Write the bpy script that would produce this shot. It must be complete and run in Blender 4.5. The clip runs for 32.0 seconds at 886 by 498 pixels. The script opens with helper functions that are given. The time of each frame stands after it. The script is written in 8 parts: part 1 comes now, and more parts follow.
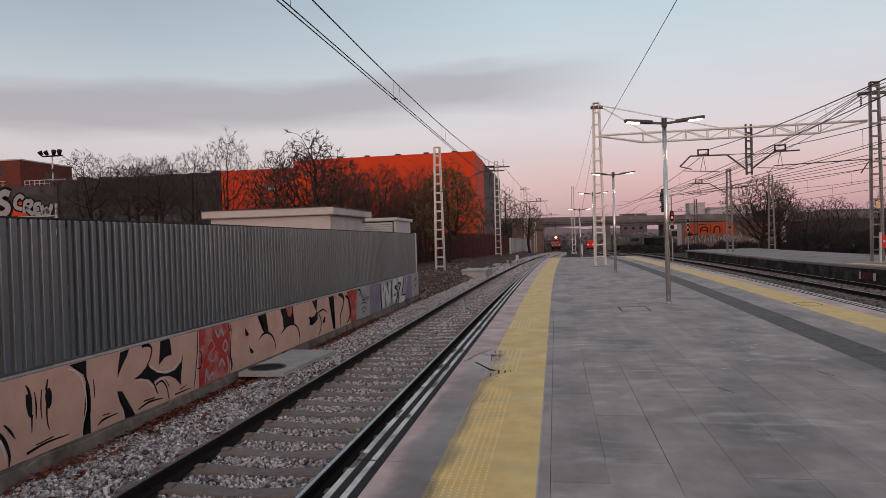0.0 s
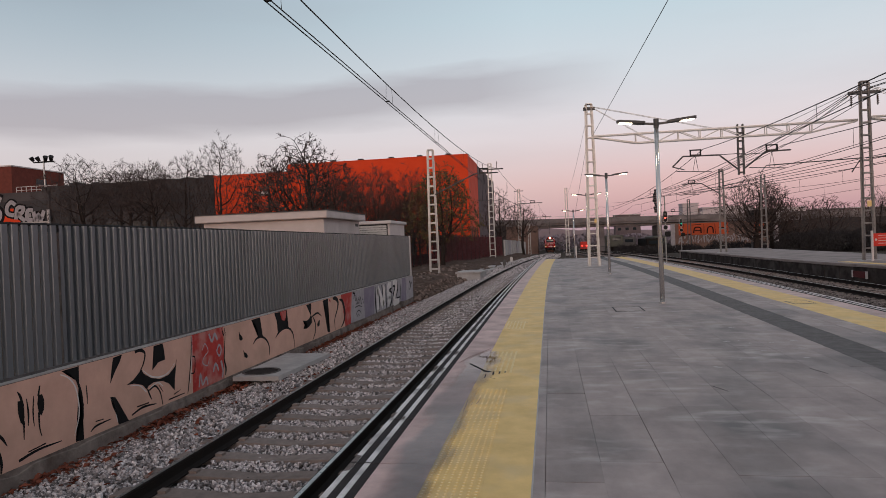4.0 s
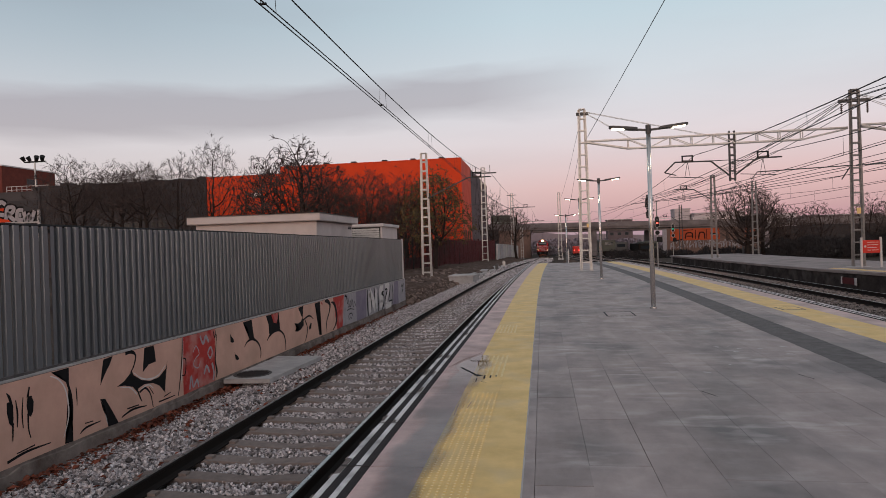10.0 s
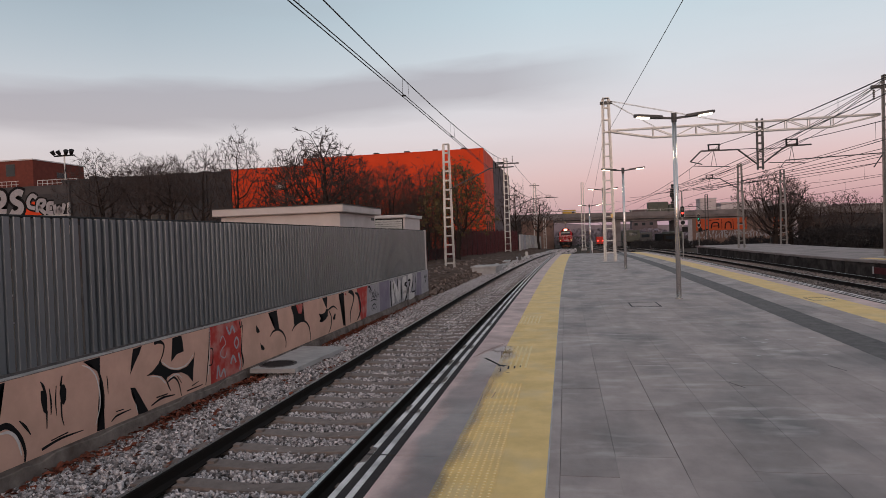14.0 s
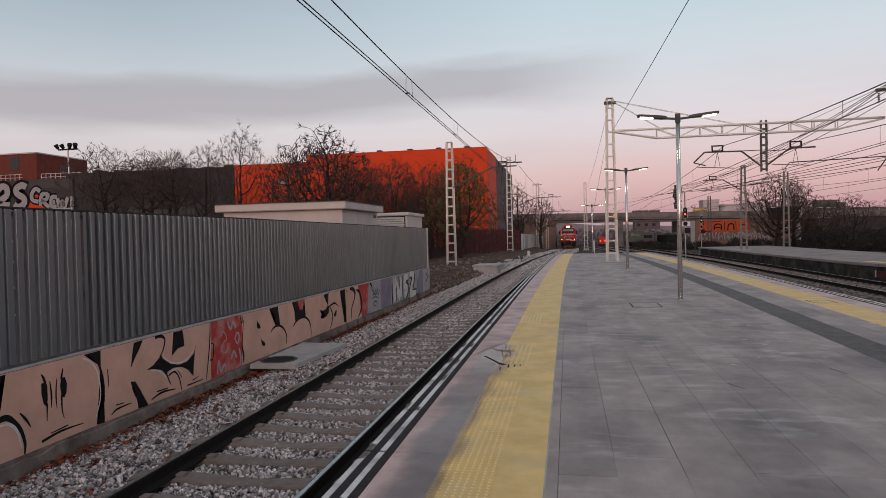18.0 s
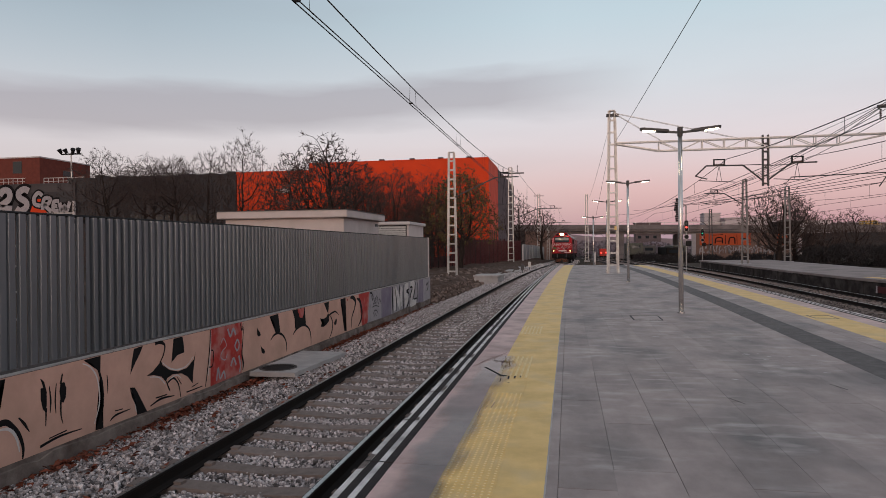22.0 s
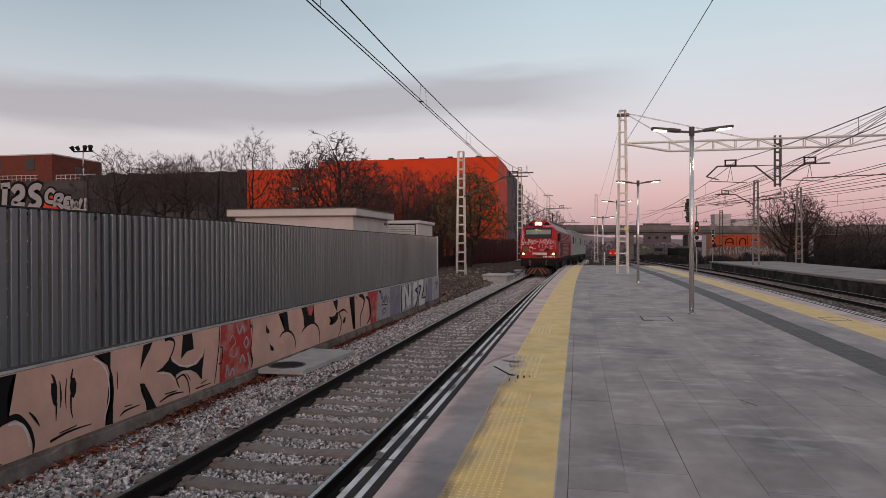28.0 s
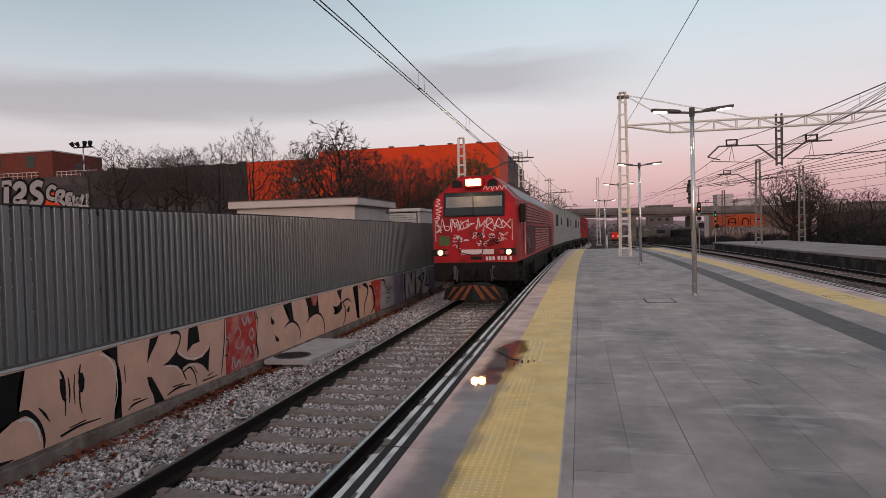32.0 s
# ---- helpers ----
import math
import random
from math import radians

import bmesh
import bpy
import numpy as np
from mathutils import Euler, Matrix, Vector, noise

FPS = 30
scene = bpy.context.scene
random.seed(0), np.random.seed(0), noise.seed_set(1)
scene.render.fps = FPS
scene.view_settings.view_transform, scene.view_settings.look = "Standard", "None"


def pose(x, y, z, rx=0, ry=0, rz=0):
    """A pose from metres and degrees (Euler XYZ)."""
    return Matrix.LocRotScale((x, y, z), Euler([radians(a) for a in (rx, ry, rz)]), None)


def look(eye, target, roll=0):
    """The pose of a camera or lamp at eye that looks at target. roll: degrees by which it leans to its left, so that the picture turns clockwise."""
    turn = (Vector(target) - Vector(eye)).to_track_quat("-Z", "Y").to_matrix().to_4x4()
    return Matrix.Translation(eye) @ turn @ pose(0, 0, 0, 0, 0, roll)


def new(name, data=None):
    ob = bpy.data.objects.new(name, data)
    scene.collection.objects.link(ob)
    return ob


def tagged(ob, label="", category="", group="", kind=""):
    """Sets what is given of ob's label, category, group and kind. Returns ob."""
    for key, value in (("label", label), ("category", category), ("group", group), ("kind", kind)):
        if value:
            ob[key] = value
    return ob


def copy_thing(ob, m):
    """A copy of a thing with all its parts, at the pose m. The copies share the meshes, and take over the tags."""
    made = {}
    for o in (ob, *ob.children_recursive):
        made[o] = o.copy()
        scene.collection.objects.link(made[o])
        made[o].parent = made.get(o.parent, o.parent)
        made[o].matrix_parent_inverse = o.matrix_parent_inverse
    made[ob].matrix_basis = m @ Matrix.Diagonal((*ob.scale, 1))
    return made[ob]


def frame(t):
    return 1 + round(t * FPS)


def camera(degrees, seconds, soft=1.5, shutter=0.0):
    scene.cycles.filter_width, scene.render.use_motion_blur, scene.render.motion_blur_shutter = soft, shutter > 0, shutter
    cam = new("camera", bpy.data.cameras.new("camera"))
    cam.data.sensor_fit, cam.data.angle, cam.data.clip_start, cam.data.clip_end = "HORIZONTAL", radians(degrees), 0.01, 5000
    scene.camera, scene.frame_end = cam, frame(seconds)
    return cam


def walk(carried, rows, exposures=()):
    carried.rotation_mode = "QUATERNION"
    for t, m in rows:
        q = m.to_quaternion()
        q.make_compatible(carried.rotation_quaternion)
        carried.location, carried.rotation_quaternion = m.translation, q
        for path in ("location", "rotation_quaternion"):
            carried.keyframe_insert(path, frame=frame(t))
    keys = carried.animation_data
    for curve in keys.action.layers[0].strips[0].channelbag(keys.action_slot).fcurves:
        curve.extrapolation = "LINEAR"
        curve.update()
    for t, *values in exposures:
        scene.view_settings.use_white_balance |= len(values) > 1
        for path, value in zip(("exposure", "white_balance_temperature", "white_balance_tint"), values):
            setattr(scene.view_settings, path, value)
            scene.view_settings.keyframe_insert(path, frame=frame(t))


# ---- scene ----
cam = camera(67.7, 32.0, soft=0.35)
PATH = [
    (0, (-0.022, 0.006, 1.629), (-0.358, 1.977, 1.603), -1.7),
    (0.5, (-0.02, 0.028, 1.626), (-0.34, 2.002, 1.587), -1.9),
    (1, (-0.014, 0.027, 1.617), (-0.331, 2.002, 1.579), -1.9),
    (1.5, (-0.01, 0.026, 1.62), (-0.325, 2.001, 1.585), -2.2),
    (2, (-0.007, 0.015, 1.609), (-0.321, 1.99, 1.569), -1.9),
    (2.5, (-0.008, 0.021, 1.617), (-0.311, 1.998, 1.592), -1.9),
    (3, (-0.01, 0.024, 1.622), (-0.312, 2.001, 1.602), -2.2),
    (3.5, (-0.012, 0.011, 1.618), (-0.329, 1.986, 1.599), -2.4),
    (5.5, (-0.007, 0.019, 1.615), (-0.32, 1.994, 1.601), -1.9),
    (6, (-0.006, 0.001, 1.621), (-0.323, 1.976, 1.61), -2.1),
    (6.5, (-0.005, 0.004, 1.62), (-0.313, 1.98, 1.609), -2.2),
    (7, (-0.003, -0.008, 1.624), (-0.306, 1.969, 1.615), -2.1),
    (7.5, (-0.011, -0.002, 1.616), (-0.305, 1.976, 1.609), -2.0),
    (8, (-0.005, 0.002, 1.621), (-0.291, 1.981, 1.618), -2.0),
    (8.5, (-0.004, -0.006, 1.62), (-0.298, 1.973, 1.613), -2.1),
    (9, (0.0, 0.0, 1.62), (-0.282, 1.98, 1.615), -2.0),
    (9.5, (-0.001, -0.002, 1.624), (-0.293, 1.976, 1.621), -2.0),
    (10, (0.0, -0.017, 1.623), (-0.297, 1.961, 1.614), -1.8),
    (10.5, (-0.002, -0.007, 1.617), (-0.314, 1.968, 1.597), -1.7),
    (11, (-0.003, 0.003, 1.617), (-0.31, 1.979, 1.589), -2.0),
    (11.5, (-0.006, 0.001, 1.618), (-0.316, 1.977, 1.576), -2.3),
    (12, (-0.017, 0.004, 1.61), (-0.333, 1.979, 1.588), -2.4),
    (12.5, (-0.02, -0.012, 1.62), (-0.249, 1.974, 1.589), -2.7),
    (13, (0.006, 0.012, 1.61), (-0.24, 1.996, 1.577), -2.6),
    (13.5, (-0.004, -0.012, 1.614), (-0.325, 1.962, 1.588), -2.3),
    (14, (-0.015, -0.011, 1.617), (-0.38, 1.956, 1.583), -2.0),
    (14.5, (-0.011, -0.005, 1.612), (-0.381, 1.96, 1.57), -1.7),
    (16.5, (-0.023, -0.003, 1.614), (-0.387, 1.963, 1.57), -1.8),
    (17, (-0.023, -0.014, 1.615), (-0.41, 1.948, 1.565), -1.9),
    (17.5, (-0.014, -0.009, 1.608), (-0.361, 1.961, 1.56), -1.3),
    (18, (-0.008, -0.007, 1.61), (-0.379, 1.957, 1.571), -1.3),
    (18.5, (-0.017, -0.032, 1.616), (-0.413, 1.928, 1.596), -1.1),
    (19, (-0.025, -0.032, 1.621), (-0.413, 1.93, 1.602), -1.0),
    (19.5, (-0.027, -0.014, 1.614), (-0.413, 1.949, 1.598), -0.7),
    (20, (-0.025, -0.013, 1.613), (-0.404, 1.951, 1.594), -0.4),
    (20.5, (-0.027, -0.008, 1.617), (-0.413, 1.954, 1.594), -0.6),
    (21, (-0.023, -0.003, 1.617), (-0.404, 1.961, 1.597), -0.7),
    (21.5, (-0.028, -0.013, 1.616), (-0.392, 1.953, 1.595), -0.7),
    (22, (-0.018, -0.019, 1.619), (-0.391, 1.946, 1.609), -0.5),
    (22.5, (-0.016, -0.012, 1.618), (-0.365, 1.957, 1.607), -0.4),
    (23, (-0.024, -0.004, 1.624), (-0.375, 1.965, 1.621), -0.8),
    (23.5, (-0.025, -0.029, 1.621), (-0.386, 1.938, 1.615), -0.9),
    (24, (-0.032, -0.008, 1.617), (-0.391, 1.959, 1.61), -0.7),
    (24.5, (-0.033, 0.0, 1.621), (-0.394, 1.967, 1.608), -0.5),
    (25, (-0.024, -0.006, 1.621), (-0.388, 1.961, 1.595), -0.3),
    (25.5, (-0.036, -0.003, 1.618), (-0.419, 1.96, 1.596), -0.2),
    (27.5, (-0.034, -0.009, 1.616), (-0.459, 1.945, 1.613), -0.0),
    (28, (-0.035, 0.007, 1.608), (-0.434, 1.967, 1.596), -0.1),
    (28.5, (-0.027, 0.008, 1.614), (-0.427, 1.968, 1.596), -0.4),
    (29, (-0.045, 0.001, 1.606), (-0.437, 1.962, 1.566), 0.7),
    (29.5, (-0.026, 0.0, 1.615), (-0.428, 1.959, 1.595), -0.8),
    (30, (-0.033, -0.011, 1.617), (-0.439, 1.947, 1.579), -1.1),
    (30.5, (-0.025, 0.0, 1.608), (-0.433, 1.958, 1.573), -1.6),
    (31, (-0.023, -0.005, 1.611), (-0.449, 1.949, 1.571), -1.4),
    (31.5, (-0.02, -0.004, 1.606), (-0.443, 1.95, 1.566), -1.4),
    (32, (-0.024, -0.008, 1.611), (-0.431, 1.95, 1.56), -1.5),
]
walk(cam, [(t, look(eye, target, roll)) for t, eye, target, roll in PATH],
     [(0, -0.05, 6340, 10), (3, -0.02, 6340, 10), (24, -0.01, 6340, 10), (29, 0.01, 6360, 10), (32, 0.06, 6380, 10)])

# ---------------------------------------------------------------- world and light
# Dusk with the sun just gone behind the camera: a pink band opposite, blue-grey above, one long cloud.
world = bpy.data.worlds.new("dusk_sky")
scene.world = world
world.use_nodes = True


def build_world():
    nt = world.node_tree
    nt.nodes.clear()
    N, L = nt.nodes.new, nt.links.new

    def math_node(op, a, b=None, clamp=False):
        n = N("ShaderNodeMath")
        n.operation, n.use_clamp = op, clamp
        for i, v in enumerate((a, b)):
            if v is None:
                continue
            if isinstance(v, (int, float)):
                n.inputs[i].default_value = v
            else:
                L(v, n.inputs[i])
        return n.outputs[0]

    def mix(fac, a, b):
        n = N("ShaderNodeMix")
        n.data_type = "RGBA"
        for sock, v in ((n.inputs["Factor"], fac), (n.inputs["A"], a), (n.inputs["B"], b)):
            if isinstance(v, tuple):
                sock.default_value = (*v, 1)
            elif isinstance(v, (int, float)):
                sock.default_value = v
            else:
                L(v, sock)
        return n.outputs["Result"]

    co = N("ShaderNodeTexCoord")
    sep = N("ShaderNodeSeparateXYZ")
    L(co.outputs["Generated"], sep.inputs[0])
    x, y, z = sep.outputs
    flat = math_node("SQRT", math_node("ADD", math_node("MULTIPLY", x, x), math_node("MULTIPLY", y, y)))
    e = math_node("DIVIDE", z, math_node("MAXIMUM", flat, 0.05))
    # elevation ramp of the side opposite the sunset
    ramp = N("ShaderNodeValToRGB")
    L(math_node("MULTIPLY", e, 1.25, True), ramp.inputs[0])
    cr = ramp.color_ramp
    stops = SKY_STOPS
    while len(cr.elements) < len(stops):
        cr.elements.new(0.5)
    for el, (p, c) in zip(cr.elements, stops):
        el.position, el.color = p, (*c, 1)
    # towards the left the pink turns to grey
    side = math_node("MULTIPLY", math_node("ADD", x, -0.10), -1.6, True)
    low = math_node("SUBTRACT", 1.0, math_node("MULTIPLY", e, 3.2), True)
    grey = mix(math_node("MULTIPLY", math_node("MULTIPLY", side, low), 0.85), ramp.outputs[0], SKY_LEFT)
    # and the blue above it deepens
    high = math_node("MULTIPLY", math_node("SUBTRACT", e, 0.16), 5.0, True)
    wing_side = math_node("MULTIPLY", math_node("ADD", x, 0.02), -1.9, True)
    grey = mix(math_node("MULTIPLY", math_node("MULTIPLY", wing_side, high), 0.9), grey, SKY_HIGH)
    # one long cloud band and faint streaks
    tex = N("ShaderNodeTexNoise")
    tex.inputs["Scale"].default_value, tex.inputs["Detail"].default_value = 1.0, 5.0
    mp = N("ShaderNodeMapping")
    mp.inputs["Scale"].default_value = (2.4, 2.4, 13.0)
    L(co.outputs["Generated"], mp.inputs[0])
    L(mp.outputs[0], tex.inputs["Vector"])
    wob = math_node("MULTIPLY", math_node("SUBTRACT", tex.outputs[0], 0.5), 0.09)
    band_mid = math_node("SUBTRACT", math_node("ADD", e, wob), math_node("ADD", math_node("MULTIPLY", x, 0.05), 0.232))
    up = math_node("MULTIPLY", math_node("MAXIMUM", band_mid, 0.0), 46.0)
    down = math_node("MULTIPLY", math_node("MAXIMUM", math_node("MULTIPLY", band_mid, -1.0), 0.0), 31.0)
    band = math_node("SUBTRACT", 1.5, math_node("ADD", up, down), True)
    reach = math_node("MULTIPLY", math_node("SUBTRACT", 0.13, x), 4.5, True)
    front = math_node("MULTIPLY", y, 4.0, True)
    band = math_node("MULTIPLY", math_node("MULTIPLY", band, reach), front)
    cloud = mix(math_node("MULTIPLY", band, 0.66), grey, SKY_CLOUD)
    streak = math_node("MULTIPLY", math_node("SUBTRACT", tex.outputs[0], 0.52), 1.6, True)
    cloud = mix(math_node("MULTIPLY", streak, 0.3), cloud, SKY_CLOUD)
    # the bright afterglow behind the camera
    back = math_node("MULTIPLY", math_node("SUBTRACT", math_node("MULTIPLY", y, -1.0), 0.05), 1.2, True)
    glow = math_node("MULTIPLY", back, math_node("SUBTRACT", 1.0, math_node("MULTIPLY", e, 0.9), True))
    sky = mix(glow, cloud, SKY_GLOW)
    # a trace of the clear sky model
    nis = N("ShaderNodeTexSky")
    nis.sky_type, nis.sun_disc = "NISHITA", False
    nis.sun_elevation, nis.sun_rotation = radians(2.0), radians(190.0)
    bg1, bg2, add, out = N("ShaderNodeBackground"), N("ShaderNodeBackground"), N("ShaderNodeAddShader"), N("ShaderNodeOutputWorld")
    L(sky, bg1.inputs[0])
    bg1.inputs[1].default_value = SKY_POWER
    L(nis.outputs[0], bg2.inputs[0])
    bg2.inputs[1].default_value = 0.05
    L(bg1.outputs[0], add.inputs[0])
    L(bg2.outputs[0], add.inputs[1])
    L(add.outputs[0], out.inputs[0])


SKY_STOPS = [(0.0, (0.40, 0.31, 0.38)), (0.035, (0.53, 0.32, 0.385)), (0.10, (0.70, 0.445, 0.49)), (0.19, (0.76, 0.645, 0.69)), (0.30, (0.675, 0.69, 0.735)), (0.42, (0.565, 0.665, 0.72)), (0.60, (0.46, 0.57, 0.65)), (1.0, (0.40, 0.43, 0.47))]
SKY_LEFT, SKY_HIGH, SKY_CLOUD, SKY_GLOW, SKY_POWER = (0.635, 0.63, 0.645), (0.36, 0.42, 0.48), (0.375, 0.325, 0.37), (1.06, 0.81, 0.72), 0.9
build_world()

sun = new("sun", bpy.data.lights.new("sun", "SUN"))
sun.data.energy, sun.data.angle, sun.data.color = 0.6, radians(25), (1.0, 0.81, 0.70)
sun.matrix_world = look((6, -60, 16), (0, 20, 0))


# ---------------------------------------------------------------- materials
def surf(name, c1, c2=None, scale=3.0, rough=0.8, metal=0.0, bump=0.0, bscale=40.0, stain=None, sscale=0.7, samount=0.5,
         rand=0.0, island=0.0, stretch=(1, 1, 1), rvar=0.15, emit=None, power=0.0, spec=0.22, world=False, fleck=None):
    """A surface of two colours mixed by fine noise, stains at a larger size, fine relief, and a shift of tone from piece to piece."""
    m = bpy.data.materials.new(name)
    m.use_nodes = True
    nt = m.node_tree
    N, L = nt.nodes.new, nt.links.new
    b = nt.nodes["Principled BSDF"]
    c2 = c2 or tuple(v * 0.75 for v in c1)
    co = N("ShaderNodeTexCoord")
    mp = N("ShaderNodeMapping")
    mp.inputs["Scale"].default_value = stretch
    # pieces laid side by side share one pattern across their joints
    L(N("ShaderNodeNewGeometry").outputs["Position"] if world else co.outputs["Object"], mp.inputs[0])
    n1 = N("ShaderNodeTexNoise")
    n1.inputs["Scale"].default_value, n1.inputs["Detail"].default_value, n1.inputs["Roughness"].default_value = scale, 6.0, 0.65
    L(mp.outputs[0], n1.inputs["Vector"])
    sharp = N("ShaderNodeMapRange")
    sharp.inputs[1].default_value, sharp.inputs[2].default_value = 0.32, 0.68
    L(n1.outputs[0], sharp.inputs[0])
    mix = N("ShaderNodeMix")
    mix.data_type = "RGBA"
    mix.inputs["A"].default_value, mix.inputs["B"].default_value = (*c1, 1), (*c2, 1)
    L(sharp.outputs[0], mix.inputs["Factor"])
    col = mix.outputs["Result"]
    if stain:
        n2 = N("ShaderNodeTexNoise")
        n2.inputs["Scale"].default_value, n2.inputs["Detail"].default_value = sscale, 8.0
        L(mp.outputs[0], n2.inputs["Vector"])
        r2 = N("ShaderNodeMapRange")
        r2.inputs[1].default_value, r2.inputs[2].default_value, r2.inputs[4].default_value = 0.48, 0.68, samount
        L(n2.outputs[0], r2.inputs[0])
        m2 = N("ShaderNodeMix")
        m2.data_type = "RGBA"
        m2.inputs["B"].default_value = (*stain, 1)
        L(r2.outputs[0], m2.inputs["Factor"])
        L(col, m2.inputs["A"])
        col = m2.outputs["Result"]
    if fleck:
        fc, fs, fst, famt = fleck
        m3 = N("ShaderNodeMapping")
        m3.inputs["Scale"].default_value = fst
        L(N("ShaderNodeNewGeometry").outputs["Position"], m3.inputs[0])
        n4, n5 = N("ShaderNodeTexNoise"), N("ShaderNodeTexNoise")
        n4.inputs["Scale"].default_value, n4.inputs["Detail"].default_value = fs, 5.0
        n5.inputs["Scale"].default_value, n5.inputs["Detail"].default_value = 0.55, 3.0
        L(m3.outputs[0], n4.inputs["Vector"])
        L(m3.outputs[0], n5.inputs["Vector"])
        r4, r5, mu = N("ShaderNodeMapRange"), N("ShaderNodeMapRange"), N("ShaderNodeMath")
        r4.inputs[1].default_value, r4.inputs[2].default_value, r4.inputs[4].default_value = 0.50, 0.72, famt
        r5.inputs[1].default_value, r5.inputs[2].default_value = 0.42, 0.60
        L(n4.outputs[0], r4.inputs[0])
        L(n5.outputs[0], r5.inputs[0])
        mu.operation = "MULTIPLY"
        L(r4.outputs[0], mu.inputs[0])
        L(r5.outputs[0], mu.inputs[1])
        m4 = N("ShaderNodeMix")
        m4.data_type = "RGBA"
        m4.inputs["B"].default_value = (*fc, 1)
        L(mu.outputs[0], m4.inputs["Factor"])
        L(col, m4.inputs["A"])
        col = m4.outputs["Result"]
    if rand or island:
        src = N("ShaderNodeObjectInfo").outputs["Random"] if rand else N("ShaderNodeNewGeometry").outputs["Random Per Island"]
        amt = rand or island
        mr = N("ShaderNodeMapRange")
        mr.inputs[3].default_value, mr.inputs[4].default_value = 1 - amt, 1 + amt
        L(src, mr.inputs[0])
        hsv = N("ShaderNodeHueSaturation")
        L(mr.outputs[0], hsv.inputs["Value"])
        L(col, hsv.inputs["Color"])
        col = hsv.outputs[0]
    L(col, b.inputs["Base Color"])
    rr = N("ShaderNodeMapRange")
    rr.inputs[3].default_value, rr.inputs[4].default_value = max(0.02, rough - rvar), min(1.0, rough + rvar)
    L(n1.outputs[0], rr.inputs[0])
    L(rr.outputs[0], b.inputs["Roughness"])
    b.inputs["Metallic"].default_value, b.inputs["Specular IOR Level"].default_value = metal, spec
    if bump:
        n3 = N("ShaderNodeTexNoise")
        n3.inputs["Scale"].default_value, n3.inputs["Detail"].default_value = bscale, 4.0
        L(co.outputs["Object"], n3.inputs["Vector"])
        bp = N("ShaderNodeBump")
        bp.inputs["Strength"].default_value, bp.inputs["Distance"].default_value = min(1.0, bump), 0.02
        L(n3.outputs[0], bp.inputs["Height"])
        L(bp.outputs[0], b.inputs["Normal"])
    if emit:
        b.inputs["Emission Color"].default_value, b.inputs["Emission Strength"].default_value = (*emit, 1), power
    return m


def glass(name, tint=(0.02, 0.025, 0.03), rough=0.05):
    m = bpy.data.materials.new(name)
    m.use_nodes = True
    b = m.node_tree.nodes["Principled BSDF"]
    b.inputs["Base Color"].default_value, b.inputs["Roughness"].default_value = (*tint, 1), rough
    b.inputs["Specular IOR Level"].default_value = 0.3
    return m


def wet(name):
    """A thin film of water: clear, with a sheen, fading out unevenly at its edges."""
    m = bpy.data.materials.new(name)
    m.use_nodes = True
    nt = m.node_tree
    nt.nodes.clear()
    N, L = nt.nodes.new, nt.links.new

    def op(kind, a, b, clamp=False):
        n = N("ShaderNodeMath")
        n.operation, n.use_clamp = kind, clamp
        for i, v in enumerate((a, b)):
            if isinstance(v, (int, float)):
                n.inputs[i].default_value = v
            else:
                L(v, n.inputs[i])
        return n.outputs[0]
    pos = N("ShaderNodeNewGeometry").outputs["Position"]
    sep = N("ShaderNodeSeparateXYZ")
    L(pos, sep.inputs[0])
    x, y, _ = sep.outputs
    nz = N("ShaderNodeTexNoise")
    nz.inputs["Scale"].default_value, nz.inputs["Detail"].default_value = 1.6, 5.0
    mp = N("ShaderNodeMapping")
    mp.inputs["Scale"].default_value = (2.2, 0.8, 1)
    L(pos, mp.inputs[0])
    L(mp.outputs[0], nz.inputs["Vector"])
    # the film lies in the hollow of the edge slabs and spreads over the tiles further on
    far = op("MULTIPLY", op("SUBTRACT", y, 7.2), 1.4, True)
    mid = op("ADD", -1.02, op("MULTIPLY", far, 0.03))
    half = op("ADD", 0.22, op("MULTIPLY", far, 0.04))
    d = op("SUBTRACT", 1.0, op("DIVIDE", op("ABSOLUTE", op("SUBTRACT", x, mid), 0.0), half))
    end = op("MULTIPLY", op("SUBTRACT", op("ADD", 12.72, op("MULTIPLY", x, 3.1)), y), 4.0, True)
    start = op("MULTIPLY", op("SUBTRACT", y, 2.4), 1.0, True)
    d = op("ADD", d, op("MULTIPLY", op("SUBTRACT", nz.outputs[0], 0.5), 2.0))
    cover = op("MULTIPLY", op("MULTIPLY", op("MULTIPLY", d, 2.0, True), end), start)
    fr, tr, gl, mx, out = N("ShaderNodeFresnel"), N("ShaderNodeBsdfTransparent"), N("ShaderNodeBsdfGlossy"), N("ShaderNodeMixShader"), N("ShaderNodeOutputMaterial")
    fr.inputs[0].default_value = 1.33
    dim = N("ShaderNodeMix")
    dim.data_type = "RGBA"
    dim.inputs["A"].default_value, dim.inputs["B"].default_value = (1, 1, 1, 1), (0.80, 0.76, 0.75, 1)
    L(cover, dim.inputs["Factor"])
    L(dim.outputs["Result"], tr.inputs[0])
    gl.inputs["Roughness"].default_value = 0.025
    L(op("MULTIPLY", fr.outputs[0], cover), mx.inputs[0])
    L(tr.outputs[0], mx.inputs[1])
    L(gl.outputs[0], mx.inputs[2])
    L(mx.outputs[0], out.inputs[0])
    return m


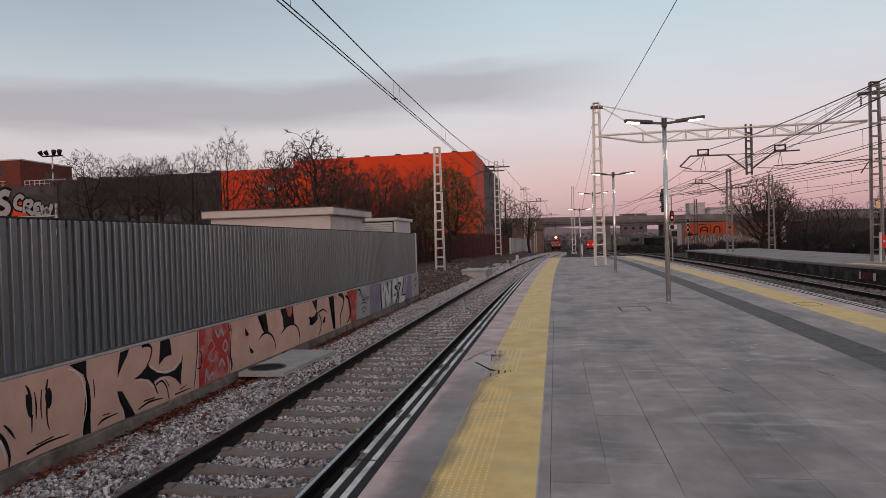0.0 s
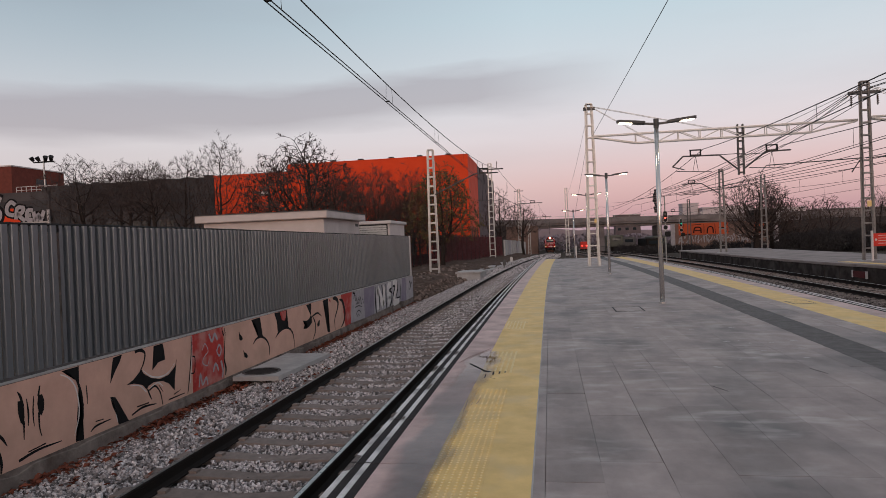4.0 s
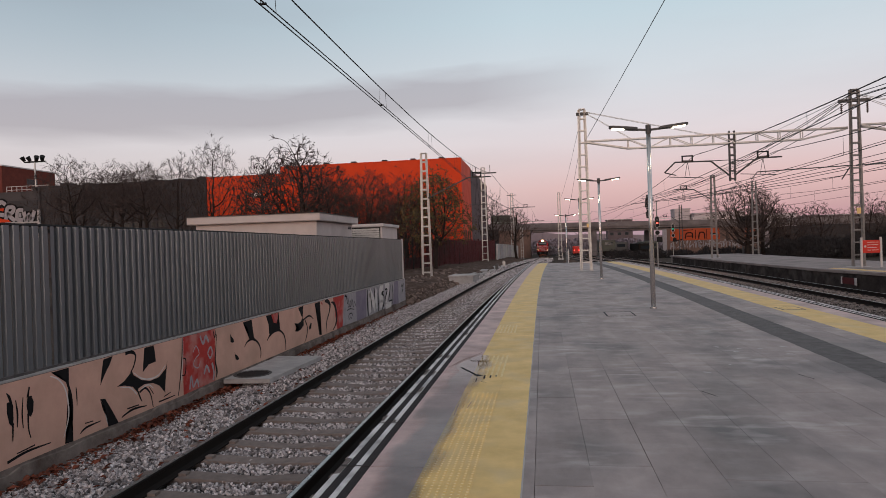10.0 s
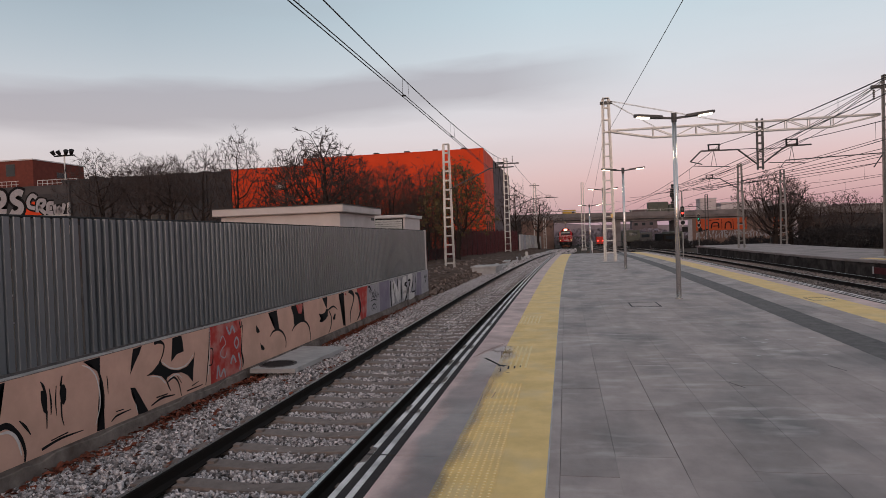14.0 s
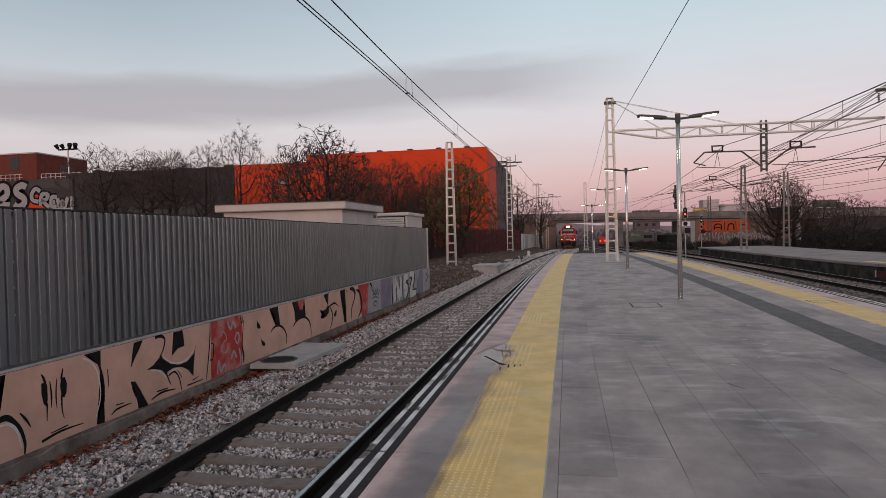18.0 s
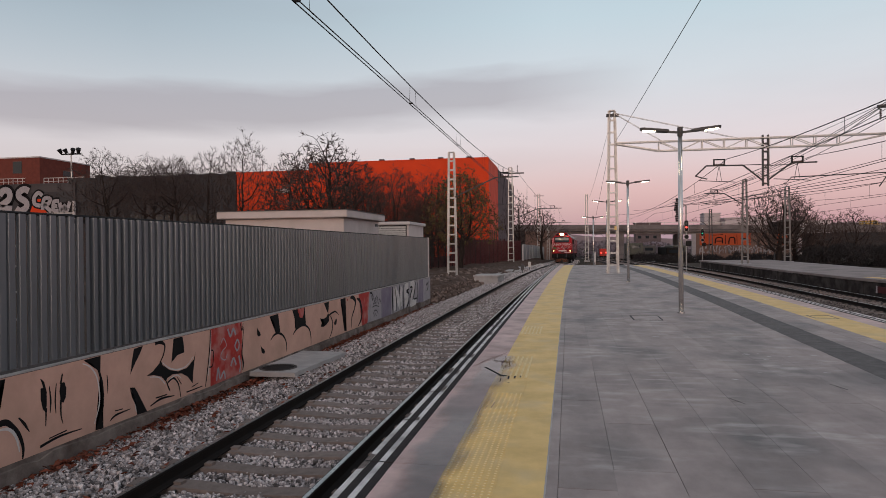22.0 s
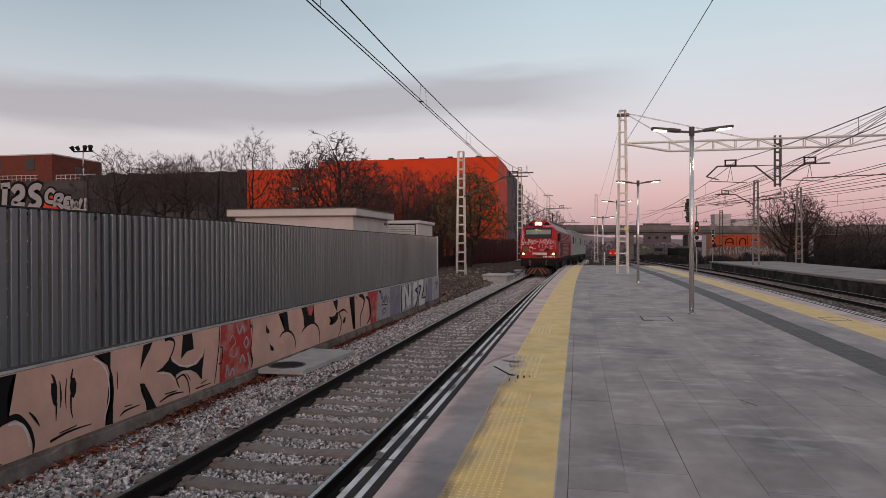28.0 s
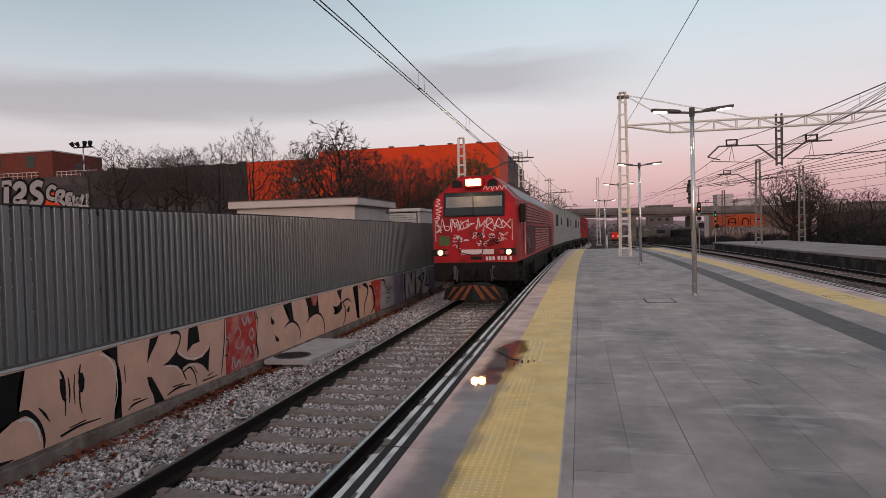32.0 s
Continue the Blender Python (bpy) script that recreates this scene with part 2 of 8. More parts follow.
M = dict(
    slab=surf("paving_grey", (0.350, 0.279, 0.262), (0.236, 0.190, 0.180), 2.4, 0.58, bump=0.08, bscale=90, stain=(0.136, 0.119, 0.117), sscale=0.9, samount=0.95, rand=0.11, stretch=(1.0, 0.6, 1), spec=0.4, fleck=((0.47, 0.41, 0.393), 2.6, (0.8, 1.7, 1), 0.85), world=True),
    slab_far=surf("paving_grey_far", (0.350, 0.279, 0.262), (0.236, 0.190, 0.180), 2.4, 0.58, bump=0.08, bscale=90, stain=(0.136, 0.119, 0.117), sscale=0.9, samount=0.95, island=0.11, stretch=(1.0, 0.6, 1), spec=0.4, fleck=((0.47, 0.41, 0.393), 2.6, (0.8, 1.7, 1), 0.85)),
    band=surf("paving_dark_band", (0.112, 0.098, 0.096), (0.082, 0.072, 0.071), 6.0, 0.65, bump=0.08, bscale=120, rand=0.08, spec=0.2),
    edge=surf("edge_slab", (0.62, 0.43, 0.40), (0.42, 0.290, 0.270), 2.4, 0.5, bump=0.06, bscale=90, stain=(0.24, 0.16, 0.143), sscale=1.3, samount=0.65, rand=0.05, spec=0.28, world=True),
    yellow=surf("tactile_yellow", (0.80, 0.550, 0.215), (0.63, 0.428, 0.165), 2.6, 0.58, bump=0.05, bscale=90, stain=(0.60, 0.45, 0.24), sscale=2.0, samount=0.6, rand=0.02, spec=0.2, world=True),
    dot=surf("worn_dots", (0.88, 0.72, 0.40), (0.78, 0.58, 0.26), 30.0, 0.5),
    rib=surf("worn_ribs", (0.80, 0.62, 0.30), (0.66, 0.47, 0.18), 12.0, 0.5),
    scuff=surf("pale_scuffs", (0.56, 0.52, 0.505), (0.42, 0.39, 0.38), 9.0, 0.6),
    white=surf("edge_white", (0.74, 0.70, 0.69), (0.60, 0.565, 0.555), 9.0, 0.6, stain=(0.25, 0.23, 0.23), sscale=2.5, samount=0.8, spec=0.15),
    black=surf("edge_black", (0.03, 0.026, 0.027), (0.05, 0.043, 0.043), 9.0, 0.85, spec=0.08),
    concrete=surf("concrete", (0.34, 0.32, 0.31), (0.24, 0.225, 0.22), 4.0, 0.85, bump=0.25, bscale=50, stain=(0.13, 0.12, 0.115), sscale=0.8, samount=0.6),
    pale=surf("pale_concrete", (0.46, 0.43, 0.42), (0.36, 0.335, 0.33), 4.0, 0.85, bump=0.15, bscale=60, stain=(0.2, 0.19, 0.18), sscale=0.9, samount=0.4),
    sleeper=surf("sleeper_concrete", (0.275, 0.215, 0.192), (0.18, 0.143, 0.129), 7.0, 0.85, bump=0.3, bscale=60, rand=0.12),
    stone=surf("ballast_stone", (0.59, 0.53, 0.53), (0.185, 0.165, 0.165), 22.0, 0.85, island=0.8, spec=0.1),
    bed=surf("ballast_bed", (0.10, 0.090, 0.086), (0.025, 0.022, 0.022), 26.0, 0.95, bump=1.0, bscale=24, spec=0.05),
    stone2=surf("dark_ballast_stone", (0.21, 0.18, 0.17), (0.07, 0.06, 0.057), 18.0, 0.9, island=0.8, spec=0.1),
    bed2=surf("dark_ballast_bed", (0.065, 0.055, 0.052), (0.022, 0.018, 0.018), 20.0, 0.95, bump=1.0, bscale=20, spec=0.05),
    rail=surf("rail_side", (0.012, 0.010, 0.010), (0.020, 0.015, 0.013), 12.0, 0.75, spec=0.1),
    shine=surf("rail_head", (0.55, 0.54, 0.53), (0.35, 0.33, 0.32), 20.0, 0.3, metal=1.0),
    ground=surf("earth", (0.075, 0.055, 0.044), (0.045, 0.035, 0.03), 1.4, 0.95, bump=0.5, bscale=6, stain=(0.05, 0.05, 0.03), sscale=0.12, samount=0.7, spec=0.05),
    mud=surf("rubble_earth", (0.115, 0.074, 0.056), (0.05, 0.033, 0.027), 3.4, 0.95, bump=1.0, bscale=7, stain=(0.17, 0.125, 0.108), sscale=1.8, samount=0.6, spec=0.05),
    mudstone=surf("rubble_stone", (0.20, 0.15, 0.13), (0.09, 0.065, 0.055), 9.0, 0.9, island=0.6, spec=0.08),
    fence=surf("galvanised_sheet", (0.150, 0.162, 0.176), (0.120, 0.130, 0.142), 1.2, 0.32, metal=0.35, stain=(0.086, 0.094, 0.104), sscale=0.5, samount=0.5, stretch=(1, 1, 0.2), spec=0.7, rvar=0.05),
    steel=surf("galvanised_steel", (0.46, 0.45, 0.44), (0.33, 0.32, 0.315), 9.0, 0.42, metal=0.55, stain=(0.22, 0.19, 0.17), sscale=1.5, samount=0.4),
    midsteel=surf("weathered_steel", (0.27, 0.255, 0.25), (0.17, 0.16, 0.157), 7.0, 0.6, metal=0.3, stain=(0.10, 0.09, 0.085), sscale=1.5, samount=0.5),
    dull=surf("dull_steel", (0.11, 0.103, 0.103), (0.07, 0.066, 0.066), 7.0, 0.6, metal=0.3),
    pole=surf("brushed_pole", (0.66, 0.64, 0.63), (0.54, 0.52, 0.51), 14.0, 0.24, metal=0.85, stretch=(1, 1, 0.15), rvar=0.06),
    dark=surf("dark_paint", (0.012, 0.012, 0.013), (0.02, 0.019, 0.019), 8.0, 0.65, spec=0.15),
    wire=surf("wire", (0.022, 0.020, 0.021), (0.015, 0.014, 0.014), 4.0, 0.6),
    insul=surf("insulator", (0.09, 0.06, 0.05), (0.06, 0.045, 0.04), 8.0, 0.35),
    led=surf("lamp_glow", (0.8, 0.7, 0.55), None, 3.0, 0.4, emit=(1.0, 0.82, 0.58), power=9.0),
    beige=surf("graffiti_peach", (0.60, 0.366, 0.290), (0.52, 0.316, 0.250), 3.0, 0.75, bump=0.08, bscale=60, stain=(0.38, 0.25, 0.19), sscale=1.2, samount=0.5, spec=0.15),
    gblack=surf("graffiti_black", (0.006, 0.006, 0.007), (0.012, 0.011, 0.012), 9.0, 0.7, spec=0.1),
    gwhite=surf("graffiti_white", (0.66, 0.62, 0.6), (0.5, 0.46, 0.45), 9.0, 0.7),
    gred=surf("graffiti_red", (0.42, 0.04, 0.032), (0.33, 0.033, 0.028), 5.0, 0.7, stain=(0.46, 0.26, 0.23), sscale=3.4, samount=0.6),
    gpurple=surf("graffiti_purple", (0.16, 0.13, 0.19), (0.24, 0.21, 0.25), 2.5, 0.75),
    ggrey=surf("graffiti_grey", (0.36, 0.33, 0.34), (0.27, 0.25, 0.27), 3.5, 0.75),
    plaster=surf("white_plaster", (0.56, 0.49, 0.475), (0.50, 0.435, 0.42), 2.0, 0.8, stain=(0.40, 0.345, 0.33), sscale=0.7, samount=0.5),
    orange=surf("orange_cladding", (0.66, 0.062, 0.016), (0.58, 0.052, 0.014), 0.35, 0.6, stain=(0.48, 0.05, 0.016), sscale=0.08, samount=0.5, spec=0.1),
    hoard=surf("faded_orange_paint", (0.46, 0.085, 0.035), (0.36, 0.07, 0.03), 0.8, 0.85, spec=0.05),
    plinth=surf("grimy_plinth", (0.25, 0.205, 0.185), (0.13, 0.105, 0.095), 5.0, 0.9, bump=0.5, bscale=30, stain=(0.07, 0.05, 0.042), sscale=1.8, samount=0.8, spec=0.08),
    gwall=surf("sooty_render", (0.085, 0.075, 0.077), (0.062, 0.055, 0.057), 0.5, 0.9, spec=0.05),
    brick=surf("red_brick", (0.16, 0.042, 0.030), (0.12, 0.034, 0.025), 1.2, 0.85),
    greywall=surf("grey_cladding", (0.15, 0.115, 0.12), (0.12, 0.09, 0.095), 0.3, 0.85, spec=0.1),
    darkwall=surf("dark_wall", (0.068, 0.064, 0.067), (0.050, 0.047, 0.050), 0.3, 0.9, spec=0.05),
    glassy=glass("window_glass"),
    maroon=surf("maroon_sheet", (0.095, 0.016, 0.019), (0.07, 0.013, 0.015), 1.5, 0.65, island=0.15),
    bark=surf("bark", (0.042, 0.032, 0.029), (0.026, 0.021, 0.019), 9.0, 0.95, spec=0.05),
    twig=surf("twigs", (0.092, 0.069, 0.064), (0.060, 0.046, 0.043), 6.0, 0.95, island=0.3, spec=0.03),
    leaf_d=surf("dark_leaves", (0.03, 0.032, 0.022), (0.02, 0.02, 0.016), 4.0, 0.9, island=0.4),
    leaf_o=surf("turning_leaves", (0.13, 0.090, 0.034), (0.075, 0.066, 0.030), 3.0, 0.85, island=0.5),
    leaf_fall=surf("fallen_leaves", (0.20, 0.055, 0.03), (0.11, 0.035, 0.022), 9.0, 0.85, island=0.5),
    # the scrub's reddish tint paints in light bounced off the orange walls
    brush=surf("bounce_tinted_scrub", (0.125, 0.080, 0.070), (0.080, 0.052, 0.047), 2.0, 0.95, island=0.3, spec=0.03),
    bush=surf("bushes", (0.054, 0.049, 0.050), (0.036, 0.033, 0.034), 2.0, 0.95, island=0.3, spec=0.03),
    loco=surf("loco_red", (0.42, 0.010, 0.018), (0.32, 0.009, 0.014), 1.8, 0.45, stain=(0.12, 0.008, 0.010), sscale=1.6, samount=0.8, spec=0.15),
    louvre=surf("pale_pink_louvre", (0.50, 0.22, 0.21), (0.36, 0.11, 0.11), 4.0, 0.6),
    locodark=surf("loco_door_maroon", (0.06, 0.007, 0.009), (0.045, 0.006, 0.007), 3.0, 0.6),
    grime=surf("underframe_grime", (0.011, 0.0095, 0.009), (0.022, 0.018, 0.016), 5.0, 0.85, spec=0.12),
    tag=surf("loco_tag_white", (0.75, 0.62, 0.62), (0.58, 0.44, 0.45), 12.0, 0.7),
    chev=surf("plough_orange", (0.26, 0.075, 0.028), (0.13, 0.042, 0.02), 5.0, 0.7),
    green=surf("faded_green", (0.07, 0.13, 0.045), (0.09, 0.10, 0.045), 7.0, 0.7),
    contgrey=surf("container_grey", (0.36, 0.37, 0.37), (0.28, 0.29, 0.29), 1.5, 0.65, stain=(0.18, 0.17, 0.16), sscale=0.7, samount=0.5),
    contred=surf("container_red", (0.36, 0.035, 0.04), (0.28, 0.03, 0.032), 1.5, 0.65),
    head=surf("headlamp_glow", (1, 0.8, 0.5), None, 3.0, 0.4, emit=(1.0, 0.62, 0.24), power=280.0),
    headlow=surf("lower_lamp_glow", (1, 0.8, 0.5), None, 3.0, 0.4, emit=(1.0, 0.60, 0.24), power=3.2),
    greenlamp=surf("green_signal_glow", (0.02, 0.3, 0.2), None, 3.0, 0.4, emit=(0.05, 1.0, 0.6), power=0.6),
    redlamp=surf("red_signal_glow", (0.6, 0.02, 0.02), None, 3.0, 0.4, emit=(1.0, 0.06, 0.04), power=4.0),
    signred=surf("sign_red", (0.55, 0.035, 0.02), (0.46, 0.03, 0.02), 4.0, 0.5),
    blind=surf("screen_reflection_grey", (0.20, 0.20, 0.21), (0.15, 0.15, 0.16), 3.0, 0.5),
    bridge=surf("bridge_concrete", (0.22, 0.19, 0.19), (0.16, 0.14, 0.14), 0.5, 0.9, stain=(0.1, 0.085, 0.085), sscale=0.3, samount=0.6),
    brown=surf("brown_abutment", (0.20, 0.125, 0.10), (0.15, 0.095, 0.08), 0.8, 0.9),
    # haze over the far halls is mixed into their pale colour
    haze=surf("haze_toned_render", (0.52, 0.445, 0.45), (0.45, 0.385, 0.40), 0.3, 0.95, spec=0.0),
    # woods and hills: lightened base colour stands in for the air between
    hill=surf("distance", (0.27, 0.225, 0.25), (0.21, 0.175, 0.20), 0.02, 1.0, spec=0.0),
    roofing=surf("white_trim", (0.55, 0.50, 0.49), (0.47, 0.43, 0.42), 2.0, 0.7),
    yellowpaint=surf("van_yellow", (0.5, 0.3, 0.05), None, 2.0, 0.5),
    truck=surf("truck_olive", (0.10, 0.10, 0.08), (0.07, 0.07, 0.06), 1.5, 0.6),
    p2wall=surf("platform_face", (0.062, 0.052, 0.05), (0.03, 0.026, 0.025), 2.2, 0.9, bump=0.3, bscale=14, stain=(0.13, 0.112, 0.105), sscale=1.3, samount=0.6, spec=0.05),
    p2top=surf("worn_platform", (0.35, 0.29, 0.275), (0.26, 0.215, 0.205), 1.5, 0.85, stain=(0.12, 0.10, 0.095), sscale=0.6, samount=0.5),
    dead=surf("dead_lens", (0.03, 0.035, 0.035), None, 3.0, 0.3),
    stripdirt=surf("strip_grime", (0.20, 0.168, 0.158), (0.10, 0.083, 0.078), 14.0, 0.85, spec=0.08),
    # glare round the headlamps, given as a glowing surface
    lamp_glare=surf("headlamp_glare", (0.2, 0.1, 0.03), None, 3.0, 0.4, emit=(1.0, 0.62, 0.20), power=3.2),
    tide=surf("tide_mark", (0.38, 0.262, 0.232), (0.28, 0.19, 0.17), 12.0, 0.8, spec=0.1),
    puddle=wet("water_film"),
)


# ---------------------------------------------------------------- building helpers
def part(name, bm, material, parent=None, label="", smooth=False):
    me = bpy.data.meshes.new(name)
    bm.to_mesh(me)
    bm.free()
    me.materials.append(M[material] if isinstance(material, str) else material)
    if smooth:
        me.shade_smooth()
    ob = new(name, me)
    if parent:
        ob.parent = parent
    if label:
        ob["label"] = label
    return ob


def thing(name, m=None, label="", category="", group="", kind=""):
    ob = new(name)
    ob.empty_display_size = 0.2
    if m is not None:
        ob.matrix_world = m
    return tagged(ob, label, category, group, kind)


def raw(name, verts, faces, material, parent=None, smooth=False):
    me = bpy.data.meshes.new(name)
    me.from_pydata([tuple(v) for v in verts], [], [tuple(f) for f in faces])
    me.materials.append(M[material])
    if smooth:
        me.shade_smooth()
    ob = new(name, me)
    if parent:
        ob.parent = parent
    return ob


def box(bm, x0, y0, z0, x1, y1, z1, bev=0.0):
    r = bmesh.ops.create_cube(bm, size=1.0)["verts"]
    bmesh.ops.scale(bm, vec=(x1 - x0, y1 - y0, z1 - z0), verts=r)
    bmesh.ops.translate(bm, vec=((x0 + x1) / 2, (y0 + y1) / 2, (z0 + z1) / 2), verts=r)
    if bev:
        es = list({e for v in r for e in v.link_edges})
        bmesh.ops.bevel(bm, geom=es, offset=bev, segments=1, affect="EDGES")
    return bm


def bx(*a, bev=0.0):
    return box(bmesh.new(), *a, bev=bev)


def bar(bm, p, q, w, d=None, n=4, r2=None):
    """A straight bar from p to q: square of w by d, or round with n sides (w its radius, r2 that of the far end)."""
    p, q = Vector(p), Vector(q)
    ax = (q - p)
    ln = ax.length
    if ln < 1e-6:
        return bm
    m = Matrix.Translation(p) @ ax.to_track_quat("Z", "Y").to_matrix().to_4x4()
    if n == 4:
        d = d or w
        ring = [(-w / 2, -d / 2), (w / 2, -d / 2), (w / 2, d / 2), (-w / 2, d / 2)]
        lo = [bm.verts.new(m @ Vector((a, b, 0))) for a, b in ring]
        hi = [bm.verts.new(m @ Vector((a, b, ln))) for a, b in ring]
    else:
        r2 = w if r2 is None else r2
        cs = [(math.cos(2 * math.pi * i / n), math.sin(2 * math.pi * i / n)) for i in range(n)]
        lo = [bm.verts.new(m @ Vector((a * w, b * w, 0))) for a, b in cs]
        hi = [bm.verts.new(m @ Vector((a * r2, b * r2, ln))) for a, b in cs]
    k = len(lo)
    for i in range(k):
        bm.faces.new((lo[i], lo[(i + 1) % k], hi[(i + 1) % k], hi[i]))
    bm.faces.new(lo[::-1])
    bm.faces.new(hi)
    return bm


def br(p, q, w, d=None, n=4, r2=None):
    return bar(bmesh.new(), p, q, w, d, n, r2)


def tube(pts, r, n=5):
    """One bent round rod through pts."""
    bm = bmesh.new()
    pts = [Vector(p) for p in pts]
    rings = []
    for i, p in enumerate(pts):
        d = (pts[min(i + 1, len(pts) - 1)] - pts[max(i - 1, 0)]).normalized()
        u = d.cross(Vector((0, 0, 1)))
        u = u.normalized() if u.length > 1e-4 else Vector((1, 0, 0))
        v = d.cross(u)
        rings.append([bm.verts.new(p + (u * math.cos(2 * math.pi * j / n) + v * math.sin(2 * math.pi * j / n)) * r) for j in range(n)])
    for a, b in zip(rings, rings[1:]):
        for j in range(n):
            bm.faces.new((a[j], a[(j + 1) % n], b[(j + 1) % n], b[j]))
    bm.faces.new(rings[0][::-1])
    bm.faces.new(rings[-1])
    return bm


def poly(bm, pts, thick, axis):
    """A flat plate from a closed outline, raised by thick along axis."""
    a = [bm.verts.new(p) for p in pts]
    off = Vector(axis) * thick
    b = [bm.verts.new(Vector(p) + off) for p in pts]
    k = len(a)
    bm.faces.new(a[::-1])
    bm.faces.new(b)
    for i in range(k):
        bm.faces.new((a[i], a[(i + 1) % k], b[(i + 1) % k], b[i]))
    return bm


def sweep(name, outline, path, material, parent=None, closed=True):
    """An outline of (x, z) carried along path, a list of (x, y, z)."""
    verts, faces, k = [], [], len(outline)
    for px, py, pz in path:
        verts += [(px + a, py, pz + b) for a, b in outline]
    for i in range(len(path) - 1):
        for j in range(k if closed else k - 1):
            a, b = i * k + j, i * k + (j + 1) % k
            faces.append((a, b, b + k, a + k))
    if closed:
        faces += [tuple(range(k))[::-1], tuple(range((len(path) - 1) * k, len(path) * k))]
    return raw(name, verts, faces, material, parent)


# ---------------------------------------------------------------- plan
RAIL, BED = -0.68, -0.925       # rail head and top of ballast below the platform


def ease(y):
    """Sideways shift of the near track: straight, a gentle bend, then straight again."""
    if y < 15:
        return 0.0
    if y < 90:
        return (y - 15) ** 2 / 2400
    if y < 123:
        return 2.344 + 0.0625 * (y - 90) - (y - 90) ** 2 * 0.000947
    return 3.375


def dip(y):
    """The line falls gently away beyond the platforms."""
    if y < 40:
        return 0.0
    if y < 210:
        return -7.2e-5 * (y - 40) ** 2
    return -2.08 - 0.004 * min(y - 210, 300)


def track1(y):
    return -3.28 + ease(y)


def edge_r(y):
    return 6.35 + 0.02 * (y - 13) - 0.0009 * max(0.0, min(y, 60) - 20) ** 2


def track2(y):
    return edge_r(min(y, 60)) + 1.74 - 0.012 * max(0.0, y - 60)


def track3(y):
    return 11.75 - 0.013 * max(0.0, y - 50)


# ---------------------------------------------------------------- ground and track beds
def ground_sheet():
    ys = [-80, -20, 0, 20, 40, 60, 80, 100, 130, 160, 190, 215, 260, 340, 500, 900, 2500]
    xs = [-1800, -500, -200, -90, -40, -20, -11, -6.4, -1.7, 6.0, 13.9, 22, 40, 90, 200, 500, 1800]
    verts = [(x, y, -1.0 + dip(y)) for y in ys for x in xs]
    k = len(xs)
    faces = [(j * k + i, j * k + i + 1, (j + 1) * k + i + 1, (j + 1) * k + i) for j in range(len(ys) - 1) for i in range(k - 1)]
    return tagged(raw("ground", verts, faces, "ground"), "bare dark earth reaching the horizon", "ground", kind="structure")


ground_sheet()

Y_ALONG = [-12, 0, 6, 12, 15, 20, 25, 30, 36, 42, 48, 54, 60, 66, 72, 78, 84, 90, 96, 102, 108, 114, 120, 130, 145, 160, 175, 190, 205, 225, 250, 300]


def bed(name, line, left, right, material, label, shoulder=0.15):
    out = [(-left, -0.12), (-left + shoulder, 0.0), (right - 0.15, 0.0), (right, -0.12)]
    path = [(line(y), y, BED + dip(y)) for y in Y_ALONG]
    verts, faces = [], []
    for px, py, pz in path:
        verts += [(px + a, py, pz + b) for a, b in out]
    for i in range(len(path) - 1):
        for j in range(3):
            faces.append((i * 4 + j, i * 4 + j + 1, i * 4 + j + 5, i * 4 + j + 4))
    return tagged(raw(name, verts, faces, material), label, "ballast", kind="structure")


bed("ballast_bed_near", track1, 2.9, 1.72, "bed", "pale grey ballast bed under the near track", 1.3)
bed("ballast_bed_far", lambda y: (track2(y) + track3(y)) / 2, 3.75, 3.75, "bed2", "dark brown ballast bed under two tracks")

RAIL_OUT = [(-0.07, -0.165), (0.07, -0.165), (0.07, -0.15), (0.012, -0.125), (0.012, -0.045), (0.036, -0.03), (0.036, -0.004), (0.028, 0.0),
            (-0.028, 0.0), (-0.036, -0.004), (-0.036, -0.03), (-0.012, -0.045), (-0.012, -0.125), (-0.07, -0.15)]


def sleeper_mesh():
    bm = bmesh.new()
    prof = [(-1.3, 0.03), (-1.0, 0.035), (-0.55, 0.03), (0, 0.0), (0.55, 0.03), (1.0, 0.035), (1.3, 0.03)]
    rows = []
    for x, z in prof:
        w = 0.12 if abs(x) > 0.4 else 0.10
        rows.append([bm.verts.new((x, -w - 0.02, -0.14)), bm.verts.new((x, -w, z)), bm.verts.new((x, w, z)), bm.verts.new((x, w + 0.02, -0.14))])
    for a, b in zip(rows, rows[1:]):
        for i in range(3):
            bm.faces.new((a[i], b[i], b[i + 1], a[i + 1]))
    bm.faces.new(rows[0])
    bm.faces.new(rows[-1][::-1])
    # rail clips beside both rails
    for x in (-0.87, 0.87):
        for s in (-1, 1):
            box(bm, x + s * 0.11 - 0.045, -0.05, 0.03, x + s * 0.11 + 0.045, 0.05, 0.062)
    me = bpy.data.meshes.new("sleeper")
    bm.to_mesh(me)
    bm.free()
    me.materials.append(M["sleeper"])
    return me


SLEEPER = sleeper_mesh()


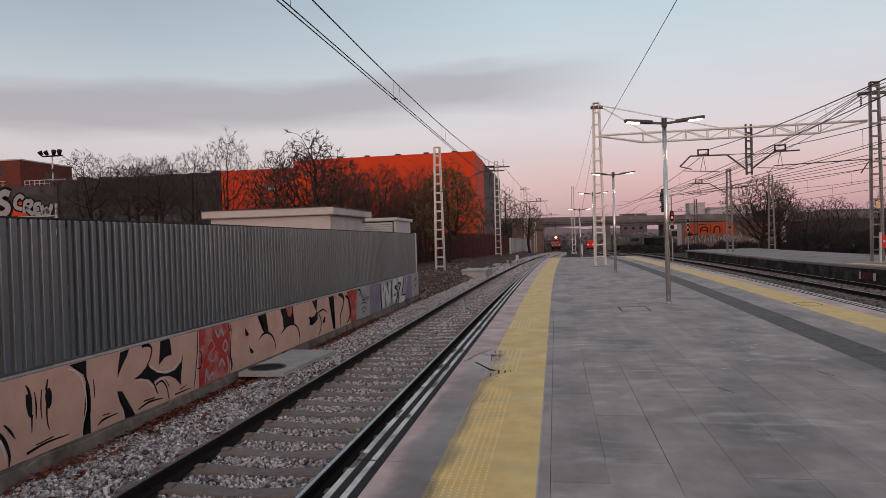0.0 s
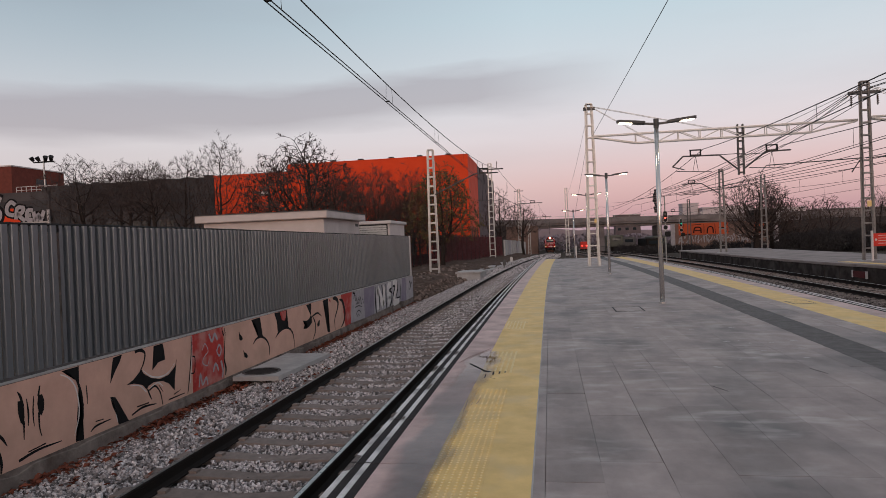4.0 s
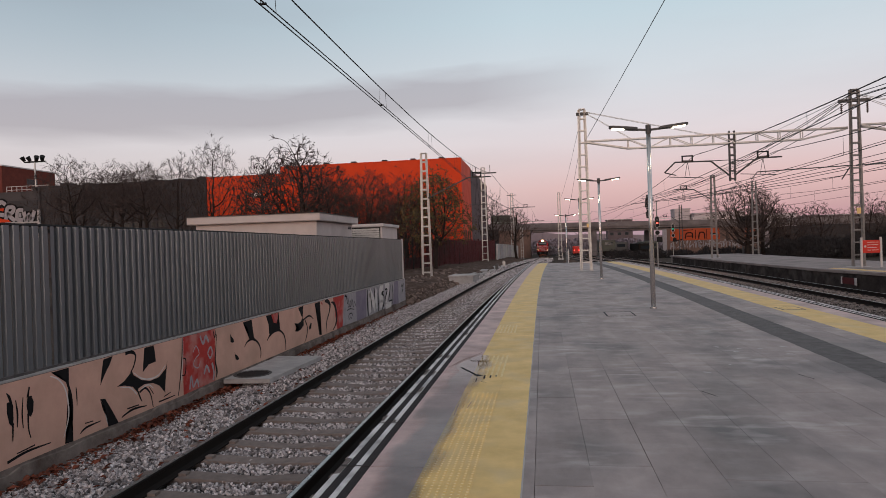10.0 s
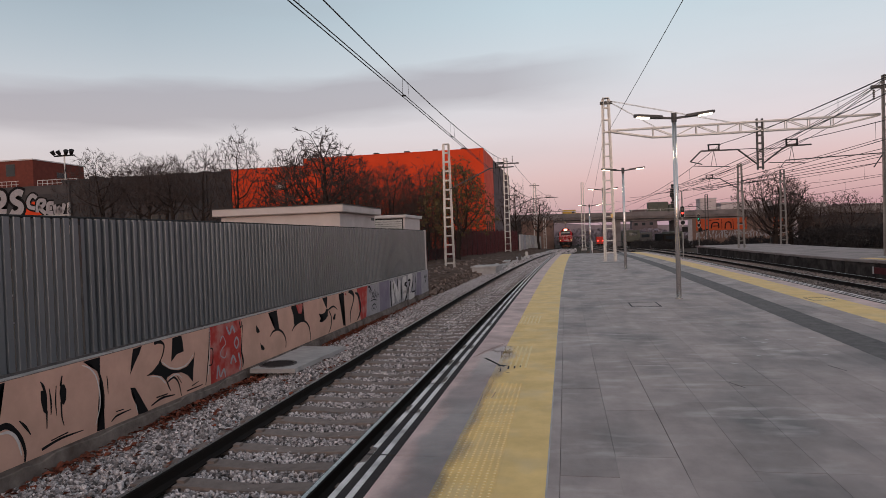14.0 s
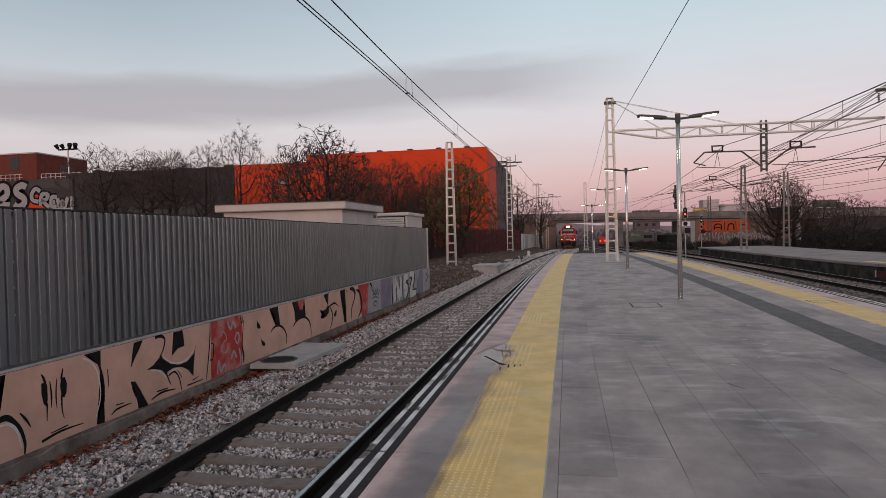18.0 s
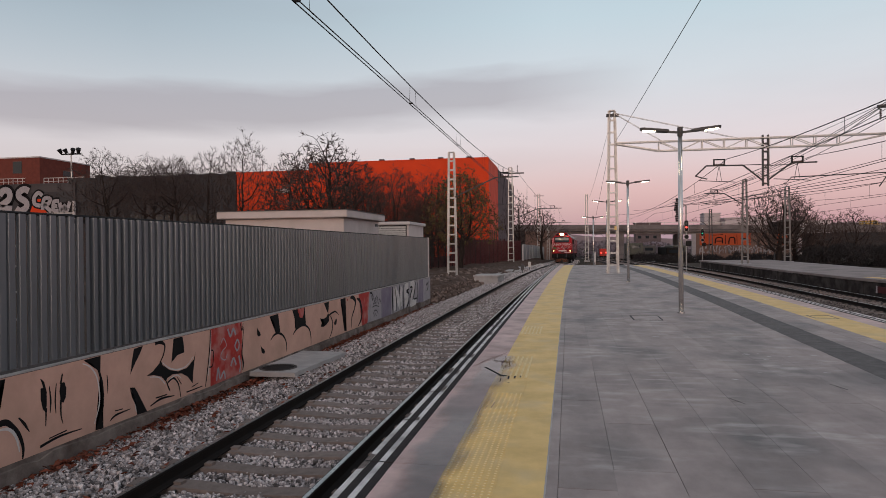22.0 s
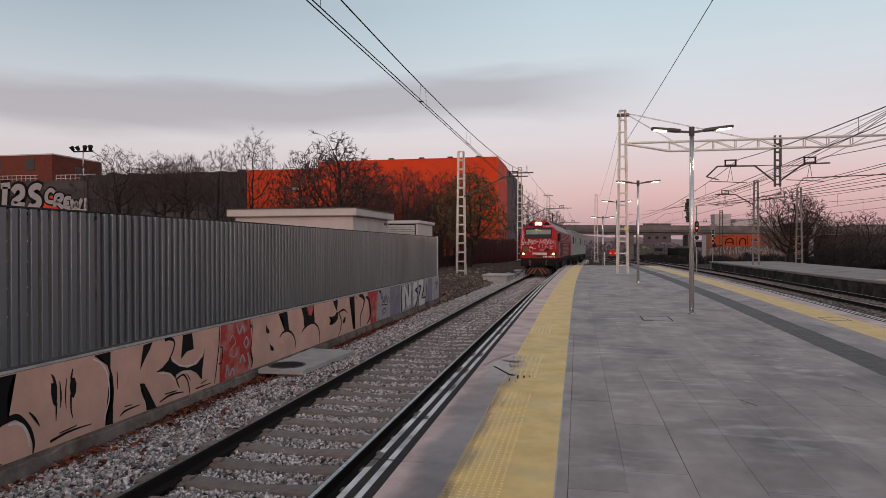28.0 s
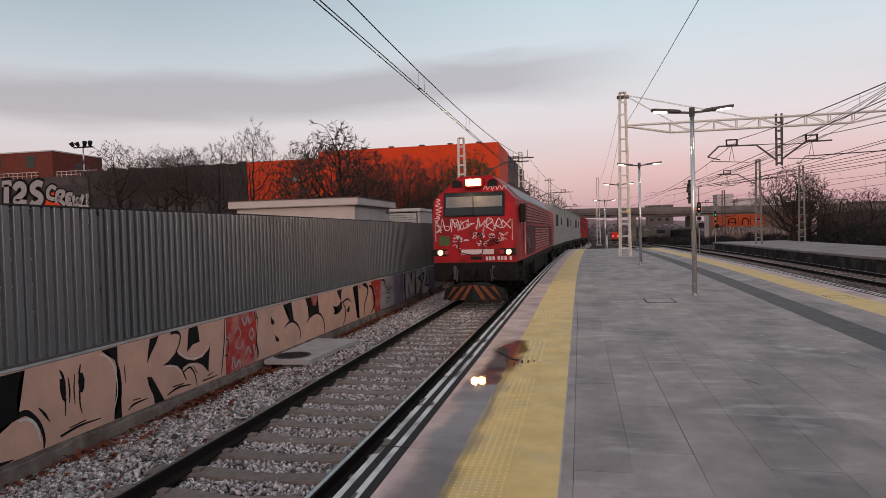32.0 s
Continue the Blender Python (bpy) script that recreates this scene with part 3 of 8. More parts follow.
def railway(name, line, y0, y1, count, label, seed):
    t = thing(name, None, label, "track", kind="structure")
    ys = [y0 + (y1 - y0) * i / 140 for i in range(141)]
    for s in (-1, 1):
        path = [(line(y) + s * 0.870, y, RAIL + dip(y)) for y in ys]
        rl = sweep("rail", RAIL_OUT, path, "rail", t)
        sweep("running_surface", [(-0.022, 0.0), (0.022, 0.0), (0.022, 0.0035), (-0.022, 0.0035)], path, "shine", rl)
    rnd = random.Random(seed)
    far = bmesh.new()
    for i in range(int((y1 - y0) / 0.6)):
        y = y0 + 0.25 + 0.6 * i
        m = pose(line(y), y, RAIL - 0.2 + dip(y), 0, 0, rnd.uniform(-0.5, 0.5) - math.degrees(math.atan((line(y + 1) - line(y)))))
        if i < count:
            ob = new("sleeper", SLEEPER)
            ob.parent, ob.matrix_basis = t, m
        else:
            box(far, line(y) - 1.3, y - 0.12, RAIL - 0.33 + dip(y), line(y) + 1.3, y + 0.12, RAIL - 0.17 + dip(y))
    tagged(part("far_sleepers", far, "sleeper", t), kind="stuff")
    return t


railway("railway_track_near", track1, -6.0, 230.0, 150, "two dark rails on pale concrete sleepers", 1)
railway("railway_track_middle", track2, -2.0, 230.0, 60, "dark rails hidden behind the platform edge", 2)
railway("railway_track_far", track3, 2.0, 230.0, 110, "dark rails on concrete sleepers and brown ballast", 3)


# ---------------------------------------------------------------- platforms
PY0, PY1 = -5.0, 53.0
PYS = [PY0, 2, 8, 15, 20, 25, 30, 35, 40, 45, 50, PY1]


def strip_path(ys=PYS):
    return [(ease(y), y, 0.0) for y in ys]


def platform_core():
    verts, faces = [], []
    for y in PYS:
        a, b = -1.50 + ease(y), edge_r(y) - 0.04
        verts += [(a, y, -1.1), (a, y, -0.06), (b, y, -0.06), (b, y, -1.1)]
    for i in range(len(PYS) - 1):
        for j in range(3):
            faces.append((i * 4 + j, i * 4 + j + 1, i * 4 + j + 5, i * 4 + j + 4))
    n = (len(PYS) - 1) * 4
    faces += [(0, 1, 2, 3), (n + 3, n + 2, n + 1, n)]
    return tagged(raw("platform", verts, faces, "concrete"), "grey paved island platform with yellow safety bands", "platform", kind="structure")


PLATFORM = platform_core()

# second platform on the other side
P2 = [(15.6, 4), (14.75, 28), (14.15, 32), (13.75, 36), (13.5, 43), (13.4, 52), (13.35, 60), (13.2, 72)]
P2Z = -0.12


def platform_two():
    verts, faces = [], []
    for x, y in P2:
        verts += [(x + 0.12, y, -1.1), (x + 0.12, y, P2Z - 0.12), (x, y, P2Z - 0.12), (x, y, P2Z), (x + 0.55, y, P2Z), (20.0, y, P2Z + 0.02), (20.0, y, -1.2)]
    k = 7
    for i in range(len(P2) - 1):
        for j in range(k - 1):
            faces.append((i * k + j, i * k + j + 1, i * k + j + 1 + k, i * k + j + k))
    n = (len(P2) - 1) * k
    faces += [tuple(range(k)), tuple(range(n, n + k))[::-1]]
    ob = tagged(raw("platform_opposite", verts, faces, "p2top"), "pale concrete platform with a worn yellow line", "platform", kind="structure")
    p = [(x + 0.55, y, P2Z + 0.012) for x, y in P2]
    sweep("yellow_line", [(0, -0.01), (0.5, -0.01), (0.5, 0), (0, 0)], p[:4], "yellow", ob)
    # panelled face of the platform wall
    face, r = bmesh.new(), random.Random(52)
    for i in range(44):
        y = 5 + i * 1.5
        xa, xb = (float(np.interp(v, [q for _, q in P2], [p for p, _ in P2])) + 0.075 + r.uniform(-0.012, 0.012) for v in (y, y + 1.47))
        zt = P2Z - 0.13 - r.uniform(0, 0.03)
        poly(face, [(xa, y, -1.0), (xb, y + 1.47, -1.0), (xb, y + 1.47, zt), (xa, y, zt)], 0.05, (1, 0, 0))
    bmesh.ops.recalc_face_normals(face, faces=face.faces[:])
    tagged(part("wall_panels", face, "p2wall", ob), kind="stuff")
    return ob


platform_two()


# ---------------------------------------------------------------- boundary wall, painted, with sheet-metal fence
WX, WTOP, WEND = -6.1, 0.22, 28.9


def wall():
    bm = box(bmesh.new(), WX - 0.28, -8, -1.2, WX, WEND, WTOP, bev=0.012)
    r = random.Random(31)
    # crumbling mortar skirt along the foot
    vs, fs, y = [], [], -8.0
    while y < WEND - 0.4:
        top, out = -0.785 + r.uniform(-0.045, 0.03), 0.03 + r.uniform(-0.012, 0.015)
        vs += [(WX - 0.02, y, top), (WX + out, y, top - 0.015), (WX + out + 0.01, y, -1.2)]
        y += r.uniform(0.12, 0.4)
    for i in range(len(vs) // 3 - 1):
        for j in range(2):
            fs.append((3 * i + j, 3 * i + j + 1, 3 * i + j + 4, 3 * i + j + 3))
    w = tagged(part("wall_west", bm, "plinth"), "low concrete wall covered in peach and black graffiti", "wall", kind="structure")
    raw("mortar_skirt", vs, fs, "plinth", w)
    y = -8.0
    while y < WEND - 0.3:          # bare concrete ledge, chipped here and there
        y1 = min(y + r.uniform(0.5, 1.9), WEND - 0.02)
        part("ledge", bx(WX - 0.085, y + 0.004, WTOP - 0.002, WX + 0.004 + r.uniform(0, 0.006), y1, WTOP + 0.010 + r.uniform(0, 0.006)), "pale", w)
        y = y1 + (r.uniform(0.02, 0.10) if r.random() < 0.3 else 0.0)
    return w


WALL = wall()


def plate(y, z, w=0.0):
    return (WX + 0.004 + w, y, z)


def paint(name, pts, material, lift):
    bm = poly(bmesh.new(), [plate(a, b, lift) for a, b in pts], 0.0015, (1, 0, 0))
    bmesh.ops.triangulate(bm, faces=bm.faces[:])
    bmesh.ops.recalc_face_normals(bm, faces=bm.faces[:])
    return part(name, bm, material, WALL)


def curve_pts(pts, n=6):
    """A smooth line through a few points (Catmull-Rom)."""
    if len(pts) < 3:
        return list(pts)
    p = [pts[0], *pts, pts[-1]]
    out = []
    for i in range(1, len(p) - 2):
        for k in range(n):
            t = k / n
            out.append(tuple(0.5 * (2 * p[i][c] + (p[i + 1][c] - p[i - 1][c]) * t + (2 * p[i - 1][c] - 5 * p[i][c] + 4 * p[i + 1][c] - p[i + 2][c]) * t * t
                                    + (3 * p[i][c] - p[i - 1][c] - 3 * p[i + 1][c] + p[i + 2][c]) * t ** 3) for c in range(len(pts[0]))))
    out.append(tuple(pts[-1]))
    return out


def stroke_mesh(lines, to3, thick, axis):
    """Brush strokes: each a list of (u, v, width), laid on a face by to3."""
    bm = bmesh.new()
    off = Vector(axis) * thick
    for line in lines:
        pts = curve_pts([(p[0], p[1], p[2]) for p in line], 5)
        prev = None
        for i, (u, v, w) in enumerate(pts):
            a, b = pts[max(0, i - 1)], pts[min(len(pts) - 1, i + 1)]
            dx, dy = b[0] - a[0], b[1] - a[1]
            ln = math.hypot(dx, dy) or 1.0
            nx, ny = -dy / ln * max(w, 0.004) / 2, dx / ln * max(w, 0.004) / 2
            cur = (bm.verts.new(Vector(to3(u + nx, v + ny)) + off), bm.verts.new(Vector(to3(u - nx, v - ny)) + off))
            if prev:
                bm.faces.new((prev[0], prev[1], cur[1], cur[0]))
            prev = cur
    bmesh.ops.recalc_face_normals(bm, faces=bm.faces[:])
    for f in bm.faces:
        if f.normal.dot(Vector(axis)) < 0:
            f.normal_flip()
    return bm


def strokes(name, lines, material, lift):
    return part(name, stroke_mesh(lines, lambda a, b: plate(a, b, lift), 0.0, (1, 0, 0)), material, WALL)


Z0 = -0.75
paint("peach_panel", [(5.0, Z0), (10.40, Z0 - 0.02), (10.42, WTOP - 0.01), (5.0, WTOP - 0.01)], "beige", 0.0)
paint("peach_panel", [(11.50, Z0), (18.9, Z0), (18.60, WTOP - 0.01), (11.54, WTOP - 0.01)], "beige", 0.0)
paint("red_panel", [(10.40, Z0 - 0.02), (11.50, Z0), (11.54, WTOP - 0.01), (10.42, WTOP - 0.01)], "gred", 0.0)
paint("red_panel", [(18.9, Z0), (19.45, Z0 + 0.02), (19.7, WTOP - 0.01), (18.60, WTOP - 0.01)], "gred", 0.0)
paint("lilac_panel", [(19.45, Z0 + 0.02), (21.0, Z0), (21.0, WTOP - 0.01), (19.7, WTOP - 0.01)], "ggrey", 0.0)
paint("purple_panel", [(21.0, Z0), (22.2, Z0), (22.3, WTOP - 0.01), (21.0, WTOP - 0.01)], "gpurple", 0.0)
paint("pale_panel", [(22.2, Z0), (26.3, Z0 + 0.05), (26.7, WTOP - 0.01), (22.3, WTOP - 0.01)], "ggrey", 0.0)
paint("pale_panel", [(27.4, Z0), (28.86, Z0 + 0.03), (28.86, WTOP - 0.01), (27.4, WTOP - 0.01)], "ggrey", 0.0)
paint("purple_panel", [(26.3, Z0 + 0.05), (27.4, Z0), (27.4, WTOP - 0.01), (26.7, WTOP - 0.01)], "gpurple", 0.0)

# first word: rounded outlined letters
paint("black_fill", [(5.0, WTOP - 0.02), (6.19, WTOP - 0.02), (6.14, 0.15), (6.10, 0.06), (6.07, -0.05), (6.07, -0.2), (6.08, -0.29), (5.85, -0.36), (5.6, -0.52), (5.0, -0.7)], "gblack", 0.003)
strokes("black_outline", [
    [(5.6, -0.50, 0.05), (5.85, -0.34, 0.06), (6.08, -0.28, 0.07), (6.19, -0.28, 0.07), (6.28, -0.35, 0.06), (6.37, -0.47, 0.05), (6.42, -0.63, 0.04), (6.41, -0.75, 0.02)],
    [(6.36, -0.27, 0.015), (6.44, -0.36, 0.035), (6.51, -0.47, 0.01)],
    [(5.5, -0.70, 0.02), (5.8, -0.73, 0.04), (6.0, -0.74, 0.01)],
    [(6.68, 0.10, 0.01), (6.72, 0.04, 0.035), (6.76, -0.09, 0.03)], [(6.76, -0.26, 0.03), (6.75, -0.47, 0.012)],
    [(6.81, -0.01, 0.012), (6.83, -0.18, 0.028), (6.82, -0.33, 0.012)], [(6.92, 0.0, 0.012), (6.90, -0.19, 0.022), (6.91, -0.36, 0.010)],
    [(6.99, -0.02, 0.035), (7.02, 0.10, 0.02)], [(6.99, -0.21, 0.03), (6.99, -0.39, 0.022), (7.02, -0.51, 0.012)],
], "gblack", 0.004)
strokes("black_outline", [
    [(6.66, -0.69, 0.035), (6.96, -0.65, 0.03), (7.34, -0.66, 0.012)], [(6.80, -0.63, 0.015), (7.08, -0.61, 0.018)],
    [(7.81, -0.07, 0.012), (7.82, -0.19, 0.022), (7.82, -0.32, 0.010)],
    [(7.86, -0.70, 0.015), (7.98, -0.65, 0.03), (8.28, -0.64, 0.012)], [(7.96, -0.59, 0.015), (8.12, -0.60, 0.015)],
    [(8.73, -0.71, 0.02), (9.00, -0.66, 0.035), (9.34, -0.69, 0.015)], [(8.86, -0.62, 0.02), (9.15, -0.63, 0.02)],
], "gblack", 0.004)
strokes("black_outline", [
    [(9.67, -0.71, 0.025), (10.14, -0.71, 0.015)], [(9.82, -0.66, 0.02), (10.02, -0.63, 0.012)],
    [(8.86, 0.19, 0.05), (8.98, 0.20, 0.06), (9.10, 0.13, 0.035), (9.06, -0.01, 0.03), (8.97, -0.11, 0.02)],
    [(9.13, -0.42, 0.03), (9.19, -0.54, 0.03), (9.23, -0.60, 0.012)], [(9.17, -0.45, 0.03), (9.30, -0.41, 0.035), (9.39, -0.46, 0.03), (9.46, -0.56, 0.025), (9.51, -0.75, 0.02)], [(9.42, -0.42, 0.015), (9.53, -0.55, 0.015)],
    [(10.41, 0.2, 0.018), (10.38, -0.13, 0.028), (10.28, -0.58, 0.025), (10.23, -0.74, 0.015)],
    [(10.42, -0.15, 0.02), (10.50, -0.19, 0.025), (10.47, -0.42, 0.025), (10.36, -0.43, 0.02)],
], "gblack", 0.004)
paint("eye_fill", [(6.68, -0.01), (6.74, -0.01), (6.77, -0.10), (6.77, -0.22), (6.75, -0.30), (6.71, -0.26), (6.68, -0.14)], "gblack", 0.003)
paint("eye_fill", [(6.99, -0.01), (7.05, -0.01), (7.08, -0.09), (7.07, -0.20), (7.03, -0.26), (6.99, -0.23), (6.97, -0.11)], "gblack", 0.003)
paint("letter_gap", [(7.38, 0.20), (7.69, 0.205), (7.68, 0.00), (7.73, -0.14), (7.75, -0.31), (7.74, -0.48), (7.70, -0.56), (7.73, -0.76), (7.58, -0.75), (7.65, -0.62), (7.70, -0.45), (7.71, -0.26), (7.68, -0.11), (7.63, 0.03), (7.52, 0.14)], "gblack", 0.003)
paint("letter_gap", [(8.37, 0.19), (8.57, 0.205), (8.51, 0.11), (8.39, -0.02), (8.29, -0.15), (8.33, 0.04)], "gblack", 0.003)
paint("letter_gap", [(8.28, -0.34), (8.38, -0.36), (8.48, -0.50), (8.62, -0.72), (8.66, -0.77), (8.43, -0.76), (8.40, -0.63), (8.32, -0.48)], "gblack", 0.003)
paint("letter_gap", [(8.64, -0.25), (8.80, -0.21), (8.96, -0.12), (9.00, -0.09), (9.04, -0.16), (9.23, -0.27), (9.45, -0.33), (9.69, -0.32), (9.89, -0.22), (9.94, -0.11), (9.87, -0.42), (9.85, -0.60), (9.70, -0.46), (9.53, -0.38), (9.30, -0.35), (9.15, -0.38), (9.12, -0.43), (9.01, -0.33), (8.82, -0.27)], "gblack", 0.003)
paint("letter_gap", [(9.33, 0.20), (9.57, 0.205), (9.60, 0.10), (9.62, -0.06), (9.43, -0.07), (9.27, -0.16), (9.32, 0.05)], "gblack", 0.003)
strokes("white_highlight", [
    [(7.36, 0.16, 0.012), (7.50, 0.09, 0.02), (7.61, -0.05, 0.022), (7.66, -0.26, 0.022), (7.65, -0.45, 0.02), (7.56, -0.66, 0.01)],
    [(6.08, -0.34, 0.02), (6.22, -0.36, 0.035), (6.32, -0.47, 0.035), (6.37, -0.66, 0.015)],
    [(9.04, -0.12, 0.012), (9.22, -0.24, 0.022), (9.45, -0.30, 0.022), (9.69, -0.28, 0.02), (9.88, -0.16, 0.01)],
    [(8.72, -0.28, 0.01), (8.95, -0.33, 0.02), (9.10, -0.46, 0.02)], [(9.20, -0.41, 0.012), (9.40, -0.38, 0.02), (9.53, -0.46, 0.012)],
    [(8.30, -0.37, 0.012), (8.37, -0.55, 0.02), (8.41, -0.72, 0.012)],
    [(10.43, 0.2, 0.015), (10.41, -0.13, 0.018), (10.32, -0.58, 0.018)],
], "gwhite", 0.0045)
# red stretch between the two words, with drips and rings
strokes("pale_scrawl", [
    [(10.75, -0.1, 0.02), (10.85, 0.0, 0.02), (10.95, -0.15, 0.02), (10.82, -0.22, 0.02), (10.75, -0.32, 0.02), (10.9, -0.4, 0.02), (10.98, -0.3, 0.02)],
    [(11.0, 0.15, 0.05), (11.1, 0.0, 0.05), (11.2, 0.12, 0.06), (11.3, 0.0, 0.05)], [(11.25, -0.2, 0.04), (11.35, -0.1, 0.04), (11.42, -0.2, 0.04), (11.34, -0.3, 0.04), (11.25, -0.2, 0.03)],
    [(11.1, -0.55, 0.05), (11.2, -0.42, 0.05), (11.3, -0.56, 0.05)], [(10.6, -0.72, 0.04), (10.66, -0.5, 0.04), (10.72, -0.7, 0.04), (10.85, -0.6, 0.05), (10.9, -0.74, 0.04)],
    [(11.40, -0.4, 0.06), (11.46, -0.6, 0.05), (11.42, -0.72, 0.05)],
], "ggrey", 0.003)
# second word
paint("letter_gap", [(12.71, 0.19), (13.12, 0.20), (13.14, 0.07), (13.17, -0.05), (13.22, -0.23), (13.00, -0.21), (12.98, -0.06), (12.90, 0.07)], "gblack", 0.003)
paint("letter_gap", [(13.85, 0.20), (14.56, 0.205), (14.52, -0.08), (14.62, -0.20), (14.29, -0.20), (14.00, -0.23), (14.03, -0.09), (13.97, 0.07)], "gblack", 0.003)
paint("red_fill", [(14.14, 0.195), (14.52, 0.20), (14.49, 0.07), (14.42, -0.03), (14.26, 0.0)], "gred", 0.0055)
paint("letter_gap", [(15.80, 0.19), (16.16, 0.205), (16.12, 0.06), (16.09, -0.10), (15.98, 0.0), (15.92, 0.09)], "gblack", 0.003)
paint("letter_gap", [(15.52, -0.16), (15.75, -0.20), (15.95, -0.18), (16.07, -0.10), (16.15, -0.12), (16.15, -0.29), (15.98, -0.36), (15.75, -0.40), (15.55, -0.37), (15.75, -0.33), (15.83, -0.28)], "gblack", 0.003)
paint("letter_gap", [(16.66, -0.29), (16.74, -0.31), (16.69, -0.44), (16.56, -0.46), (16.52, -0.39)], "gblack", 0.003)
paint("letter_gap", [(17.02, 0.19), (17.44, 0.20), (17.38, -0.09), (17.33, -0.39), (17.37, -0.59), (17.51, -0.73), (17.32, -0.70), (17.28, -0.54), (17.19, -0.22), (17.24, 0.0)], "gblack", 0.003)
strokes("black_outline", [[(17.85, 0.17, 0.05), (18.10, 0.15, 0.12), (18.30, 0.03, 0.12), (18.20, -0.18, 0.07), (17.96, -0.42, 0.06), (17.96, -0.73, 0.03)],
                          [(18.42, 0.10, 0.03), (18.70, 0.02, 0.12), (18.85, -0.2, 0.14), (18.90, -0.4, 0.12), (18.75, -0.6, 0.08), (18.5, -0.72, 0.02)]], "gblack", 0.004)
paint("drop_eye", [(12.15, 0.03), (12.20, -0.03), (12.27, -0.08), (12.30, -0.14), (12.22, -0.16), (12.15, -0.12), (12.18, -0.06)], "gblack", 0.003)
paint("drop_eye", [(12.29, -0.34), (12.34, -0.40), (12.44, -0.45), (12.49, -0.51), (12.44, -0.54), (12.34, -0.50), (12.36, -0.44)], "gblack", 0.003)
strokes("black_outline", [
    [(12.75, -0.31, 0.02), (12.89, -0.23, 0.04), (13.11, -0.21, 0.05), (13.33, -0.28, 0.05), (13.48, -0.41, 0.045), (13.53, -0.54, 0.04), (13.50, -0.67, 0.02)],
    [(13.87, -0.35, 0.02), (14.03, -0.26, 0.05), (14.29, -0.20, 0.06), (14.58, -0.22, 0.05), (14.82, -0.34, 0.05), (14.92, -0.53, 0.045), (14.92, -0.73, 0.025)],
    [(16.12, -0.16, 0.04), (16.36, -0.11, 0.05), (16.62, -0.10, 0.045), (16.88, -0.21, 0.02)],
    [(16.25, -0.17, 0.04), (16.40, -0.36, 0.055), (16.35, -0.58, 0.05), (16.16, -0.74, 0.02)],
    [(11.47, 0.19, 0.02), (11.53, 0.05, 0.03), (11.58, 0.18, 0.02)], [(11.60, 0.10, 0.02), (11.55, -0.18, 0.03), (11.52, -0.39, 0.045), (11.57, -0.58, 0.06), (11.54, -0.70, 0.02)],
], "gblack", 0.004)
strokes("red_smear", [[(18.62, 0.14, 0.10), (18.95, 0.12, 0.12), (19.1, -0.1, 0.10)], [(17.55, 0.16, 0.06), (17.66, 0.10, 0.05)]], "gred", 0.0026)
strokes("dark_scrawl", [
    [(19.85, -0.02, 0.02), (19.95, 0.10, 0.03), (20.02, -0.10, 0.03), (20.10, 0.06, 0.025), (20.16, -0.16, 0.03), (20.05, -0.22, 0.02)], [(20.18, -0.02, 0.03), (20.26, -0.22, 0.03), (20.34, -0.02, 0.03), (20.40, -0.24, 0.03), (20.28, -0.14, 0.02)],
    [(20.44, 0.04, 0.025), (20.50, -0.20, 0.03), (20.58, -0.02, 0.03), (20.66, -0.26, 0.025), (20.80, -0.10, 0.03), (20.95, -0.28, 0.02)], [(19.95, -0.30, 0.02), (20.3, -0.28, 0.03), (20.72, -0.34, 0.02)],
    [(20.02, -0.56, 0.02), (20.2, -0.44, 0.03), (20.45, -0.44, 0.03), (20.62, -0.58, 0.02)], [(20.12, -0.62, 0.02), (20.28, -0.54, 0.025), (20.46, -0.62, 0.02)], [(19.75, 0.17, 0.05), (19.95, 0.14, 0.06), (20.02, 0.05, 0.03)],
], "gblack", 0.003)
strokes("white_letters", [
    [(22.75, -0.66, 0.3), (22.7, -0.2, 0.3), (22.75, 0.1, 0.3)], [(22.75, 0.08, 0.34), (23.2, -0.3, 0.36), (23.5, -0.62, 0.3)], [(23.62, -0.6, 0.3), (23.6, -0.2, 0.3), (23.72, 0.1, 0.3)],
    [(24.75, 0.06, 0.26), (24.3, 0.04, 0.28), (24.25, -0.25, 0.28), (24.6, -0.35, 0.26), (24.2, -0.6, 0.26)], [(25.1, 0.1, 0.26), (25.7, 0.08, 0.26), (25.35, -0.3, 0.26), (25.1, -0.62, 0.26), (26.05, -0.62, 0.24)],
], "gwhite", 0.003)
strokes("black_outline", [
    [(22.42, 0.18, 0.08), (22.40, -0.3, 0.14), (22.46, -0.74, 0.1)], [(22.95, -0.7, 0.05), (22.98, -0.3, 0.1), (23.05, -0.12, 0.04)], [(23.35, 0.18, 0.1), (23.42, -0.05, 0.12), (23.45, -0.3, 0.03)],
    [(23.95, 0.18, 0.06), (23.92, -0.3, 0.12), (23.95, -0.72, 0.1)], [(24.85, -0.05, 0.05), (24.5, -0.1, 0.1), (24.85, -0.25, 0.08), (24.75, -0.55, 0.12), (24.45, -0.72, 0.06)],
], "gblack", 0.0045)
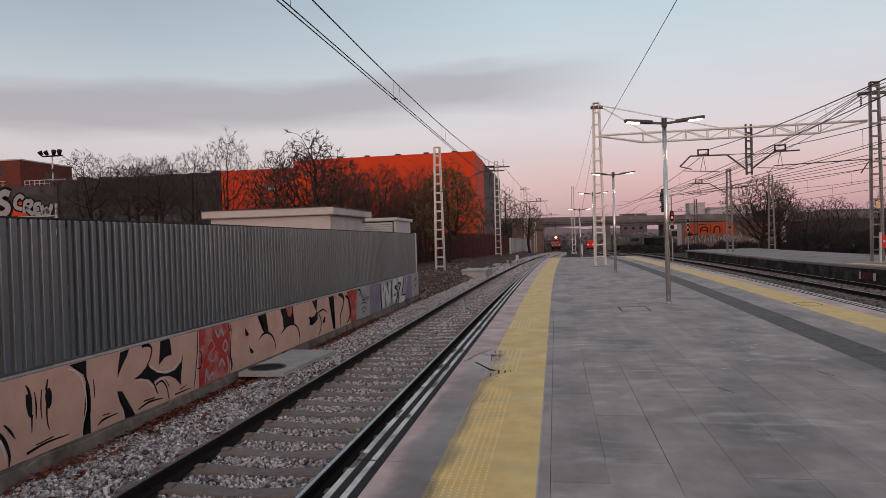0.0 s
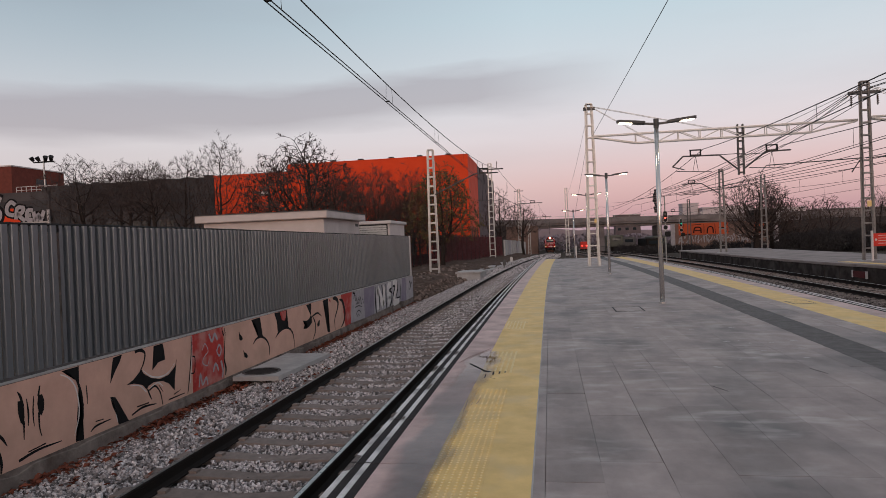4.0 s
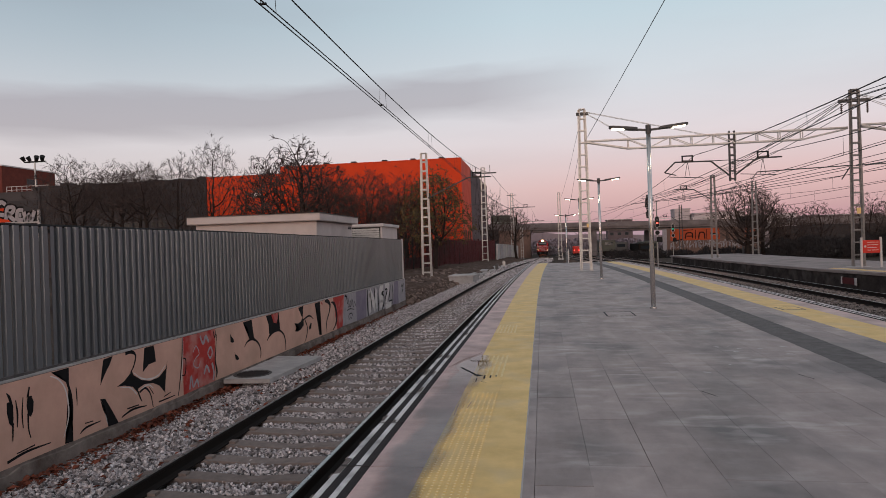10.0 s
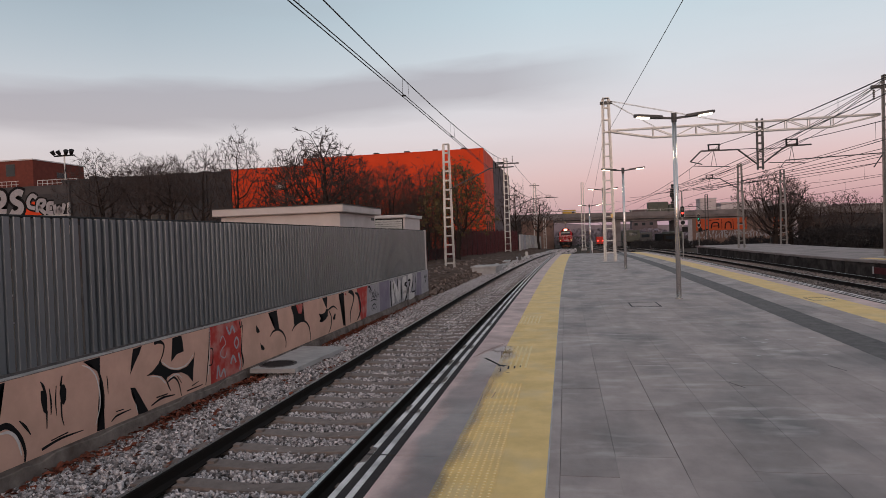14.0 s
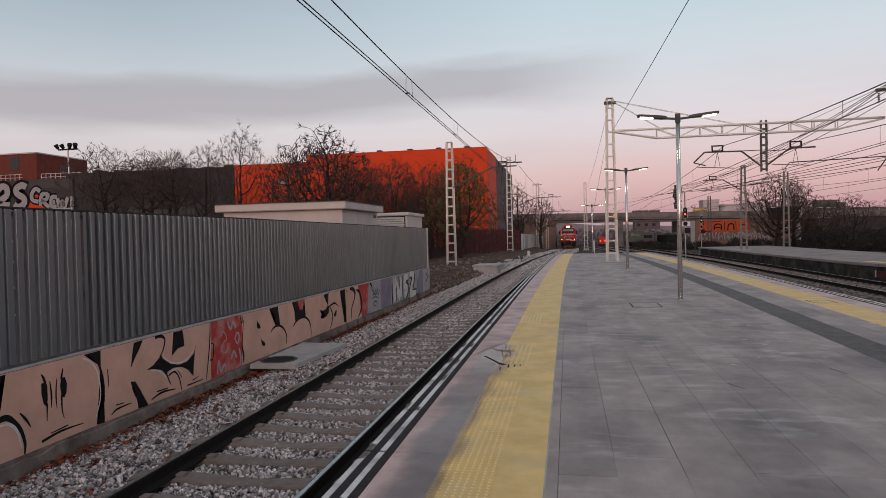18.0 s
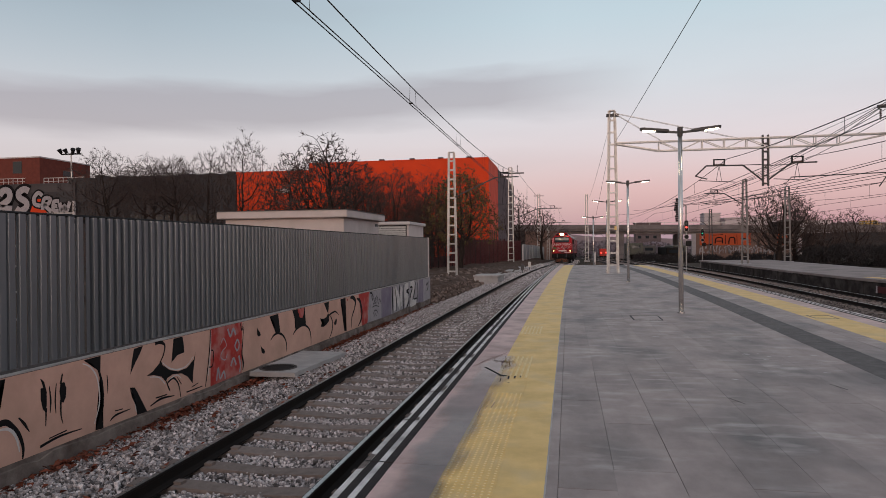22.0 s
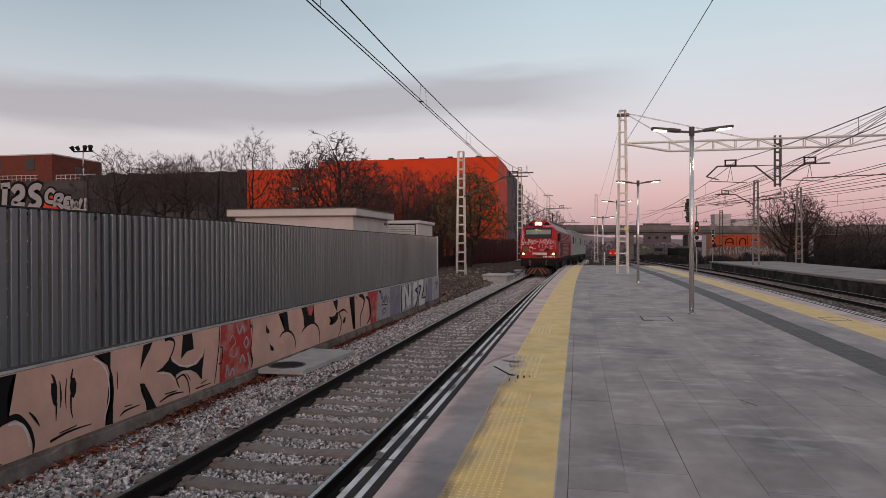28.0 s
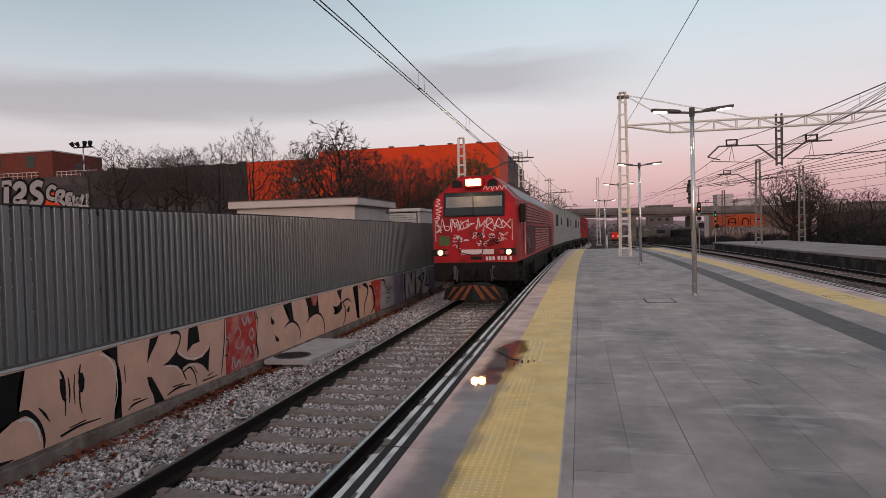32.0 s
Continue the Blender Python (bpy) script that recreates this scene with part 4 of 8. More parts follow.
strokes("black_outline", [
    [(25.0, 0.0, 0.05), (25.4, -0.02, 0.1), (25.05, -0.35, 0.1), (24.95, -0.7, 0.08)], [(25.95, 0.15, 0.08), (25.8, -0.2, 0.12), (25.6, -0.48, 0.06), (26.2, -0.5, 0.06)], [(26.3, 0.15, 0.06), (26.35, -0.3, 0.08), (26.2, -0.7, 0.04)],
    [(28.0, -0.1, 0.06), (28.2, 0.0, 0.06), (28.35, -0.18, 0.08), (28.1, -0.35, 0.05)], [(28.45, 0.05, 0.05), (28.6, -0.15, 0.05)],
], "gblack", 0.0045)


def fence():
    """Trapezoidal sheet on posts behind the wall's top edge, each sheet a part."""
    t = thing("sheet_metal_fence", None, "tall corrugated galvanised sheet fence on a concrete wall", "fence")
    pitch, top = 0.154, 2.03
    y = -5.66
    fx = WX - 0.15
    while y < WEND - 0.2:
        slotted = y < 6.6
        y1 = min(y + 8 * pitch, WEND - 0.06)
        runs, pts = [], []
        yy = y
        while yy < y1 - 0.02:
            if slotted:
                runs.append([(yy, 0.01), (yy + 0.016, 0.045), (yy + 0.100, 0.045), (yy + 0.116, 0.01)])
            else:
                pts += [(yy + a, d) for a, d in ((0.0, 0.062), (0.062, 0.062), (0.085, 0.0), (0.131, 0.0)) if yy + a <= y1]
            yy += pitch
        if not slotted:
            runs = [pts + [(y1, 0.062)]]
        for run in runs:
            verts, faces = [], []
            for a, d in run:
                zt = top - 0.004 * max(0, a - 12)
                verts += [(fx + d, a, WTOP + 0.01), (fx + d, a, zt), (fx + d - 0.004, a, zt), (fx + d - 0.004, a, WTOP + 0.01)]
            for i in range(len(run) - 1):
                for j in range(4):
                    faces.append((i * 4 + j, i * 4 + (j + 1) % 4, i * 4 + 4 + (j + 1) % 4, i * 4 + 4 + j))
            raw("board" if slotted else "sheet", verts, faces, "fence", t)
        y = y1 + (0.006 if not slotted else -0.030)
    part("top_rail", br((fx - 0.035, -6, top - 0.03), (fx - 0.035, WEND - 0.1, top - 0.10), 0.05), "dull", t)
    part("top_capping", tube([(fx + 0.012, -6, top + 0.008), (fx + 0.012, 12, top + 0.008), (fx + 0.012, WEND - 0.1, top - 0.060)], 0.022, 6), "dark", t)
    part("base_rail", br((fx + 0.05, -6, WTOP + 0.022), (fx + 0.05, WEND - 0.1, WTOP + 0.022), 0.03, 0.04), "dull", t)
    part("end_post", bx(fx - 0.05, WEND - 0.055, WTOP - 0.1, fx + 0.10, WEND + 0.05, top - 0.04, bev=0.01), "roofing", t, "pale painted steel end post")
    # added pale bars imitate the light that shows through the gaps
    for z in (1.66, 1.42, 1.12, 0.8):
        part("back_wire", br((fx - 0.10, -6, z), (fx - 0.10, 6.7, z), 0.012, n=5), "roofing", t, "pale bar added for the bright glints between open boards")
    yy = -4.0
    while yy < WEND - 1:
        part("post", bx(fx - 0.11, yy - 0.04, WTOP - 0.2, fx - 0.06, yy + 0.04, top - 0.07), "dull", t)
        yy += 2.4
    return t


fence()


def cable_slab():
    t = thing("cable_chamber", None, "pale concrete chamber slab with a dark oval manhole", "manhole")
    part("slab", poly(bmesh.new(), [(-6.06, 11.75, -0.86), (-5.15, 11.78, -0.86), (-5.0, 14.3, -0.86), (-6.06, 14.35, -0.86)], 0.085, (0, 0, 1)), "pale", t)
    bm = bmesh.new()
    bmesh.ops.create_circle(bm, cap_ends=True, segments=28, radius=0.32)
    bmesh.ops.transform(bm, matrix=pose(-5.70, 12.25, -0.771), verts=bm.verts)
    part("opening", bm, "dark", t, "dark round opening")
    bm = bmesh.new()
    n = 28
    ring = [[bm.verts.new((-5.70 + r * math.cos(2 * math.pi * i / n), 12.25 + r * math.sin(2 * math.pi * i / n), z)) for i in range(n)] for r, z in ((0.32, -0.765), (0.37, -0.765), (0.37, -0.775))]
    for a, b in zip(ring, ring[1:]):
        for i in range(n):
            bm.faces.new((a[i], a[(i + 1) % n], b[(i + 1) % n], b[i]))
    part("rim", bm, "dull", t)


cable_slab()


def left_bank():
    """Rough earth between the wall's end and the dark red fence."""
    rnd = random.Random(5)
    xs = [-26, -18, -13, -10, -8.5, -7.5, -6.7, -6.1, -5.7]
    hs = [-0.2, -0.2, -0.25, -0.3, -0.35, -0.45, -0.6, -0.85, -0.98]
    ys = [28.95 + 1.5 * i for i in range(60)]
    verts = [(x + ease(y) * 0.9, y, h + dip(y) + (0.0 if j in (0, 8) else rnd.uniform(-0.14, 0.14))) for y in ys for j, (x, h) in enumerate(zip(xs, hs))]
    k = len(xs)
    faces = [(j * k + i, j * k + i + 1, (j + 1) * k + i + 1, (j + 1) * k + i) for j in range(len(ys) - 1) for i in range(k - 1)]
    tagged(raw("earth_bank", verts, faces, "mud", smooth=True), "rough brown earth bank with rubble beside the line", "bank", kind="structure")


left_bank()


def concrete_block(name, m, sx, sy, sz, label):
    t = thing(name, m, label, "concrete block")
    part("block", bx(-sx / 2, -sy / 2, 0, sx / 2, sy / 2, sz * 0.82, bev=0.02), "pale", t)
    part("capping", bx(-sx / 2 - 0.08, -sy / 2 - 0.08, sz * 0.82, sx / 2 + 0.08, sy / 2 + 0.08, sz, bev=0.015), "pale", t)


concrete_block("cable_cabinet_base", pose(-5.3, 44.6, -0.98, 0, 0, -4), 1.6, 2.4, 0.62, "low pale concrete box beside the track")
for i, (x, y, s) in enumerate(((-6.6, 49, 0.8), (-6.3, 54, 0.8), (-5.9, 61, 1.0), (-5.6, 70, 1.2))):
    concrete_block("kerb_block", pose(x + ease(y) * 0.6, y, -0.98 + dip(y), 0, 0, 4 * i - 6), 0.5, 3.4 * s, 0.32, "pale concrete trough cover beside the track")


def cable_trough():
    """A line of loose concrete covers along the foot of the bank."""
    t = thing("cable_trough", None, "line of pale concrete trough covers beside the track", "cable trough")
    r = random.Random(19)
    y = 47.5
    while y < 112:
        d = 1.0 if y < 70 else 2.0
        x, z = track1(y) - 2.62 + r.uniform(-0.05, 0.05), -0.99 + dip(y)
        if r.random() < 0.88:
            cv = part("cover", bx(-0.24, 0.0, 0.0, 0.24, d - 0.05, 0.19 + r.uniform(-0.02, 0.03), bev=0.015), "pale", t)
            cv.matrix_basis = pose(x, y, z, r.uniform(-2, 2), r.uniform(-3, 3), r.uniform(-3, 3))
        y += d


cable_trough()


# ---------------------------------------------------------------- platform lamps
def platform_lamp():
    t = thing("platform_lamp", None, "brushed steel lamp post with two lit flat heads", "lamp post", "lamps on the platform")
    part("pole", br((0, 0, 0.02), (0, 0, 4.12), 0.057, n=14, r2=0.05), "pole", t, smooth=True)
    part("base_collar", br((0, 0, 0), (0, 0, 0.03), 0.085, n=14), "pole", t)
    part("cap", br((0, 0, 4.12), (0, 0, 4.32), 0.062, n=14), "dull", t)
    for s in (-1, 1):
        arm = part("arm", br((0, 0, 4.2), (s * 0.34, 0, 4.23), 0.035, 0.05), "dull", t)
        bm = bmesh.new()
        poly(bm, [(s * 0.26, -0.10, 4.21), (s * 0.40, -0.14, 4.225), (s * 0.82, -0.13, 4.27), (s * 0.90, -0.06, 4.28), (s * 0.90, 0.06, 4.28), (s * 0.82, 0.13, 4.27), (s * 0.40, 0.14, 4.225), (s * 0.26, 0.10, 4.21)], 0.055, (0, 0, 1))
        bmesh.ops.recalc_face_normals(bm, faces=bm.faces[:])
        head = part("lamp_head", bm, "dull", t)
        bm = poly(bmesh.new(), [(s * 0.56, -0.10, 4.226), (s * 0.84, -0.10, 4.256), (s * 0.84, 0.10, 4.256), (s * 0.56, 0.10, 4.226)], 0.012, (0, 0, 1))
        bmesh.ops.recalc_face_normals(bm, faces=bm.faces[:])
        part("light_panel", bm, "led", head, "glowing warm white panel")
    return t


LAMP = platform_lamp()
LAMP.matrix_world = pose(2.55, 16.1, 0, 0, 0, 2)
for x, y, a in ((2.48, 29.05, 1), (2.33, 41.6, -1), (1.95, 54.2, 0)):
    copy_thing(LAMP, pose(x, y, 0 if y < 53 else -0.45, 0, 0, a))
copy_thing(LAMP, pose(17.9, 33.0, -0.105, 0, 0, 0))["label"] = "brushed steel lamp post on the opposite platform"
for x, y in ((2.55, 16.1), (2.48, 29.05), (2.33, 41.6)):
    for s in (-1, 1):
        lp = new("lamp_light", bpy.data.lights.new("lamp_light", "SPOT"))
        lp.data.energy, lp.data.color, lp.data.spot_size, lp.data.shadow_soft_size = 7.0, (1.0, 0.82, 0.58), radians(140), 0.1
        lp.location = (x + s * 0.7, y, 4.2)


# ---------------------------------------------------------------- overhead line
def lattice_mast(name, h, w0, w1, label, pitch=0.62, leg=0.05, flat=0.10, tone="steel", foot=0.03):
    """Two channel legs joined by flat battens on both faces."""
    t = thing(name, None, label, "catenary mast", "overhead line masts")
    for s in (-1, 1):
        for d in (-1, 1):
            part("leg", br((s * w0 / 2, d * 0.11, -0.5), (s * w1 / 2, d * 0.09, h), leg, leg), tone, t)
        part("web", br((s * (w0 / 2 + 0.024), 0, -0.5), (s * (w1 / 2 + 0.024), 0, h), 0.010, 0.16), tone, t)
    z = 0.45
    while z < h - 0.1:
        w = w0 + (w1 - w0) * z / h
        for d in (-0.13, 0.12):
            part("batten", bx(-w / 2 - 0.02, d, z, w / 2 + 0.02, d + 0.012, z + flat), tone, t)
        z += pitch
    part("cap_plate", bx(-w1 / 2 - 0.05, -0.16, h, w1 / 2 + 0.05, 0.16, h + 0.05), tone, t)
    part("footing", bx(-w0 / 2 - 0.25, -0.35, -0.55, w0 / 2 + 0.25, 0.35, foot, bev=0.03), "pale", t)
    return t


def insulator(bm, p, q, r=0.06, k=5):
    p, q = Vector(p), Vector(q)
    bar(bm, p, q, 0.02, n=6)
    for i in range(k):
        a = p.lerp(q, (i + 0.6) / (k + 0.4))
        d = (q - p).normalized() * 0.03
        bar(bm, a - d, a + d, r, n=8, r2=r * 0.55)
    return bm


def cantilever(t, x0, y, zlow, x1, ztop, x2, hook, reg):
    """A bent tube from a column at x0 up to ztop at x1 and level to x2, with the messenger clamp and the registration arm."""
    arm = part("bracket_tube", br((x0, y, zlow), (x1, y, ztop), 0.045, n=8), "dull", t)
    part("bracket_tube", br((x1, y, ztop), (x2, y, ztop + 0.02), 0.04, n=8), "dull", t)
    xm = (x1 + x2) / 2 if hook is None else hook
    clamp = bmesh.new()
    for dx in (-0.26, 0.26):
        box(clamp, xm + dx - 0.03, y - 0.05, ztop, xm + dx + 0.03, y + 0.05, ztop + 0.34)
    box(clamp, xm - 0.3, y - 0.05, ztop + 0.30, xm + 0.3, y + 0.05, ztop + 0.36)
    part("messenger_clamp", clamp, "dark", t)
    part("insulator", insulator(bmesh.new(), (xm - 0.28, y, ztop + 0.06), (xm + 0.28, y, ztop + 0.06), 0.07), "insul", t)
    if reg:
        a, b = reg
        part("registration_arm", br((a, y, 4.98), (b, y, 4.86), 0.022, n=6), "dull", t)
        part("registration_stay", br((xm, y, ztop), (xm + 0.12, y, 4.95), 0.012, n=5), "wire", t)
        part("registration_stay", br((xm, y, ztop), (xm - 0.15, y, 4.95), 0.012, n=5), "wire", t)
    return arm


def place(t, m):
    t.matrix_world = m
    return t


# near line: masts on the left bank
m1 = place(lattice_mast("catenary_mast", 8.5, 0.56, 0.30, "pale galvanised lattice mast beside the near track"), pose(-7.72, 43.9, -0.62))
cantilever(m1, 0.2, 0, 5.5, 2.95, 6.75, 4.5, 3.55, (3.0, 4.6))
m2 = place(lattice_mast("catenary_mast", 12.1, 0.66, 0.36, "pale lattice mast with crossarm among the bare trees", 0.8), pose(-7.15, 83.5, -0.75))
part("crossarm", bx(-1.0, -0.06, 11.35, 1.7, 0.06, 11.5), "dull", m2)
part("insulator", insulator(bmesh.new(), (-0.9, 0, 11.5), (-0.9, 0, 12.2), 0.08), "insul", m2)
part("insulator", insulator(bmesh.new(), (0.9, 0, 11.5), (0.9, 0, 12.4), 0.08), "insul", m2)
cantilever(m2, 0.2, 0, 5.6, 3.4, 6.9, 6.4, 5.2, None)
m3 = place(lattice_mast("catenary_mast", 12.4, 0.6, 0.34, "distant lattice mast above the track", 0.8), pose(-5.45, 126.0, -1.2))
part("crossarm", bx(-0.9, -0.06, 12.0, 0.9, 0.06, 12.12), "dull", m3)
cantilever(m3, 0.2, 0, 5.9, 2.2, 7.0, 6.0, 4.6, None)
m3b = place(lattice_mast("catenary_mast", 8.0, 0.6, 0.34, "distant lattice mast near the road bridge", 0.8), pose(-5.0, 168.0, -2.2))
cantilever(m3b, 0.2, 0, 5.9, 2.2, 7.0, 6.0, 4.6, None)

# portal over the far tracks
PYY = 37.3
mr = place(lattice_mast("portal_mast", 8.9, 0.50, 0.25, "pale lattice portal mast standing on the platform", 0.66, 0.034, 0.06), pose(2.38, PYY, 0))
part("number_plate_board", bx(0.08, -0.17, 2.4, 0.2, -0.155, 2.6), "yellow", mr)
part("crossarm", bx(-0.3, -0.09, 8.6, 0.35, 0.09, 8.75), "dull", mr)
mb = place(lattice_mast("portal_mast", 8.95, 0.50, 0.34, "tall grey lattice mast on the opposite platform", 0.64, 0.04, 0.075, tone="midsteel", foot=-0.11), pose(16.1, PYY - 0.5, 0.02))
part("number_plate_board", bx(-0.1, -0.17, 2.6, 0.1, -0.155, 2.9), "yellow", mb)
part("crossarm", bx(-0.75, -0.08, 8.35, 0.75, 0.08, 8.5), "dull", mb)
for s in (-1, 1):
    part("insulator", insulator(bmesh.new(), (s * 0.62, 0, 8.3), (s * 0.62, 0, 7.75), 0.07), "insul", mb)


def portal_beam(name, x0, x1, y, zt, zb, label):
    t = thing(name, None, label, "portal beam")
    for d in (-0.16, 0.16):
        part("top_chord", br((x0, y + d, zt), (x1, y + d, zt), 0.07), "steel", t)
        part("bottom_chord", br((x0 + 2.2, y + d, zb), (x1 - 2.2, y + d, zb), 0.07), "steel", t)
        part("end_chord", br((x0, y + d, zt - 0.06), (x0 + 2.2, y + d, zb), 0.07), "steel", t)
        part("end_chord", br((x1, y + d, zt - 0.06), (x1 - 2.2, y + d, zb), 0.07), "steel", t)
    n = round((x1 - x0 - 4.4) / 1.15)
    for i in range(n + 1):
        x = x0 + 2.2 + (x1 - x0 - 4.4) * i / n
        for d in (-0.16, 0.16):
            part("upright", br((x, y + d, zb), (x, y + d, zt), 0.045), "steel", t)
            if i < n:
                xn = x0 + 2.2 + (x1 - x0 - 4.4) * (i + 1) / n
                a, b = (zb, zt) if i % 2 else (zt, zb)
                part("brace", br((x, y + d, a), (xn, y + d, b), 0.04), "steel", t)
    return t


beam = portal_beam("portal_beam", 2.62, 15.9, PYY, 7.14, 6.64, "galvanised lattice beam spanning two tracks")
beam2 = portal_beam("portal_beam", 16.35, 30.0, PYY - 0.5, 7.18, 6.68, "galvanised lattice beam reaching past the opposite platform")
for x in (5.0, 8.9):
    for d in (-0.1, 0.1):
        part("stay_wire", br((2.45, PYY + d, 8.8), (x, PYY + d, 7.16), 0.014, n=5), "steel", beam)
for x in (12.4, 13.9):
    for d in (-0.1, 0.1):
        part("stay_wire", br((16.0, PYY - 0.4 + d, 8.75), (x, PYY + d, 7.16), 0.014, n=5), "steel", beam)
for x in (19.5, 22.5):
    for d in (-0.1, 0.1):
        part("stay_wire", br((16.2, PYY - 0.5 + d, 8.75), (x, PYY - 0.5 + d, 7.2), 0.014, n=5), "steel", beam2)
for s in (-1, 1):
    part("column_leg", br((10.2 + s * 0.13, PYY, 7.3), (10.2 + s * 0.13, PYY, 4.62), 0.06, 0.2), "dull", beam)
for k in range(6):
    part("column_batten", bx(10.09, PYY - 0.11, 4.7 + 0.42 * k, 10.31, PYY + 0.11, 4.78 + 0.42 * k), "dull", beam)
cantilever(beam, 10.05, PYY, 4.92, 9.1, 5.74, 7.25, 7.9, (6.9, 8.7))
part("bracket_tube", br((7.25, PYY, 5.76), (6.7, PYY, 5.22), 0.04, n=8), "dull", beam)
part("bracket_tube", br((6.7, PYY, 5.22), (7.3, PYY, 5.05), 0.03, n=8), "dull", beam)
cantilever(beam, 10.35, PYY, 4.95, 11.45, 5.78, 12.7, 11.75, (10.6, 12.4))
part("line_arm", br((10.35, PYY, 5.75), (7.3, PYY, 5.75), 0.02, n=6), "wire", beam)
part("line_arm", br((10.1, PYY, 5.68), (11.5, PYY, 5.72), 0.02, n=6), "wire", beam)
# arm from the tall mast to the next drop
part("long_arm", br((-4.8, 0, 4.98), (-0.2, 0, 5.1), 0.03, n=6), "dull", mb)
part("arm_hook", br((-4.8, 0, 4.98), (-5.1, 0, 4.6), 0.02, n=6), "dull", mb)
part("arm_hook", br((-0.3, 0, 5.0), (-0.7, 0, 4.4), 0.03, n=6), "dull", mb)
part("long_arm", br((0.2, 0, 5.1), (5.8, 0, 5.16), 0.03, n=6), "dull", mb)

far = place(lattice_mast("catenary_mast", 6.9, 0.42, 0.22, "pale lattice mast at the end of the opposite platform", 0.7, 0.035, 0.07, tone="midsteel", foot=-0.09), pose(14.5, 59.0, 0))
cantilever(far, -0.2, 0, 4.9, -1.6, 5.8, -3.2, -2.4, (-3.3, -1.8))
far2 = place(lattice_mast("catenary_mast", 7.2, 0.5, 0.28, "grey lattice mast before the bare trees", 0.7, 0.035, 0.07, tone="midsteel"), pose(20.7, 68.6, -0.2))
far3 = place(lattice_mast("catenary_mast", 7.6, 0.5, 0.34, "grey lattice mast beyond the opposite platform", 0.7, tone="dull"), pose(24.8, 45.0, -0.2))
part("crossarm", bx(-1.2, -0.06, 7.0, 1.2, 0.06, 7.12), "dull", far3)
cantilever(far3, -0.2, 0, 5.0, -1.6, 5.9, -3.0, -2.3, (-3.2, -1.7))
for x, y, h in ((3.15, 118.0, 11.5), (12.0, 140.0, 8.0), (22.0, 110.0, 8.0), (9.7, 175.0, 8.0)):
    mm = place(lattice_mast("catenary_mast", h, 0.5, 0.3, "thin distant lattice mast between the tracks", 0.9, 0.04, 0.06, tone="steel" if h > 10 else "dull"), pose(x, y, -0.7 + dip(y)))
    if h < 10:
        cantilever(mm, -0.2, 0, 5.2, -1.4, 6.2, -3.4, -2.4, None)

def wire(name, pts, r, label, category="overhead wire"):
    return tagged(part(name, tube(pts, r), "wire"), label, category, "overhead wires")


def sag(p, q, drop, n=14):
    p, q = Vector(p), Vector(q)
    return [tuple(p.lerp(q, i / n) - Vector((0, 0, 4 * drop * (i / n) * (1 - i / n)))) for i in range(n + 1)]


# near track: messenger, twin contact wire, droppers
def near_line():
    supports = [(-3.3, -16.0), (-3.35 + 0.1, 43.9), (track1(83.5), 83.5), (track1(126), 126.0), (track1(168), 168.0), (track1(230), 230.0)]
    for i, ((xa, ya), (xb, yb)) in enumerate(zip(supports, supports[1:])):
        za, zb = 6.4 + dip(ya), 6.4 + dip(yb)
        mes = sag((xa, ya, za), (xb, yb, zb), 1.40 * ((yb - ya) / 60) ** 2, 24)
        t = thing("catenary_wires", None, "dark messenger and twin contact wires over the near track", "overhead wire", "overhead wires")
        part("messenger_wire", tube(mes, 0.011), "wire", t)
        for d in (-0.035, 0.035):
            part("contact_wire", br((xa + d, ya, 4.64 + dip(ya)), (xb + d, yb, 4.64 + dip(yb)), 0.009, n=5), "wire", t)
        n = round((yb - ya) / 5.8)
        for k in range(1, n):
            f = (k - 0.05) / n
            p = Vector(mes[0]).lerp(Vector(mes[-1]), f)
            drop = 4 * 1.40 * ((yb - ya) / 60) ** 2 * f * (1 - f)
            part("dropper", br((p.x - 0.02, p.y, p.z - drop), (p.x - 0.035, p.y, 4.64 + dip(p.y)), 0.006, n=4), "wire", t)
            part("dropper", br((p.x + 0.02, p.y + 0.32, p.z - drop), (p.x + 0.035, p.y + 0.32, 4.64 + dip(p.y)), 0.006, n=4), "wire", t)
            part("clamp", bx(p.x - 0.045, p.y - 0.012, 4.635 + dip(p.y), p.x + 0.045, p.y + 0.012, 4.66 + dip(p.y)), "dark", t)


near_line()


def far_line(line, supports):
    for ya, yb in zip(supports, supports[1:]):
        t = thing("catenary_wires", None, "dark messenger and contact wire over a far track", "overhead wire", "overhead wires")
        mes = sag((line(ya), ya, 6.1 + dip(ya)), (line(yb), yb, 6.1 + dip(yb)), 1.1 * ((yb - ya) / 60) ** 2, 16)
        part("messenger_wire", tube(mes, 0.017), "wire", t)
        part("contact_wire", br((line(ya), ya, 4.85 + dip(ya)), (line(yb), yb, 4.85 + dip(yb)), 0.015, n=5), "wire", t)
        n = round((yb - ya) / 8)
        for k in range(1, n):
            f = k / n
            p = Vector(mes[0]).lerp(Vector(mes[-1]), f)
            drop = 4 * 1.1 * ((yb - ya) / 60) ** 2 * f * (1 - f)
            part("dropper", br((p.x, p.y, p.z - drop), (p.x, p.y, 4.85 + dip(p.y)), 0.011, n=4), "wire", t)


far_line(track2, (-18, PYY, 96, 150, 205))
far_line(lambda y: track3(y) + 0.65, (-18, PYY, 59, 96, 140, 200))
far_line(lambda y: 22.0 - 0.03 * max(0, y - 37), (-10, PYY, 68.6, 110, 170))
far_line(lambda y: 27.0 - 0.04 * max(0, y - 37), (-10, PYY, 75, 120, 170))

